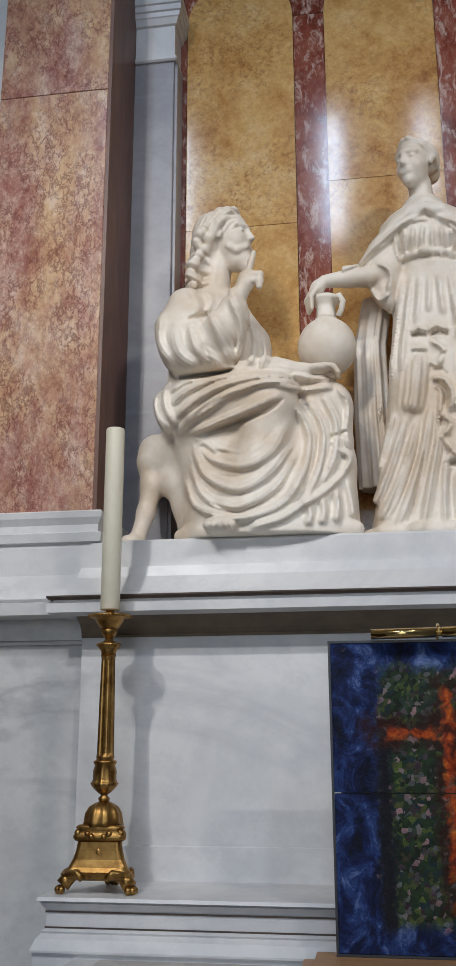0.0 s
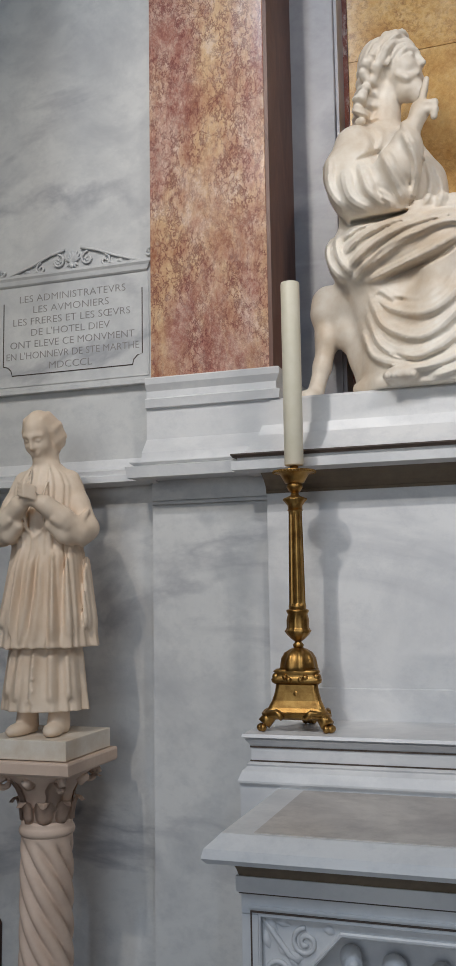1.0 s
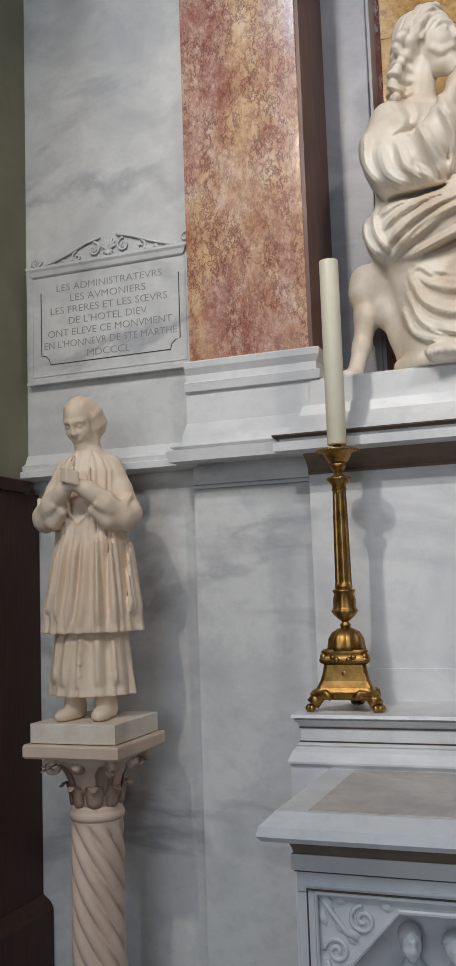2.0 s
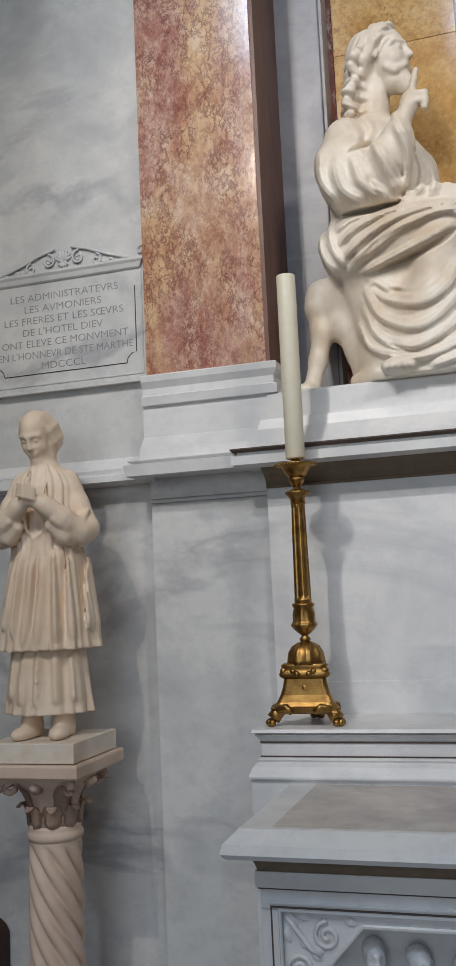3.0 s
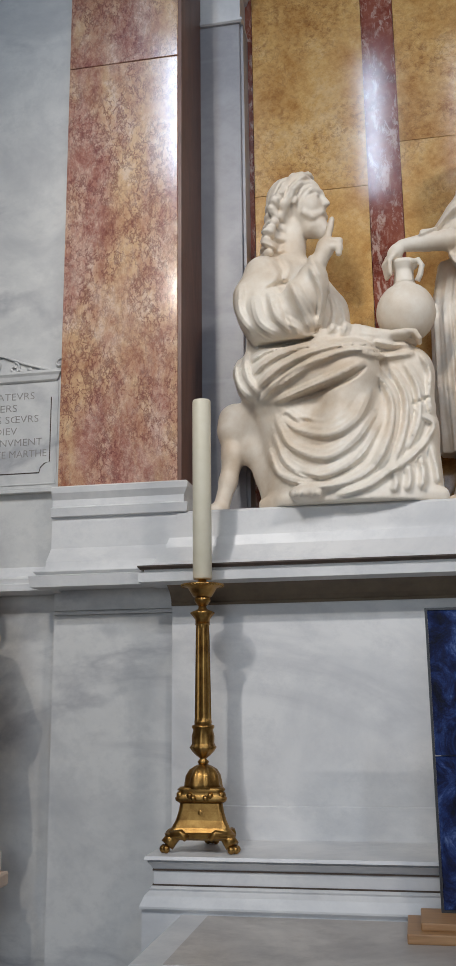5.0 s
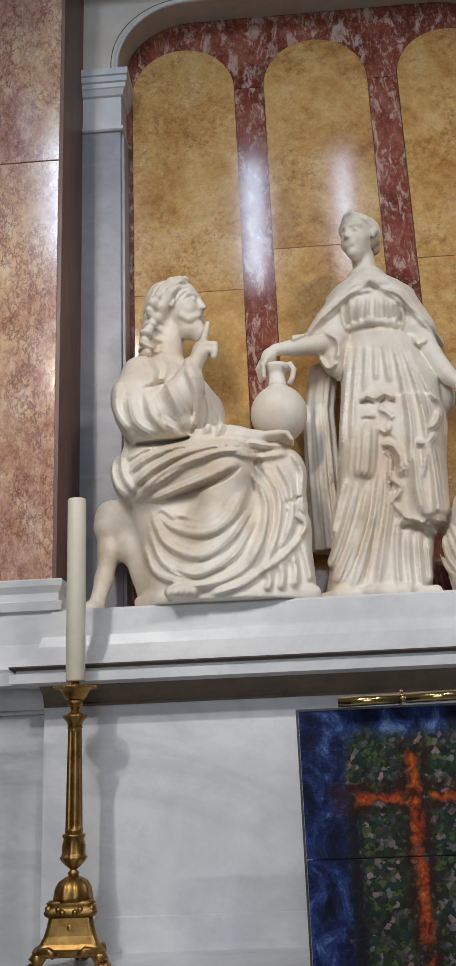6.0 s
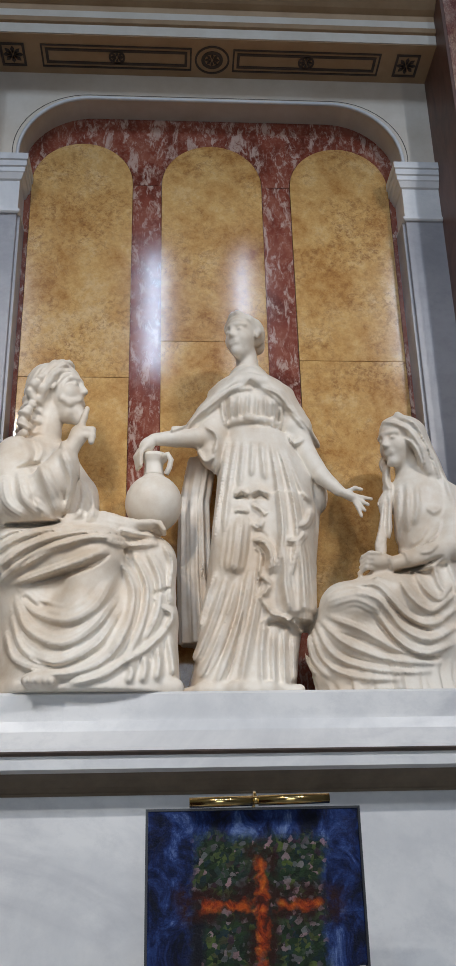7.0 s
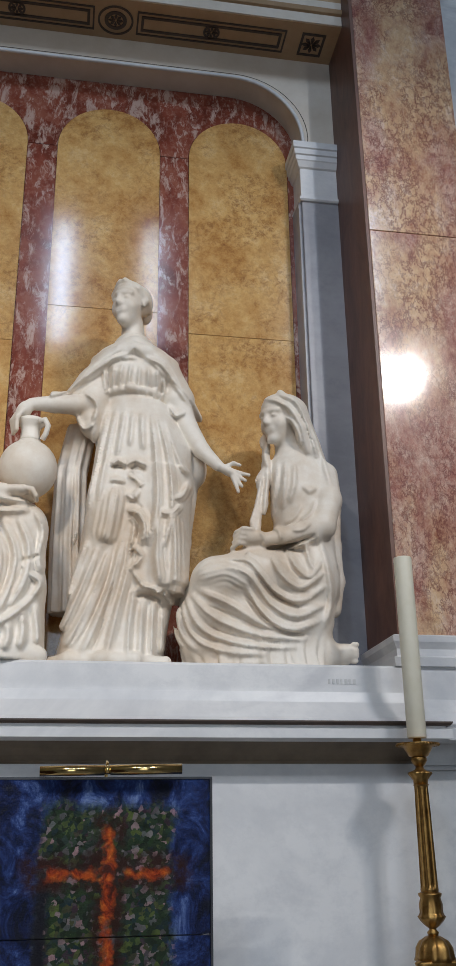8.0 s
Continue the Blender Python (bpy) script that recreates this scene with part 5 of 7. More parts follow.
    # bent leg and lower skirt
    c.folds((0.11, 0.395), -0.34, -0.26,
            (0.034, 0.016, 0, ((0.064, 2.741), (0.044, 2.631), (0.022, 2.551))),
            (0.015, 0.014, 1, ((0.119, 2.647), (0.096, 2.469), (0.066, 2.336), (0.037, 2.207))),
            (0.017, 0.015, 1, ((0.082, 2.58), (0.046, 2.42), (0.004, 2.301), (-0.036, 2.207))),
            (0.017, 0.015, 1, ((0.04, 2.53), (-0.001, 2.396), (-0.049, 2.285), (-0.094, 2.228))),
            (0.016, 0.014, 1, ((0.002, 2.536), (-0.036, 2.424), (-0.081, 2.316), (-0.113, 2.265))),
            (0.014, 0.012, 1, ((-0.031, 2.558), (-0.064, 2.457), (-0.093, 2.362))),
            (0.013, 0.012, 0, ((-0.067, 2.596), (-0.084, 2.497), (-0.105, 2.41))),
            (0.012, 0.013, 0, ((0.121, 2.413), (0.108, 2.307), (0.105, 2.197))),
            (0.012, 0.013, 0, ((0.147, 2.377), (0.142, 2.283), (0.142, 2.199))),
            (0.012, 0.013, 0, ((0.179, 2.376), (0.175, 2.282), (0.175, 2.201))),
            (0.012, 0.013, 0, ((0.206, 2.348), (0.204, 2.273), (0.204, 2.203))),
            (0.008, -0.012, 0, ((0.059, 2.431), (0.031, 2.318), (0.001, 2.216))),
            (0.008, -0.012, 0, ((0.015, 2.434), (-0.029, 2.314), (-0.064, 2.237))),
            (0.009, -0.016, 0, ((0.122, 2.386), (0.16, 2.388), (0.199, 2.367))))
    # bodice and cape
    c.folds((0.11, 0.395), -0.34, -0.22,
            (0.009, 0.009, 0, ((0.004, 3.159), (0.003, 3.108), (0.014, 3.057))),
            (0.008, 0.009, 0, ((0.034, 3.171), (0.03, 3.111), (0.034, 3.061))),
            (0.008, 0.009, 0, ((0.063, 3.174), (0.056, 3.114), (0.057, 3.064))),
            (0.008, 0.009, 0, ((0.092, 3.177), (0.085, 3.117), (0.081, 3.067))),
            (0.008, 0.009, 0, ((0.121, 3.175), (0.118, 3.115), (0.112, 3.065))),
            (0.008, 0.009, 0, ((0.149, 3.169), (0.148, 3.109), (0.142, 3.059))),
            (0.008, 0.009, 0, ((0.177, 3.162), (0.18, 3.102), (0.166, 3.053))),
            (0.008, 0.008, 0, ((0.199, 3.147), (0.202, 3.092), (0.186, 3.048))),
            (0.013, 0.01, 1, ((-0.119, 3.06), (-0.041, 3.133), (0.041, 3.189), (0.117, 3.199))),
            (0.012, 0.008, 1, ((-0.087, 3.113), (-0.013, 3.178), (0.056, 3.226))),
            (0.012, 0.009, 1, ((0.129, 3.198), (0.193, 3.176), (0.24, 3.104), (0.286, 3.038))),
            (0.011, 0.007, 0, ((0.168, 3.219), (0.222, 3.174), (0.263, 3.093))),
            (0.01, 0.012, 1, ((-0.058, 3.057), (-0.019, 3.019), (-0.032, 2.948))),
            (0.01, 0.01, 1, ((-0.091, 2.978), (-0.058, 2.928), (-0.02, 2.956))),
            (0.01, 0.01, 1, ((0.217, 3.032), (0.241, 2.995), (0.275, 3.011))))
    # belt with its knot
    for i in range(14):
        a, b = math.pi + math.pi * i / 14, math.pi + math.pi * (i + 1) / 14
        c.rod((0.108 + 0.100 * math.cos(a), -0.225 + 0.094 * math.sin(a), 3.092), (0.108 + 0.100 * math.cos(b), -0.225 + 0.094 * math.sin(b), 3.092), 0.011, 0.011, 0.004)
    c.ball((0.095, -0.324, 3.095), (0.020, 0.013, 0.015), 0.004)
    # hem on the plinth
    c.limb([(-0.12 + 0.048 * i, -0.325 - 0.05 * math.sin(math.pi * i / 7) + 0.008 * (-1) ** i, 2.188, 0.014 + 0.005 * (i % 2)) for i in range(8)], 0.015)
    # head turned to her right, hair drawn back
    at, rot = c.head((0.090, -0.258, 3.440), 0.188, (-0.62, -0.78, -0.04))
    c.ball(at(0, -0.15, 0.16), (0.061, 0.066, 0.062), 0.004, rot)
    c.ball(at(0, -0.42, 0.02), (0.032, 0.032, 0.036), 0.012, rot)
    for a in (-1, 1):
        c.limb([(*at(a * 0.05, 0.26, 0.40), 0.013), (*at(a * 0.25, 0.14, 0.24), 0.014), (*at(a * 0.30, -0.05, 0.06), 0.014), (*at(a * 0.20, -0.30, 0.0), 0.012)], 0.006)
    c.drape(0.02, 0.19, 3.47, 3.56, lambda x, z: np.sqrt((x - 0.06) ** 2 + (z - 3.44) ** 2) / 0.018, 0.0025, 0.01, 1.0)
    return statue(c, "standing_statue", MAT_STATUE, "cream marble standing figure in a belted robe and cape", (0.08, -0.24, PT), PT)


def kneeling_figure():
    c = Clay((0.18, -0.50, PT - 0.02), (0.92, -0.06, 3.20), 0.004)
    c.rod((0.618, -0.265, 2.985), (0.645, -0.245, 2.89), 0.036, 0.046, 0.015)
    c.robe([(2.925, 0.655, -0.245, 0.05, 0.05), (2.89, 0.665, -0.245, 0.088, 0.066), (2.85, 0.672, -0.245, 0.106, 0.08), (2.76, 0.685, -0.245, 0.108, 0.095), (2.65, 0.68, -0.245, 0.098, 0.092), (2.52, 0.675, -0.25, 0.105, 0.10)], 0.02)
    c.ball((0.622, -0.285, 2.775), (0.042, 0.040, 0.05), 0.04)
    # arm and folded hands
    c.limb([(0.752, -0.27, 2.835, 0.046), (0.748, -0.31, 2.73, 0.046), (0.718, -0.335, 2.635, 0.044), (0.62, -0.37, 2.588, 0.037), (0.525, -0.392, 2.562, 0.024)], 0.012)
    c.ball((0.478, -0.398, 2.566), (0.036, 0.026, 0.025), 0.008)
    c.ball((0.448, -0.385, 2.573), (0.032, 0.026, 0.025), 0.008)
    for i in range(4):
        c.limb([(0.474, -0.418 + 0.003 * i * i, 2.586 - 0.012 * i, 0.0075), (0.444 - 0.004 * i, -0.418 + 0.004 * i, 2.588 - 0.014 * i, 0.0075), (0.422 - 0.003 * i, -0.402 + 0.005 * i, 2.580 - 0.015 * i, 0.006)], 0.004)
    c.limb([(0.62, -0.25, 2.60, 0.045), (0.50, -0.34, 2.555, 0.026)], 0.02)
    # lap, knees and tucked legs
    c.ball((0.68, -0.26, 2.46), (0.105, 0.125, 0.12), 0.03)
    c.limb([(0.66, -0.30, 2.45, 0.09), (0.50, -0.34, 2.46, 0.085), (0.375, -0.350, 2.435, 0.076)], 0.03)
    c.limb([(0.66, -0.21, 2.44, 0.09), (0.35, -0.24, 2.40, 0.08)], 0.03)
    c.limb([(0.37, -0.34, 2.43, 0.076), (0.330, -0.325, 2.32, 0.066), (0.325, -0.32, 2.24, 0.055)], 0.03)
    c.limb([(0.34, -0.30, 2.25, 0.065), (0.55, -0.31, 2.25, 0.072), (0.70, -0.29, 2.23, 0.052), (0.77, -0.27, 2.222, 0.034)], 0.03)
    c.ball((0.53, -0.30, 2.33), (0.22, 0.11, 0.11), 0.04)
    c.robe([(2.28, 0.50, -0.28, 0.22, 0.11), (2.22, 0.50, -0.285, 0.222, 0.12), (2.172, 0.505, -0.285, 0.225, 0.125)], 0.02, 12, 0.008, 3)
    c.limb([(0.80, -0.21, 2.74, 0.020), (0.785, -0.225, 2.60, 0.025), (0.785, -0.23, 2.48, 0.028), (0.765, -0.25, 2.38, 0.026)], 0.015)
    # mantle swags round the hip
    for f in (0.2, 0.8):
        c.limb([(0.780 - 0.012 * f, -0.25, 2.54 - 0.11 * f, 0.014), (0.735 - 0.01 * f, -0.325, 2.43 - 0.10 * f, 0.019), (0.65, -0.365 - 0.01 * f, 2.425 - 0.085 * f, 0.020), (0.56, -0.405, 2.475 - 0.06 * f, 0.016), (0.46, -0.42, 2.515 - 0.045 * f, 0.008)], 0.008)
    # foot
    c.limb([(0.70, -0.27, 2.235, 0.042), (0.77, -0.28, 2.232, 0.030)], 0.015)
    c.ball((0.79, -0.285, 2.235), (0.040, 0.034, 0.030), 0.010)
    for i in range(4):
        c.ball((0.812, -0.309 + 0.006 * i, 2.258 - 0.016 * i), (0.014, 0.011, 0.009), 0.006)
    # head, bowed, under its veil
    at, rot = c.head((0.606, -0.272, 3.030), 0.188, (-0.78, -0.58, -0.16))
    c.ball(at(0, -0.18, 0.14), (0.067, 0.070, 0.073), 0.004, rot)
    c.limb([(0.655, -0.245, 3.07, 0.058), (0.700, -0.228, 2.96, 0.046), (0.757, -0.215, 2.85, 0.036), (0.80, -0.21, 2.74, 0.020)], 0.015)
    c.limb([(0.600, -0.315, 3.115, 0.010), (0.632, -0.335, 3.06, 0.013), (0.660, -0.325, 2.98, 0.016), (0.690, -0.305, 2.91, 0.016), (0.73, -0.285, 2.87, 0.012)], 0.008)
    c.limb([(0.575, -0.205, 3.09, 0.010), (0.570, -0.215, 2.98, 0.012), (0.557, -0.255, 2.87, 0.013), (0.535, -0.285, 2.72, 0.015), (0.48, -0.32, 2.55, 0.018), (0.38, -0.33, 2.47, 0.020)], 0.01)
    # dress front
    c.folds((0.245, 0.31), -0.36, -0.2,
            (0.012, 0.008, 0, ((0.54, 2.843), (0.526, 2.74), (0.516, 2.636))),
            (0.012, 0.008, 0, ((0.572, 2.844), (0.558, 2.741), (0.544, 2.637))),
            (0.012, 0.008, 0, ((0.601, 2.85), (0.592, 2.764), (0.582, 2.679))),
            (0.011, 0.007, 0, ((0.63, 2.842), (0.624, 2.765), (0.604, 2.701))),
            (0.013, 0.012, 1, ((0.506, 2.825), (0.472, 2.718), (0.424, 2.61))),
            (0.01, 0.008, 0, ((0.522, 2.826), (0.495, 2.698), (0.468, 2.615))),
            (0.01, -0.014, 0, ((0.529, 2.804), (0.515, 2.698), (0.519, 2.616))))
    # sleeve wrinkles
    c.folds((0.245, 0.31), -0.36, -0.2,
            (0.01, 0.006, 1, ((0.587, 2.63), (0.625, 2.656), (0.652, 2.698))),
            (0.01, 0.006, 1, ((0.547, 2.617), (0.57, 2.601), (0.575, 2.569))),
            (0.01, 0.007, 1, ((0.64, 2.639), (0.674, 2.665), (0.698, 2.72))),
            (0.01, 0.006, 1, ((0.61, 2.606), (0.646, 2.611), (0.676, 2.636))),
            (0.009, 0.005, 1, ((0.506, 2.603), (0.521, 2.579), (0.519, 2.551))),
            (0.01, 0.006, 0, ((0.653, 2.765), (0.676, 2.745), (0.702, 2.763))),
            (0.011, -0.018, 0, ((0.523, 2.543), (0.603, 2.561), (0.685, 2.595))))
    # mantle over the lap
    c.folds((0.245, 0.31), -0.36, -0.2,
            (0.0135, 0.010, 1, ((0.404, 2.505), (0.477, 2.499), (0.546, 2.414), (0.629, 2.38), (0.719, 2.432))),
            (0.013, 0.011, 1, ((0.388, 2.489), (0.472, 2.459), (0.536, 2.371), (0.618, 2.334), (0.71, 2.37))),
            (0.013, 0.011, 1, ((0.458, 2.428), (0.522, 2.333), (0.604, 2.293), (0.686, 2.316))),
            (0.015, 0.012, 1, ((0.541, 2.524), (0.576, 2.461), (0.636, 2.423), (0.711, 2.475))),
            (0.014, 0.011, 1, ((0.593, 2.537), (0.625, 2.482), (0.666, 2.459), (0.71, 2.519))),
            (0.012, 0.01, 0, ((0.655, 2.574), (0.666, 2.506), (0.691, 2.467))),
            (0.01, -0.014, 0, ((0.495, 2.464), (0.557, 2.391), (0.635, 2.357))),
            (0.01, -0.014, 0, ((0.457, 2.397), (0.522, 2.318), (0.592, 2.281), (0.649, 2.278))),
            (0.013, 0.01, 0, ((0.697, 2.6), (0.723, 2.48), (0.727, 2.382), (0.705, 2.305))))
    # skirt drawn to the foot
    c.folds((0.245, 0.31), -0.36, -0.2,
            (0.030, 0.010, 0, ((0.306, 2.449), (0.403, 2.47), (0.478, 2.426))),
            (0.014, 0.009, 1, ((0.313, 2.406), (0.41, 2.366), (0.506, 2.31), (0.603, 2.285))),
            (0.014, 0.010, 1, ((0.286, 2.394), (0.37, 2.32), (0.489, 2.276), (0.64, 2.259))),
            (0.0135, 0.010, 1, ((0.267, 2.383), (0.328, 2.286), (0.442, 2.246), (0.619, 2.237))),
            (0.012, 0.010, 1, ((0.253, 2.371), (0.294, 2.267), (0.382, 2.224), (0.523, 2.216))),
            (0.014, 0.012, 1, ((0.24, 2.356), (0.257, 2.27), (0.307, 2.216))),
            (0.011, 0.01, 0, ((0.228, 2.337), (0.231, 2.274), (0.263, 2.223))),
            (0.008, -0.01, 0, ((0.296, 2.357), (0.358, 2.29), (0.469, 2.258), (0.6, 2.244))),
            (0.008, -0.01, 0, ((0.334, 2.361), (0.423, 2.328), (0.527, 2.281))))
    # veil
    c.folds((0.245, 0.31), -0.36, -0.1,
            (0.013, 0.01, 1, ((0.532, 3.074), (0.602, 3.05), (0.651, 2.98), (0.673, 2.874))),
            (0.013, 0.01, 1, ((0.575, 3.095), (0.644, 3.056), (0.684, 2.963), (0.716, 2.841))),
            (0.012, 0.009, 0, ((0.629, 3.083), (0.682, 3.003), (0.72, 2.898), (0.747, 2.768))),
            (0.01, 0.01, 1, ((0.603, 3.014), (0.638, 2.97), (0.654, 2.9))),
            (0.01, 0.008, 0, ((0.517, 2.957), (0.505, 2.886), (0.498, 2.825))),
            (0.01, 0.008, 0, ((0.54, 2.922), (0.529, 2.869), (0.539, 2.826))))
    return statue(c, "kneeling_statue", MAT_STATUE, "cream marble kneeling veiled figure looking upwards", (0.55, -0.29, PT), PT)


PZ = 1.222


def praying_figure():
    """Modelled facing the front at the origin, then set on the pedestal."""
    c = Clay((-0.25, -0.24, PZ - 0.02), (0.25, 0.18, 2.18), 0.004)
    at, rot = c.head((-0.012, -0.035, 2.068), 0.150, (-0.14, -0.86, -0.46))
    c.ball(at(0, -0.12, 0.09), (0.048, 0.056, 0.053), 0.004, rot)
    for s in (-1, 1):
        for i in range(5):
            c.limb([(*at(s * (0.20 - 0.01 * i), 0.10 - 0.09 * i, 0.36), 0.008), (*at(s * 0.31, 0.02 - 0.08 * i, 0.10), 0.011), (*at(s * 0.33, -0.04 - 0.07 * i, -0.14), 0.013), (*at(s * 0.29, -0.10 - 0.06 * i, -0.30), 0.009)], 0.006)
    c.rod((0, -0.01, 2.03), (0, 0.0, 1.94), 0.036, 0.046, 0.02)
    c.robe([(1.985, 0, 0.0, 0.045, 0.045), (1.955, 0, 0.0, 0.085, 0.062), (1.92, 0, 0.0, 0.108, 0.075), (1.84, 0, 0.0, 0.11, 0.085), (1.74, 0, 0.0, 0.108, 0.09), (1.62, 0, 0, 0.130, 0.105), (1.46, 0, 0, 0.160, 0.125)], 0.015, 9, 0.009, 3, 1)
    c.robe([(1.48, 0, 0, 0.11, 0.09), (1.38, 0, 0, 0.122, 0.10), (1.285, 0, 0, 0.134, 0.11)], 0.006, 7, 0.008, 5, 1)
    c.limb([(-0.05, -0.02, 1.30, 0.03), (-0.05, -0.02, 1.24, 0.032)], 0.01)
    c.limb([(0.05, -0.02, 1.30, 0.03), (0.05, -0.02, 1.24, 0.032)], 0.01)
    for s in (-1, 1):
        c.ball((s * 0.052, -0.075, 1.236), (0.030, 0.066, 0.020), 0.010, (0, 0, s * 10))
        c.ball((s * 0.050, -0.03, 1.255), (0.028, 0.04, 0.030), 0.015)
        c.limb([(s * 0.074, 0.0, 1.935, 0.034), (s * 0.106, -0.01, 1.865, 0.034), (s * 0.143, -0.03, 1.795, 0.033), (s * 0.128, -0.06, 1.785, 0.033), (s * 0.085, -0.10, 1.82, 0.033), (s * 0.042, -0.128, 1.858, 0.027)], 0.012)
        c.limb([(s * 0.13, -0.04, 1.775, 0.026), (s * 0.085, -0.09, 1.775, 0.022), (s * 0.05, -0.11, 1.80, 0.016)], 0.016)
        for k in range(3):
            c.limb([(s * (0.150 - 0.012 * k), -0.05 - 0.012 * k, 1.845 - 0.02 * k, 0.006), (s * (0.135 - 0.018 * k), -0.075 - 0.016 * k, 1.812 - 0.008 * k, 0.008), (s * (0.105 - 0.018 * k), -0.11 - 0.012 * k, 1.802 + 0.006 * k, 0.006)], 0.012)
        c.limb([(s * 0.05, -0.125, 1.845, 0.022), (s * 0.015, -0.142, 1.87, 0.02)], 0.01)
    c.ball((-0.006, -0.148, 1.882), (0.022, 0.020, 0.026), 0.01)
    for i in range(4):
        c.limb([(0.020, -0.160, 1.872 + 0.010 * i, 0.0065), (-0.006, -0.176, 1.880 + 0.011 * i, 0.0065), (-0.026, -0.166, 1.884 + 0.011 * i, 0.0055)], 0.003)
    # open front of the surplice, cord and buttons
    # surplice
    c.folds((0, 0.02), -0.11, -0.0,
            (0.02, 0.012, 0, ((-0.072, 1.709), (-0.099, 1.59), (-0.13, 1.498))),
            (0.018, 0.013, 0, ((-0.044, 1.732), (-0.063, 1.605), (-0.082, 1.483))),
            (0.016, 0.012, 0, ((-0.016, 1.713), (-0.023, 1.604), (-0.039, 1.475))),
            (0.016, 0.011, 0, ((0.019, 1.722), (0.016, 1.602), (0.008, 1.474))),
            (0.018, 0.013, 1, ((0.055, 1.74), (0.058, 1.617), (0.057, 1.476))),
            (0.018, 0.013, 1, ((0.094, 1.748), (0.098, 1.633), (0.104, 1.485))),
            (0.018, 0.013, 1, ((0.132, 1.746), (0.138, 1.614), (0.149, 1.497))),
            (0.008, -0.01, 0, ((0.002, 1.722), (-0.004, 1.603), (-0.015, 1.485))),
            (0.008, -0.01, 0, ((0.078, 1.718), (0.08, 1.6), (0.085, 1.489))))
    # cassock
    c.folds((0, 0.02), -0.11, -0.0,
            (0.016, 0.01, 0, ((-0.079, 1.459), (-0.096, 1.385), (-0.106, 1.314))),
            (0.014, 0.01, 0, ((-0.044, 1.458), (-0.057, 1.384), (-0.064, 1.307))),
            (0.016, 0.01, 0, ((-0, 1.457), (-0.006, 1.383), (-0.013, 1.303))),
            (0.016, 0.011, 0, ((0.049, 1.456), (0.051, 1.383), (0.052, 1.307))),
            (0.016, 0.011, 0, ((0.095, 1.455), (0.1, 1.382), (0.105, 1.313))))
    for s in (-1, 1):
        c.crease([(s * 0.028, 1.97), (s * 0.030, 1.75), (s * 0.034, 1.60), (s * 0.04, 1.47)], 0.006, 0.006, 0.004)
    c.crease([(-0.035, 1.80), (-0.012, 1.765), (-0.02, 1.71)], 0.004, 0.004, 0.004)
    c.crease([(0.03, 1.80), (-0.012, 1.765)], 0.004, 0.004, 0.004)
    for i in range(5):
        c.ball((0.0, (c.front(0.0, 1.44 - 0.032 * i) or -0.1), 1.44 - 0.032 * i), (0.006, 0.005, 0.006), 0.003)
    verts_origin = (0, 0, PZ)
    ob = statue(c, "praying_statue", MAT_BUFF, "buff stone figure of a praying man on a pedestal", verts_origin, PZ)
    ob.matrix_basis = pose(-1.552, -0.625, PZ, 0, 0, 9) @ Matrix.Diagonal((0.93, 0.95, 1, 1))
    return ob


seated_figure()
standing_figure()
kneeling_figure()
praying_figure()

# water jar that the standing figure steadies, set on the draped seat edge
jar = thing("water_jar", -0.222, -0.30, 2.70, "cream marble round water jar with narrow neck", "jar")
def at_jar(profile, n=32):
    bm = lathe(profile, n)
    bmesh.ops.translate(bm, verts=bm.verts, vec=(-0.222, -0.30, 0))
    return bm
belly = [(0.03, 2.690)] + [(0.092 * math.cos(a), 2.795 + 0.096 * math.sin(a)) for a in [radians(v) for v in range(-68, 72, 10)]] + [(0.036, 2.888)]
part("belly", at_jar(belly), MAT_STATUE, jar, smooth=True)
part("neck", at_jar([(0.036, 2.886), (0.032, 2.90), (0.030, 2.925), (0.033, 2.94), (0.044, 2.95), (0.046, 2.962), (0.03, 2.964)]), MAT_STATUE, jar, smooth=True)
part("handle", tube([(-0.195, -0.335, 2.948), (-0.176, -0.345, 2.950), (-0.166, -0.345, 2.930), (-0.172, -0.338, 2.905), (-0.182, -0.334, 2.885)], 0.009), MAT_STATUE, jar, smooth=True)

# ---- altar carving ----


def spiral(cx, cz, r0, turns, start, y, hand=1, n=40):
    pts = []
    for i in range(n + 1):
        f = i / n
        a = start + hand * turns * 2 * math.pi * f
        r = r0 * (1 - 0.86 * f)
        pts.append((cx + r * math.cos(a), y, cz + r * math.sin(a)))
    return pts


def leaf(bm, x, y, z, length, width, angle, lift=0.01):
    """A small pointed carved leaf lying in the x-z plane."""
    ca, sa = math.cos(angle), math.sin(angle)
    rows = []
    for i in range(6):
        f = i / 5
        w = width * math.sin(math.pi * (0.12 + 0.88 * f)) ** 0.8 * (1 if i % 2 else 0.8)
        u = length * f
        h = -lift * math.sin(math.pi * f)
        rows.append([bm.verts.new((x + u * ca - v * w * sa, y + (h if v == 0 else h * 0.3), z + u * sa + v * w * ca)) for v in (-0.5, 0, 0.5)])
    for a, b in zip(rows, rows[1:]):
        for j in range(2):
            bm.faces.new((a[j], a[j + 1], b[j + 1], b[j]))


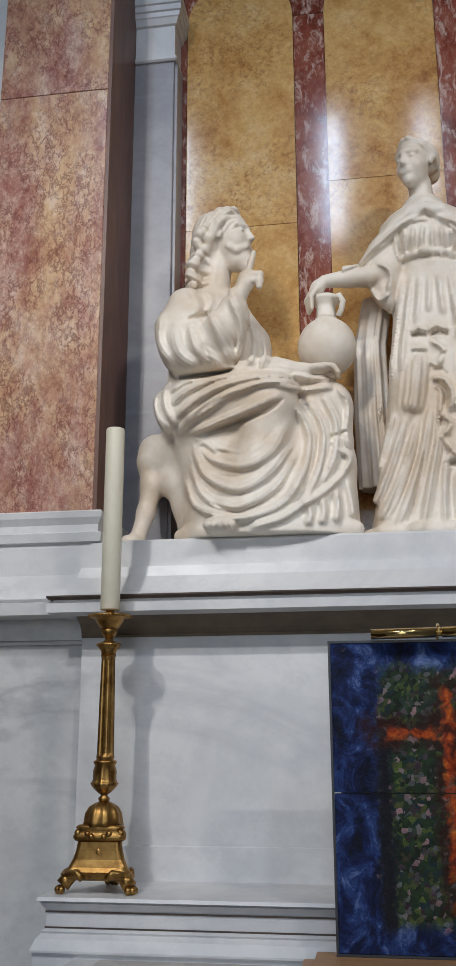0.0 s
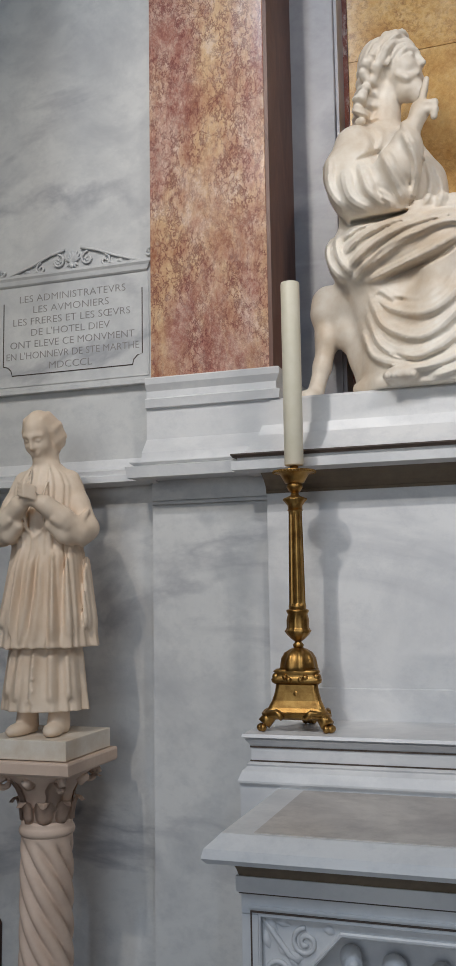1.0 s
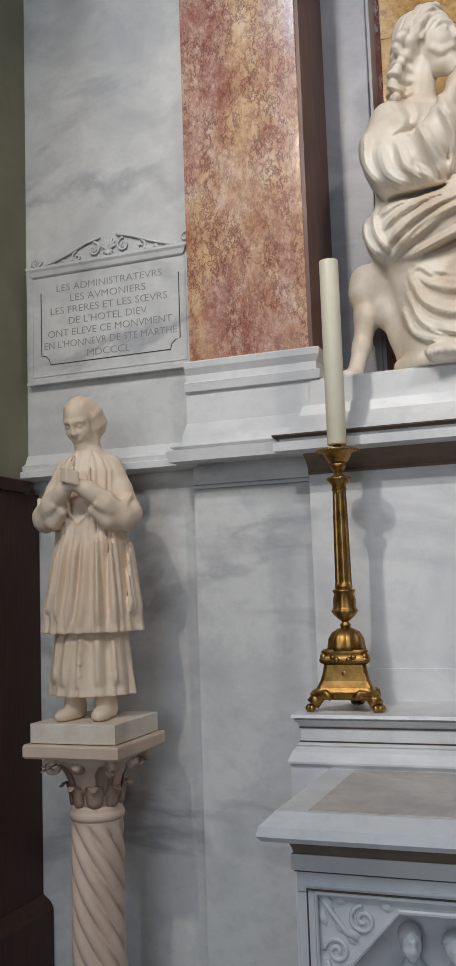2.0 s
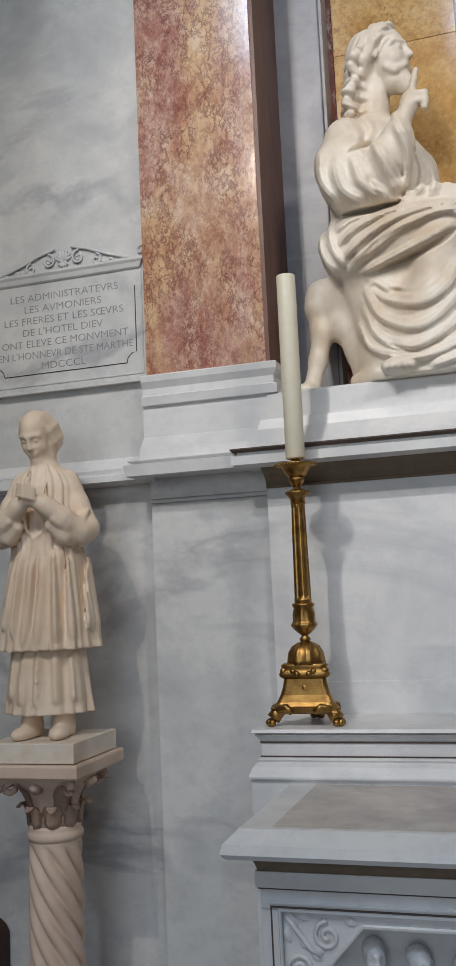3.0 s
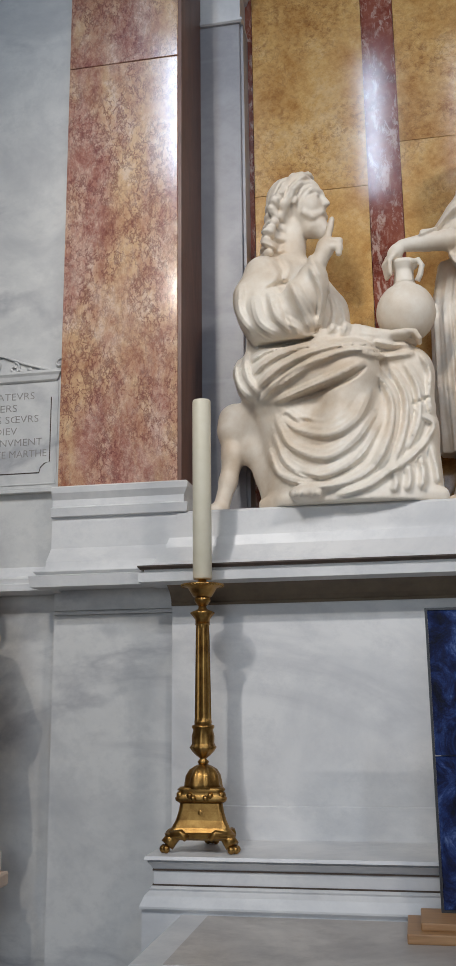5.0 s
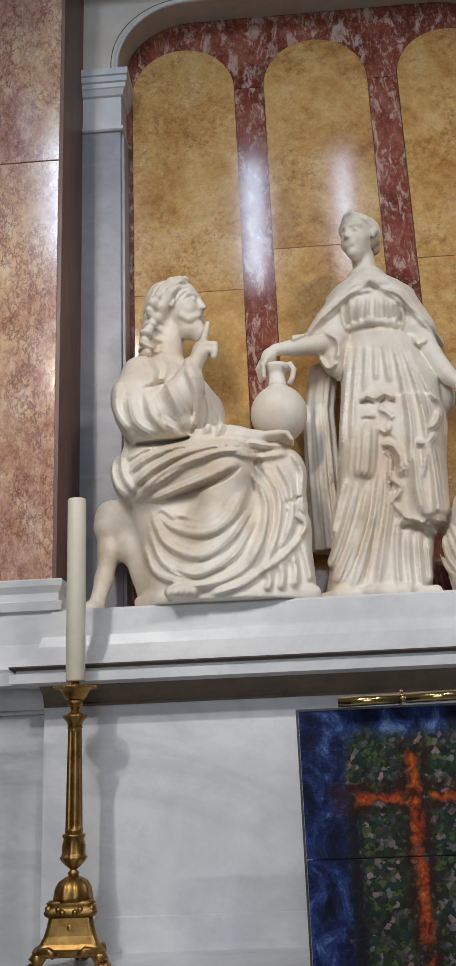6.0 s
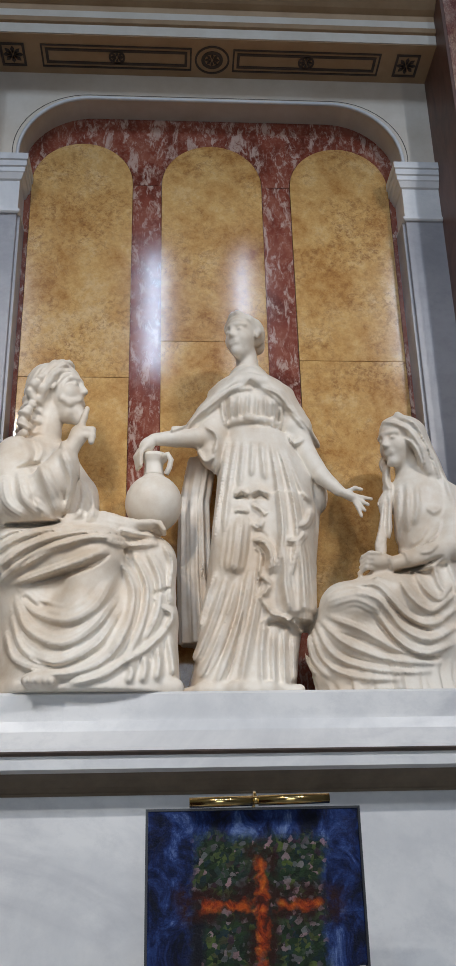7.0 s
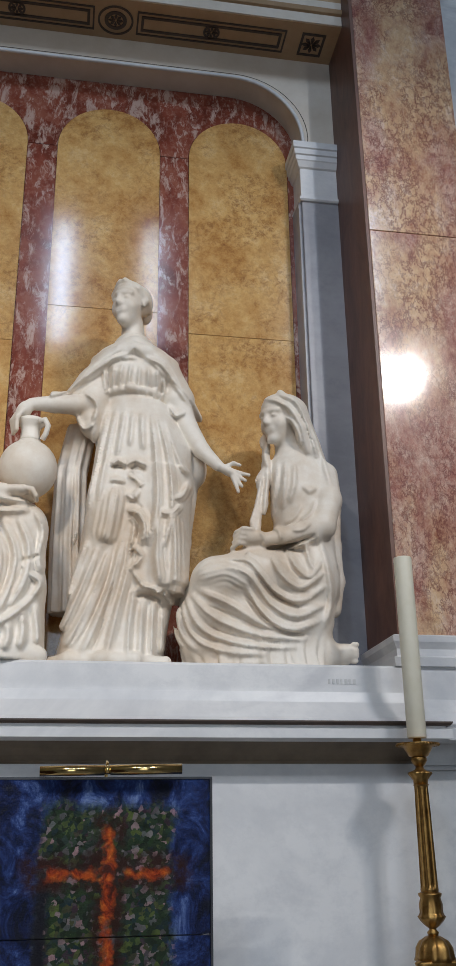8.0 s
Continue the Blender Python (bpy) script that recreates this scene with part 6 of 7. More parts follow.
SY = AF + 0.016
for s in (-1, 1):
    part("scroll", tube(spiral(s * 0.686, 0.889, 0.029, 1.6, math.pi / 2, SY - 0.002, -s), 0.0055), MAT_WHITE, altar, smooth=True)
    part("scroll", tube(spiral(s * 0.744, 0.823, 0.027, 1.6, math.pi, SY - 0.002, s), 0.0055), MAT_WHITE, altar, smooth=True)
    part("stem", tube([(s * 0.778, SY, 0.932), (s * 0.752, SY - 0.004, 0.900), (s * 0.722, SY - 0.004, 0.862), (s * 0.70, SY - 0.002, 0.850)], 0.006), MAT_WHITE, altar, smooth=True)
    part("stem", tube([(s * 0.774, SY, 0.76), (s * 0.758, SY - 0.003, 0.785), (s * 0.765, SY - 0.003, 0.805)], 0.005), MAT_WHITE, altar, smooth=True)
    for x, z, ang, ln in ((0.778, 0.935, -0.75, 0.045), (0.755, 0.932, -0.35, 0.04), (0.778, 0.905, -1.2, 0.04), (0.722, 0.862, -0.9, 0.032), (0.722, 0.862, -0.2, 0.032), (0.722, 0.862, 2.6, 0.03), (0.65, 0.925, -0.5, 0.03), (0.768, 0.79, -1.4, 0.03)):
        bm = bmesh.new()
        leaf(bm, s * x, SY, z, ln, 0.02, math.pi - ang if s > 0 else ang, 0.008)
        part("carved_leaf", bm, MAT_WHITE, altar, smooth=True)
    edge = [(s * 0.770, SY - 0.002, 0.60), (s * 0.770, SY - 0.002, 0.740), (s * 0.611, SY - 0.002, 0.912), (0.0, SY - 0.002, 0.912)]
    part("opening_moulding", tube(edge, 0.006), MAT_WHITE, altar)
    part("panel_bead", tube([(s * 0.781, AF + 0.004, 0.2), (s * 0.781, AF + 0.004, 0.938), (0.0, AF + 0.004, 0.938)], 0.005), MAT_WHITE, altar)
part("groove", box(-0.824, 0.824, AF - 0.004, AF + 0.02, 0.9805, 0.9848), MAT_LINE, altar)


def relief_busts():
    """Small figures in low relief in the recess, in plain masses."""
    c = Clay((-0.68, -1.075, 0.58), (0.68, -0.97, 0.89), 0.0035)
    for i in range(14):
        x = -0.604 + 0.093 * i
        z = 0.832 - 0.008 * (i % 3)
        turn = 0.75 if i % 2 else 0.35
        at, rot = c.head((x, -1.025, z), 0.066, (turn, -0.8, -0.05))
        c.ball(at(0, -0.1, 0.2), (0.024, 0.028, 0.024), 0.003, rot)
        c.drape(x - 0.03, x + 0.03, z, z + 0.03, lambda p, q: (p - q) / 0.009, 0.0012, 0.005, i)
        c.rod((x, -1.01, z - 0.03), (x, -1.01, z - 0.06), 0.014, 0.02, 0.01)
        c.ball((x, -1.0, z - 0.13), (0.05, 0.045, 0.085), 0.02)
        for k in range(3):
            c.crease([(x - 0.02 + 0.02 * k, z - 0.06), (x - 0.015 + 0.018 * k, z - 0.11), (x - 0.03 + 0.025 * k, z - 0.17)], 0.005, 0, 0.006, True)
    verts, quads = c.skin()
    me = bpy.data.meshes.new("relief")
    me.from_pydata(verts.tolist(), [], quads.tolist())
    me.materials.append(MAT_WHITE)
    me.shade_smooth()
    ob = new("relief", me)
    ob.parent = altar
    ob.matrix_parent_inverse = altar.matrix_basis.inverted()
    return ob


relief_busts()

# ---- candlesticks and candles ----


def tri_loft(rings, n=8):
    """A three-sided body with rounded corners, one flat side to the front: rings of (z, radius, roundness)."""
    bm = bmesh.new()
    rows = []
    for z, r, q in rings:
        row = []
        for c in range(3):
            a = radians(90 + 120 * c)
            cx, cy = (r - q) * math.cos(a), (r - q) * math.sin(a)
            for i in range(n):
                b = a + radians(-60 + 120 * i / (n - 1))
                row.append(bm.verts.new((cx + q * math.cos(b), cy + q * math.sin(b), z)))
        rows.append(row)
    m = len(rows[0])
    for a, b in zip(rows, rows[1:]):
        for i in range(m):
            bm.faces.new((a[i], a[(i + 1) % m], b[(i + 1) % m], b[i]))
    bm.faces.new(rows[0][::-1])
    bm.faces.new(rows[-1])
    return bm


def candlestick(x, y, z):
    cs = thing("candlestick", 0, 0, 0, "gilt bronze altar candlestick on three paw feet", "candlestick", "candlesticks on the altar")
    for k in range(3):
        a = radians(90 + 120 * k)
        d = Vector((math.cos(a), math.sin(a), 0))
        paw = bmesh.new()
        tube([d * 0.050 + Vector((0, 0, 0.052)), d * 0.072 + Vector((0, 0, 0.046)), d * 0.088 + Vector((0, 0, 0.030)), d * 0.098 + Vector((0, 0, 0.0185))], 0.018, paw, 10, lambda f: 0.9 + 0.12 * f)
        t = Vector((-d.y, d.x, 0))
        for j in (-1, 0, 1):
            bmesh.ops.create_uvsphere(paw, u_segments=8, v_segments=6, radius=0.010, matrix=Matrix.Translation(d * (0.108 - 0.005 * abs(j)) + t * 0.011 * j + Vector((0, 0, 0.010))))
        for j in (-1, 1):
            tube([d * 0.09 + t * 0.012 * j + Vector((0, 0, 0.045)), d * 0.07 + t * 0.032 * j + Vector((0, 0, 0.050)), d * 0.06 + t * 0.045 * j + Vector((0, 0, 0.036))], 0.009, paw, 6)
        part("paw_foot", paw, MAT_GILT, cs, smooth=True)
    part("base", tri_loft([(0.030, 0.080, 0.016), (0.036, 0.100, 0.018), (0.046, 0.104, 0.018), (0.050, 0.096, 0.016), (0.060, 0.085, 0.015), (0.078, 0.074, 0.014), (0.098, 0.067, 0.013), (0.118, 0.063, 0.012), (0.121, 0.070, 0.012)]), MAT_GILT, cs)
    # framed oval medallion on the front face
    med = bmesh.new()
    frame_pts = [(-0.028, -0.0415, 0.064), (0.028, -0.0415, 0.064), (0.023, -0.0335, 0.112), (-0.023, -0.0335, 0.112), (-0.028, -0.0415, 0.064)]
    tube(frame_pts, 0.0022, med, 6)
    bmesh.ops.create_uvsphere(med, u_segments=12, v_segments=8, radius=1.0, matrix=Matrix.Translation((0, -0.034, 0.092)) @ Matrix.Diagonal((0.012, 0.008, 0.015, 1)))
    bmesh.ops.create_uvsphere(med, u_segments=12, v_segments=8, radius=1.0, matrix=Matrix.Translation((0, -0.036, 0.074)) @ Matrix.Diagonal((0.017, 0.007, 0.010, 1)))
    part("medallion", med, MAT_GILT, cs, "raised oval medallion", True)
    part("cornice", tri_loft([(0.119, 0.064, 0.014), (0.124, 0.074, 0.016), (0.132, 0.076, 0.018), (0.138, 0.068, 0.018), (0.146, 0.064, 0.02), (0.152, 0.07, 0.02), (0.158, 0.062, 0.02)]), MAT_GILT, cs, smooth=True)
    scroll = bmesh.new()
    for k in range(3):
        a = radians(90 + 120 * k)
        for j in range(7):
            b = a + radians(-42 + 14 * j)
            bmesh.ops.create_uvsphere(scroll, u_segments=8, v_segments=6, radius=0.011 if j == 3 else 0.008, matrix=Matrix.Translation((0.056 * math.cos(b) * (1.12 if j == 3 else 0.92), 0.056 * math.sin(b) * (1.12 if j == 3 else 0.92), 0.132 + 0.006 * (j % 2))))
    tagged(part("scroll_band", scroll, MAT_GILT, cs, smooth=True), kind="stuff")
    part("dome", lathe([(0.046, 0.155), (0.044, 0.165), (0.040, 0.185), (0.032, 0.200), (0.020, 0.209), (0.010, 0.213)], 32, flute=lambda a, zz: 1 + 0.12 * abs(math.sin(4 * a)) + 0.05 * math.sin(24 * a + 400 * zz)), MAT_GILT, cs, smooth=True)
    part("knop", lathe([(0.008, 0.210), (0.014, 0.215), (0.015, 0.220), (0.009, 0.226), (0.009, 0.230)], 24), MAT_GILT, cs, smooth=True)
    part("bulb", lathe([(0.009, 0.228), (0.018, 0.236), (0.027, 0.246), (0.033, 0.256), (0.030, 0.259), (0.027, 0.266), (0.0275, 0.285), (0.026, 0.300), (0.030, 0.306), (0.030, 0.311), (0.022, 0.314)], 40,
                       flute=lambda a, zz: 1 + (0.10 * abs(math.sin(5 * a)) if 0.235 < zz < 0.3 else 0)), MAT_GILT, cs, smooth=True)
    n = 48
    part("fluted_shaft", lathe([(0.0225, 0.313), (0.0235, 0.32), (0.0225, 0.33), (0.0215, 0.40), (0.0200, 0.50), (0.0185, 0.565), (0.0185, 0.575), (0.022, 0.578)], n,
                               flute=lambda a, zz: 1 - (0.11 * abs(math.sin(6 * a)) ** 0.7 if 0.325 < zz < 0.57 else 0)), MAT_GILT, cs)
    part("collar", lathe([(0.019, 0.576), (0.020, 0.590), (0.024, 0.598), (0.031, 0.606), (0.030, 0.610), (0.022, 0.613), (0.012, 0.618), (0.010, 0.626)], 40, flute=lambda a, zz: 1 + (0.08 * math.sin(10 * a) if zz > 0.594 and zz < 0.611 else 0)), MAT_GILT, cs, smooth=True)
    part("cup", lathe([(0.010, 0.624), (0.017, 0.632), (0.022, 0.640), (0.021, 0.648), (0.018, 0.650)], 32), MAT_GILT, cs, smooth=True)
    part("drip_pan", lathe([(0.018, 0.648), (0.026, 0.652), (0.033, 0.664), (0.040, 0.676), (0.058, 0.681), (0.059, 0.685), (0.040, 0.684), (0.012, 0.683), (0.011, 0.698), (0.006, 0.700)], 40), MAT_GILT, cs, smooth=True)
    beads = bmesh.new()
    for i in range(40):
        a = 2 * math.pi * i / 40
        bmesh.ops.create_uvsphere(beads, u_segments=6, v_segments=4, radius=0.0032, matrix=Matrix.Translation((0.057 * math.cos(a), 0.057 * math.sin(a), 0.681)))
    tagged(part("beaded_rim", beads, MAT_GILT, cs, smooth=True), kind="stuff")
    cs.matrix_basis = pose(x, y, z)
    return cs


def candle(x, y, z):
    top = 0.512
    ca = thing("candle", 0, 0, 0, "thick ivory wax candle on a gilt candlestick", "candle", "altar candles")
    part("wax", lathe([(0.0245, 0.0), (0.0262, 0.003), (0.0262, top - 0.006), (0.0250, top - 0.001), (0.0225, top), (0.019, top - 0.004), (0.006, top - 0.007)], 32), MAT_WAX, ca, smooth=True)
    part("wick", tube([(0, 0, top - 0.008), (0.001, 0, top - 0.002), (0.002, 0.001, top + 0.003)], 0.0013, n=6), MAT_BLACK, ca, "charred wick")
    ca.matrix_basis = pose(x, y, z)
    return ca


cs1 = candlestick(-0.812, -0.60, GT)
copy_thing(cs1, pose(0.880, -0.60, GT, 0, 0, 0))
ca1 = candle(-0.812, -0.60, GT + 0.699)
copy_thing(ca1, pose(0.880, -0.60, GT + 0.699))

# ---- painting on its stand, with its picture light ----


def axis_value(nt, which):
    tc = nt.nodes.new("ShaderNodeTexCoord")
    sp = nt.nodes.new("ShaderNodeSeparateXYZ")
    nt.links.new(tc.outputs["Object"], sp.inputs[0])
    return sp.outputs[which]


def band(nt, value, wobble, lo, hi, soft):
    """One between lo and hi, with torn edges."""
    add = nt.nodes.new("ShaderNodeMath")
    add.operation = 'ADD'
    nt.links.new(value, add.inputs[0])
    nt.links.new(wobble, add.inputs[1])
    out = []
    for a, b in ((lo - soft, lo + soft), (hi + soft, hi - soft)):
        r = nt.nodes.new("ShaderNodeMapRange")
        r.inputs["From Min"].default_value, r.inputs["From Max"].default_value = a, b
        nt.links.new(add.outputs[0], r.inputs["Value"])
        out.append(r.outputs[0])
    return mix(nt, None, out[0], out[1], 'MULTIPLY', 1.0)


def wob(nt, vec, scale, amount):
    n = noise_tex(nt, vec, scale, 5, 0.7)
    s = nt.nodes.new("ShaderNodeMath")
    s.operation = 'MULTIPLY_ADD'
    s.inputs[1].default_value, s.inputs[2].default_value = amount, -amount / 2
    nt.links.new(n, s.inputs[0])
    return s.outputs[0]


def canvas_paint():
    """Thick oil paint: a fiery cross before a dark garden, in a deep blue surround. Object space: x across, z up from the foot."""
    m, nt, b = material("thick_oil_paint", 0.32)
    v = coords(nt)
    X, Z = axis_value(nt, 0), axis_value(nt, 2)
    blue = ramp(nt, noise_tex(nt, coords(nt, (1, 1, 0.75), (0, 40, 0)), 15, 9, 0.76, 0.6), ((0.40, (0.003, 0.005, 0.018)), (0.48, (0.008, 0.018, 0.085)), (0.56, (0.025, 0.06, 0.22)), (0.64, (0.16, 0.24, 0.48)), (0.72, (0.4, 0.48, 0.62))))
    vor = nt.nodes.new("ShaderNodeTexVoronoi")
    vor.inputs["Scale"].default_value = 90
    warp = mix(nt, None, v, noise_tex(nt, v, 40, 4), 'ADD', 0.03)
    nt.links.new(warp, vor.inputs["Vector"])
    sep = nt.nodes.new("ShaderNodeSeparateColor")
    nt.links.new(vor.outputs["Color"], sep.inputs[0])
    green = ramp(nt, sep.outputs[0], ((0.0, (0.010, 0.018, 0.010)), (0.32, (0.030, 0.065, 0.02)), (0.50, (0.012, 0.035, 0.05)), (0.66, (0.13, 0.18, 0.035)), (0.78, (0.06, 0.02, 0.04)), (0.90, (0.20, 0.22, 0.20)), (0.97, (0.50, 0.30, 0.30))))
    dark = ramp(nt, noise_tex(nt, v, 20, 6, 0.7), ((0.42, (0, 0, 0)), (0.62, (1, 1, 1))))
    garden = mix(nt, scaled(nt, dark, 0.55), green, (0.012, 0.02, 0.012))
    w1, w2, w3 = wob(nt, v, 13, 0.11), wob(nt, v, 24, 0.055), wob(nt, v, 16, 0.09)
    g = mix(nt, None, band(nt, X, w1, -0.140, 0.160, 0.012), band(nt, Z, w3, 0.06, 0.615, 0.015), 'MULTIPLY', 1.0)
    col = mix(nt, g, blue, garden)
    rail = mix(nt, None, band(nt, X, w2, -0.150, -0.118, 0.008), band(nt, Z, w3, 0.05, 0.46, 0.015), 'MULTIPLY', 1.0)
    col = mix(nt, rail, col, (0.010, 0.010, 0.016))
    shade_h = mix(nt, None, band(nt, X, w1, -0.185, 0.205, 0.02), band(nt, Z, w2, 0.435, 0.510, 0.010), 'MULTIPLY', 1.0)
    shade_v = mix(nt, None, band(nt, X, w2, -0.022, 0.052, 0.010), band(nt, Z, w1, 0.085, 0.600, 0.015), 'MULTIPLY', 1.0)
    worn = ramp(nt, noise_tex(nt, v, 22, 6, 0.7), ((0.40, (0.15, 0.15, 0.15)), (0.55, (1, 1, 1))))
    col = mix(nt, mix(nt, None, shade_h, worn, 'MULTIPLY', 1.0), col, (0.035, 0.009, 0.006))
    col = mix(nt, mix(nt, None, shade_v, worn, 'MULTIPLY', 1.0), col, (0.035, 0.010, 0.005))
    flame = ramp(nt, noise_tex(nt, v, 34, 6, 0.7, 0.8), ((0.36, (0.08, 0.012, 0.004)), (0.46, (0.40, 0.045, 0.008)), (0.58, (0.72, 0.14, 0.012)), (0.70, (0.85, 0.33, 0.05))))
    arm = mix(nt, None, band(nt, X, w1, -0.130, 0.150, 0.012), band(nt, Z, w2, 0.458, 0.478, 0.006), 'MULTIPLY', 1.0)
    post = mix(nt, None, band(nt, X, w2, 0.002, 0.026, 0.006), band(nt, Z, w1, 0.10, 0.575, 0.015), 'MULTIPLY', 1.0)
    gap = ramp(nt, noise_tex(nt, v, 11, 3), ((0.42, (0, 0, 0)), (0.50, (1, 1, 1))))
    col = mix(nt, mix(nt, None, arm, gap, 'MULTIPLY', 1.0), col, flame)
    col = mix(nt, mix(nt, None, post, gap, 'MULTIPLY', 1.0), col, flame)
    col = mix(nt, None, col, (0.82, 0.82, 0.86), 'MULTIPLY', 1.0)
    b.inputs["Specular IOR Level"].default_value = 0.3
    nt.links.new(col, b.inputs["Base Color"])
    rough_by(nt, b, noise_tex(nt, v, 30, 4), 0.25, 0.5)
    bump(nt, b, noise_tex(nt, v, 60, 8, 0.78, 0.6), 1.0, 0.006)
    return m


MAT_PAINT = canvas_paint()
QX0, QX1, QZ0, QZ1, QY = -0.224, 0.283, 1.154, 1.833, -0.795
painting = thing("painting", 0.0295, QY, QZ0, "dark blue and orange abstract cross painting in two panels", "painting")
for z0, z1 in ((QZ0 + 0.006, 1.4905), (1.4930, QZ1 - 0.006)):
    bm = box(QX0 + 0.006 - 0.0295, QX1 - 0.006 - 0.0295, QY - 0.002, QY + 0.02, z0 - QZ0, z1 - QZ0, 0.0012)
    bmesh.ops.translate(bm, verts=bm.verts, vec=(0, -QY, 0))
    me = bpy.data.meshes.new("canvas")
    bm.to_mesh(me)
    bm.free()
    me.materials.append(MAT_PAINT)
    ob = new("canvas", me)
    ob.parent = painting
for a in (box(QX0, QX1, QY - 0.004, QY + 0.024, QZ0, QZ0 + 0.0055), box(QX0, QX1, QY - 0.004, QY + 0.024, QZ1 - 0.0055, QZ1), box(QX0, QX0 + 0.0055, QY - 0.004, QY + 0.024, QZ0 + 0.0056, QZ1 - 0.0056), box(QX1 - 0.0055, QX1, QY - 0.004, QY + 0.024, QZ0 + 0.0056, QZ1 - 0.0056)):
    part("frame_strip", a, MAT_BLACK, painting, "thin black edge strip")
part("backboard", box(QX0 + 0.02, QX1 - 0.02, QY + 0.021, QY + 0.027, QZ0 + 0.02, QZ1 - 0.02), MAT_BLACK, painting)

pl = thing("picture_light", 0.04, QY, QZ1, "brass tubular picture light clipped over the painting", "lamp")


part("shade", tube([(-0.122, QY - 0.035, 1.8435), (0.026, QY - 0.035, 1.846)], 0.0118, n=20), MAT_BRASS, pl, smooth=True)
part("shade", tube([(0.039, QY - 0.035, 1.8462), (0.206, QY - 0.035, 1.849)], 0.0118, n=20), MAT_BRASS, pl, smooth=True)
part("joint", tube([(0.026, QY - 0.035, 1.8465), (0.039, QY - 0.035, 1.8468)], 0.0095, n=16), MAT_BRASS, pl, smooth=True)
part("arm", tube([(0.0325, QY - 0.032, 1.852), (0.0325, QY - 0.01, 1.866), (0.0325, QY + 0.02, 1.858), (0.0325, QY + 0.031, 1.83), (0.0325, QY + 0.031, 1.79)], 0.004, n=10), MAT_BRASS, pl, smooth=True)
part("clip", box(0.022, 0.043, QY + 0.027, QY + 0.035, 1.76, 1.81, 0.002), MAT_BRASS, pl)

stand = thing("painting_stand", 0.03, -0.84, MZ, "honey-coloured wooden stand on the altar table", "stand")
part("base_board", box(-0.30, 0.36, -0.93, -0.745, MZ + 0.0015, MZ + 0.022, 0.003), MAT_WOOD, stand)
part("ledge_board", box(-0.27, 0.33, -0.90, -0.75, MZ + 0.022, 1.1535, 0.003), MAT_WOOD, stand)
for x in (-0.12, 0.17):
    part("back_post", box(x, x + 0.03, -0.766, -0.75, 1.1535, 1.60, 0.002), MAT_WOOD, stand)

# ---- inscribed plaque ----
PLY = -0.385
plaque = thing("plaque", -1.607, PLY, 2.275, "grey-white marble plaque with carved inscription and scrolled top", "plaque")
X0, X1, Z0, Z1 = -1.906, -1.312, 2.275, 2.663
part("slab", box(X0, X1, PLY, SIDE + 0.002, Z0, Z1, 0.002), MAT_GREY, plaque)
part("lower_fillet", box(X0 - 0.004, X1, PLY - 0.006, SIDE, Z0 - 0.012, Z0 - 0.001, 0.002), MAT_GREY, plaque)
part("upper_moulding", stack([(Z1 - 0.035, X0 + 0.025, X1 - 0.025, PLY - 0.003), (Z1 - 0.03, X0 + 0.018, X1 - 0.018, PLY - 0.008), (Z1 - 0.016, X0 + 0.012, X1 - 0.012, PLY - 0.011), (Z1 - 0.008, X0 + 0.004, X1 - 0.004, PLY - 0.016), (Z1, X0, X1 - 0.002, PLY - 0.016)], SIDE), MAT_GREY, plaque)
for a, b in (((X0 + 0.018, Z0 + 0.015), (X0 + 0.018, Z1 - 0.04)), ((X1 - 0.018, Z0 + 0.015), (X1 - 0.018, Z1 - 0.04)), ((X0 + 0.018, Z0 + 0.015), (X1 - 0.018, Z0 + 0.015))):
    part("edge_bead", tube([(a[0], PLY, a[1]), (b[0], PLY, b[1])], 0.003, n=6), MAT_GREY, plaque)
# engraved inner border with hollowed corners
bx0, bx1, bz0, bz1, q = -1.855, -1.352, 2.327, 2.575, 0.034
path = [(bx0, bz1), (bx0, bz0 + q)] + [(bx0 + q * math.sin(radians(t)), bz0 + q * math.cos(radians(t))) for t in (0, 30, 60, 90)] + [(bx1 - q, bz0)] + [(bx1 - q * math.cos(radians(t)), bz0 + q * math.sin(radians(t))) for t in (0, 30, 60, 90)] + [(bx1, bz1)]
part("engraved_border", tube([(x, PLY - 0.0004, z) for x, z in path], 0.0017, n=6), MAT_LINE, plaque, "dark engraved border line")
MAT_LETTER = plain("engraved_letter_grey", (0.22, 0.20, 0.19), (0.32, 0.30, 0.28), 0.7)
LINES = [("LES ADMINISTRATEVRS", 0.385, -1.602), ("LES AVMONIERS", 0.275, -1.606), ("LES FRERES ET LES SŒVRS", 0.425, -1.606), ("DE L'HOTEL DIEV", 0.285, -1.608),
         ("ONT ELEVE CE MONVMENT", 0.450, -1.604), ("EN L'HONNEVR DE Sᵗᵉ MARTHE", 0.480, -1.603), ("MDCCCL", 0.155, -1.606)]
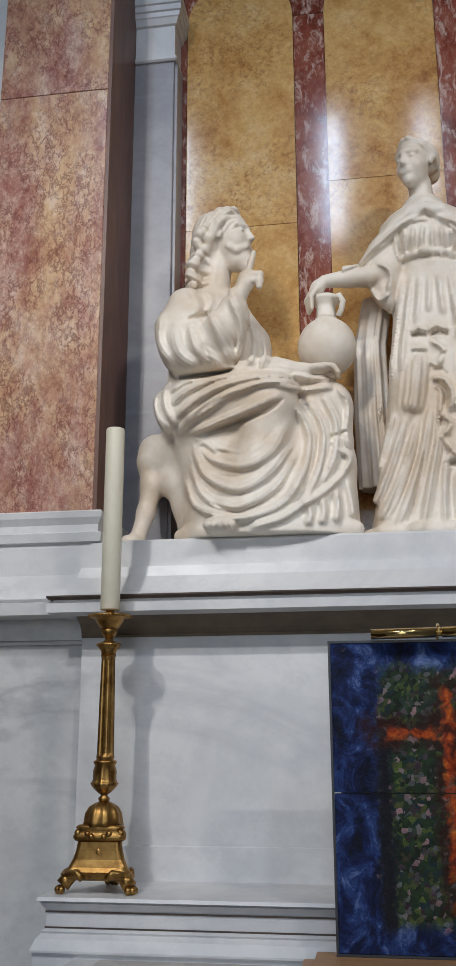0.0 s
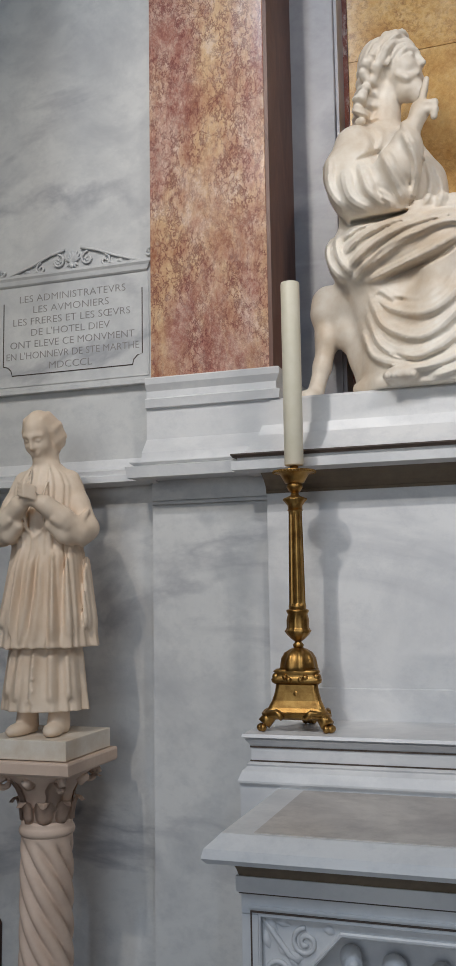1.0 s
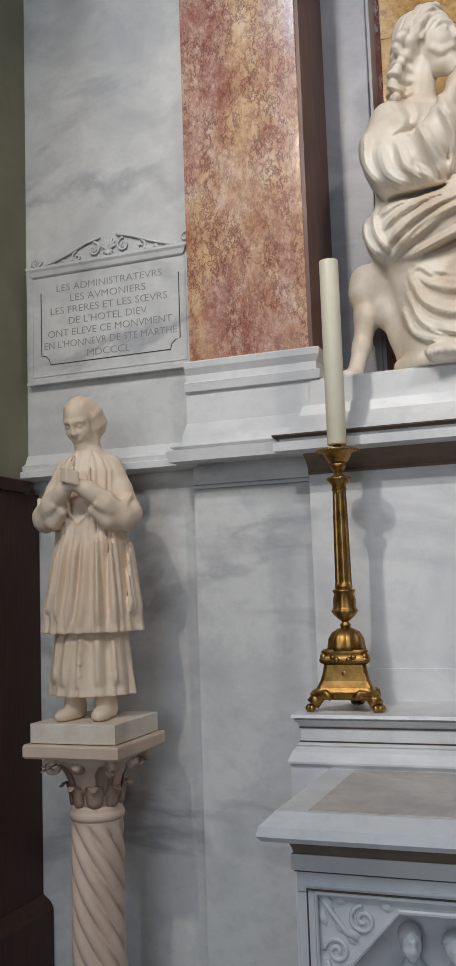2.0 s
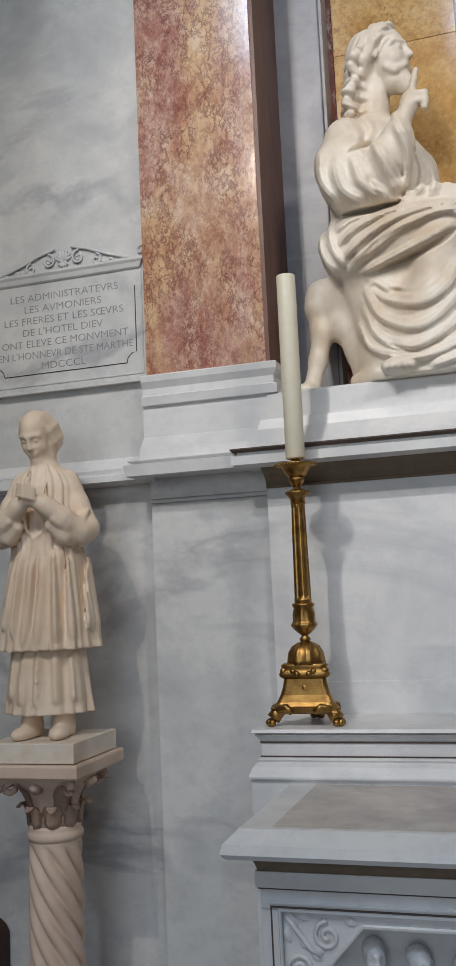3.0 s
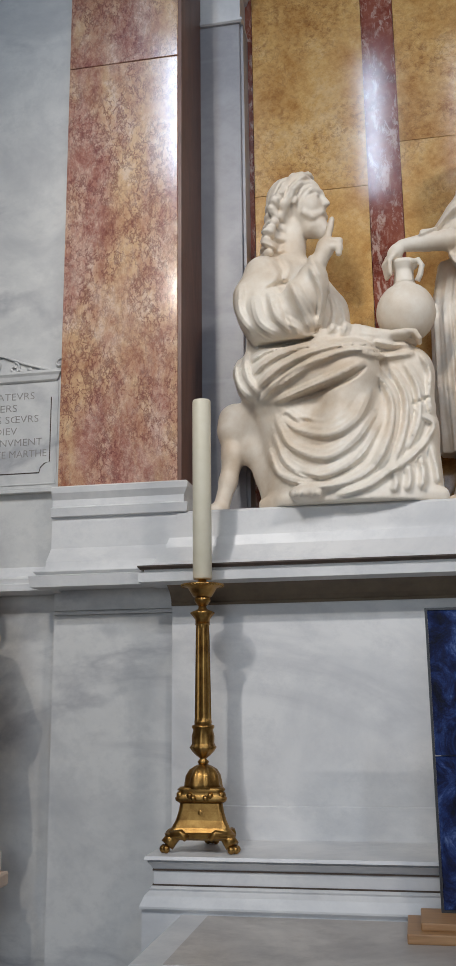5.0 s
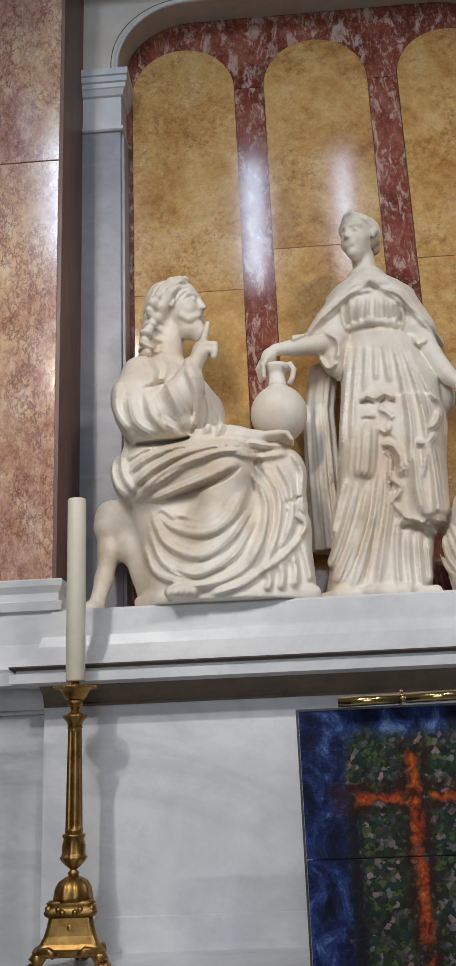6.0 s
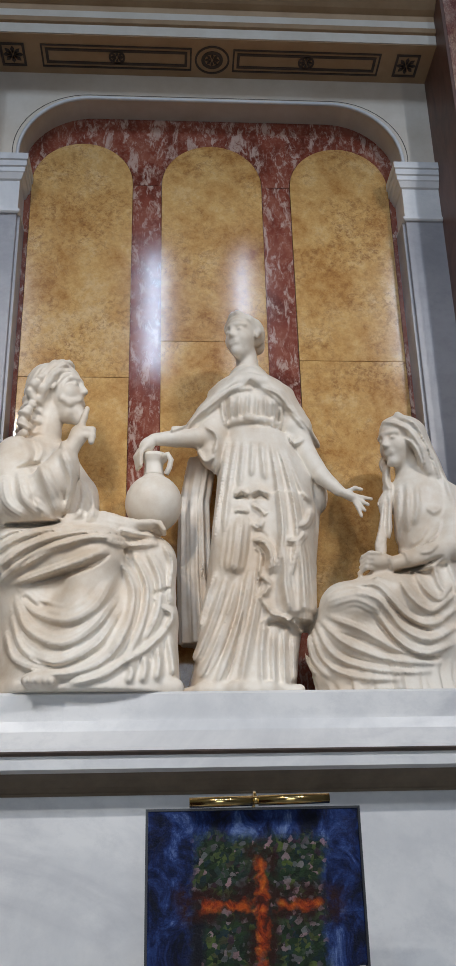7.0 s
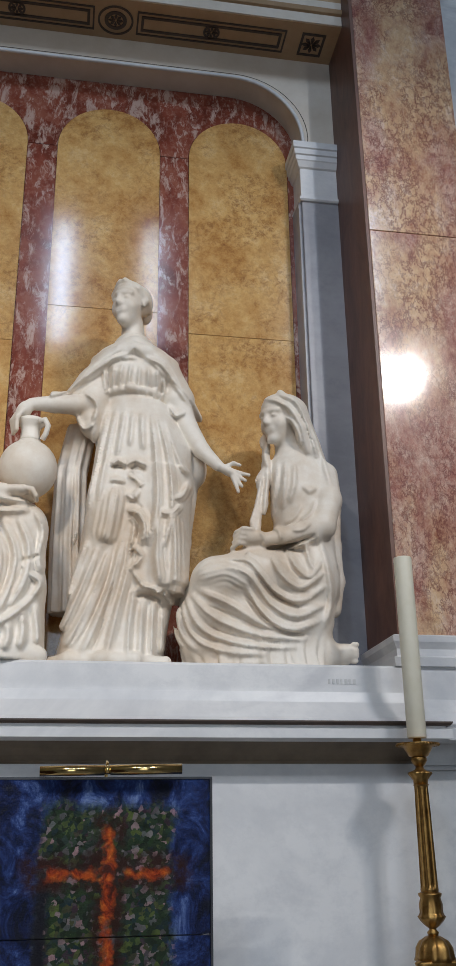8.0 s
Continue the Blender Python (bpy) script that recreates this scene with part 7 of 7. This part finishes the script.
for i, (words, width, cx) in enumerate(LINES):
    cu = bpy.data.curves.new("inscription", 'FONT')
    cu.body, cu.size, cu.extrude, cu.offset = words.replace("ᵗᵉ", "TE"), 0.034, 0.0004, -0.0004
    cu.resolution_u = 3
    tmp = new("inscription_text", cu)
    bpy.context.view_layer.update()
    me = bpy.data.meshes.new_from_object(tmp.evaluated_get(bpy.context.evaluated_depsgraph_get()))
    bpy.data.objects.remove(tmp)
    co = np.array([vv.co[:] for vv in me.vertices])
    w = co[:, 0].max() - co[:, 0].min()
    mid = (co[:, 0].max() + co[:, 0].min()) / 2
    me.transform(Matrix.Translation((cx, PLY - 0.0005, 2.572 - 0.0385 * i)) @ Matrix.Rotation(math.pi / 2, 4, 'X') @ Matrix.Diagonal((width / w, 1, 1, 1)) @ Matrix.Translation((-mid, 0, 0)))
    me.materials.clear()
    me.materials.append(MAT_LETTER)
    ob = new("inscription_line", me)
    ob.parent = plaque
    ob.matrix_parent_inverse = plaque.matrix_basis.inverted()
# scrolled crest
crest = bmesh.new()
CZ = Z1 + 0.004
for s in (-1, 1):
    mx = -1.607
    tube([(mx + s * 0.24, SIDE - 0.004, CZ + 0.004), (mx + s * 0.15, SIDE - 0.006, CZ + 0.034), (mx + s * 0.08, SIDE - 0.006, CZ + 0.062), (mx + s * 0.03, SIDE - 0.006, CZ + 0.074)], 0.0045, crest)
    tube(spiral(mx + s * 0.055, CZ + 0.036, 0.025, 1.2, math.pi / 2, SIDE - 0.005, s), 0.0042, crest)
    tube(spiral(mx + s * 0.118, CZ + 0.020, 0.020, 1.2, math.pi / 2, SIDE - 0.005, -s), 0.0038, crest)
    tube(spiral(mx + s * 0.275, CZ + 0.026, 0.021, 0.98, 0, SIDE - 0.005, s), 0.0042, crest)
    for k in range(6):
        aa = k * math.pi / 3
        leaf(crest, mx + s * 0.055, SIDE - 0.003, CZ + 0.036, 0.014, 0.008, aa, 0.006)
        leaf(crest, mx + s * 0.275, SIDE - 0.003, CZ + 0.026, 0.013, 0.007, aa, 0.006)
    for dx, dz, an in ((0.16, 0.012, 0.3), (0.18, 0.008, 2.6), (0.20, 0.006, 0.2), (0.145, 0.006, 2.4), (0.225, 0.005, 0.1)):
        leaf(crest, mx + s * dx, SIDE - 0.002, CZ + dz, 0.022, 0.011, an if s > 0 else math.pi - an, 0.007)
    tube([(mx + s * 0.295, SIDE - 0.004, CZ + 0.004), (mx + s * 0.299, SIDE - 0.004, CZ + 0.03)], 0.003, crest)
for k in range(7):
    aa = math.pi / 2 + (k - 3) * 0.36
    leaf(crest, -1.607, SIDE - 0.003, CZ + 0.028, 0.048 - 0.004 * abs(k - 3), 0.012, aa, 0.010)
for k in range(5):
    aa = -math.pi / 2 + (k - 2) * 0.5
    leaf(crest, -1.607, SIDE - 0.003, CZ + 0.030, 0.026, 0.010, aa, 0.008)
part("crest", crest, MAT_GREY, plaque, "carved scrolls and palmette", True)

# ---- pedestal column under the praying figure ----
PCX, PCY = -1.535, -0.645
ped = thing("pedestal", PCX, PCY, 0, "pinkish stone pedestal with spiral-fluted shaft and leafy capital", "pedestal")
part("statue_block", box(PCX - 0.130, PCX + 0.130, PCY - 0.135, PCY + 0.135, 1.168, PZ - 0.001, 0.003), MAT_STATUE, ped, "pale cream stone block")
part("abacus", stack([(1.128, PCX - 0.140, PCX + 0.140, PCY - 0.145), (1.134, PCX - 0.145, PCX + 0.145, PCY - 0.15), (1.160, PCX - 0.145, PCX + 0.145, PCY - 0.15), (1.166, PCX - 0.142, PCX + 0.142, PCY - 0.147)], PCY + 0.15), MAT_COLUMN, ped)


def at_col(bm):
    bmesh.ops.translate(bm, verts=bm.verts, vec=(PCX, PCY, 0))
    return bm


part("capital_bell", at_col(lathe([(0.066, 0.985), (0.064, 1.02), (0.072, 1.06), (0.088, 1.09), (0.118, 1.115), (0.122, 1.128)], 32)), MAT_COLUMN, ped, smooth=True)


def acanthus(angle, z0, height, width, spread, r0):
    bm = bmesh.new()
    rows = []
    for i in range(9):
        f = i / 8
        z = z0 + height * (math.sin(f * 2.0) / math.sin(1.57) if f < 0.8 else 0.9995 - (f - 0.8) * 1.1)
        r = r0 + spread * f ** 1.7
        w = width * (0.65 + 0.5 * math.sin(math.pi * f)) * (1 - 0.55 * f * f) * (1.0 + 0.16 * (i % 2))
        row = []
        for v in (-1, -0.5, 0, 0.5, 1):
            dep = r + (0.010 if v == 0 else 0.004 if abs(v) == 0.5 else -0.002)
            row.append(bm.verts.new((dep * math.cos(angle) - v * w / 2 * math.sin(angle), dep * math.sin(angle) + v * w / 2 * math.cos(angle), z)))
        rows.append(row)
    for a, b in zip(rows, rows[1:]):
        for j in range(4):
            bm.faces.new((a[j], a[j + 1], b[j + 1], b[j]))
    bmesh.ops.solidify(bm, geom=bm.faces[:], thickness=0.006)
    return at_col(bm)


for k in range(8):
    part("acanthus_leaf", acanthus(2 * math.pi * (k + 0.5) / 8, 0.985, 0.062, 0.05, 0.030, 0.066), MAT_COLUMN, ped, smooth=True)
for k in range(4):
    part("corner_leaf", acanthus(math.pi / 4 + math.pi / 2 * k, 1.02, 0.085, 0.05, 0.085, 0.066), MAT_COLUMN, ped, smooth=True)
    a = math.pi / 4 + math.pi / 2 * k
    vol = [(0.125 + 0.026 * math.cos(t) * (1 - t / 12), 1.098 + 0.024 * math.sin(t) * (1 - t / 12)) for t in [0.45 * i for i in range(20)]]
    part("volute", at_col(tube([(r * math.cos(a), r * math.sin(a), z) for r, z in vol], 0.009, n=8)), MAT_COLUMN, ped, smooth=True)
    part("flower", at_col(tube([(0.10 * math.cos(a + math.pi / 4), 0.10 * math.sin(a + math.pi / 4), 1.098), (0.125 * math.cos(a + math.pi / 4), 0.125 * math.sin(a + math.pi / 4), 1.108)], 0.018, n=10, taper=lambda f: 1 - 0.5 * f)), MAT_COLUMN, ped, smooth=True)
part("astragal", at_col(lathe([(0.066, 0.945), (0.075, 0.950), (0.078, 0.960), (0.075, 0.970), (0.070, 0.974), (0.072, 0.980), (0.066, 0.988)], 36)), MAT_COLUMN, ped, smooth=True)
zz = [0.30 + 0.65 * i / 90 for i in range(91)]


def twist(a, z):
    edge = min(1.0, max(0.0, (0.945 - z) / 0.04))
    w = math.sin(4 * (a + 10.0 * z))
    return 1 - 0.27 * edge * (1 - abs(w)) ** 1.3 + 0.04 * edge


part("spiral_shaft", at_col(lathe([(0.071 + 0.006 * (0.95 - z), z) for z in zz], 128, flute=twist)), MAT_COLUMN, ped, smooth=True)
part("shaft_base", at_col(lathe([(0.13, 0.20), (0.13, 0.22), (0.115, 0.235), (0.105, 0.25), (0.112, 0.265), (0.105, 0.28), (0.085, 0.30)], 36)), MAT_COLUMN, ped, smooth=True)
part("foot_block", box(PCX - 0.15, PCX + 0.15, PCY - 0.15, PCY + 0.15, 0, 0.20, 0.004), MAT_COLUMN, ped)
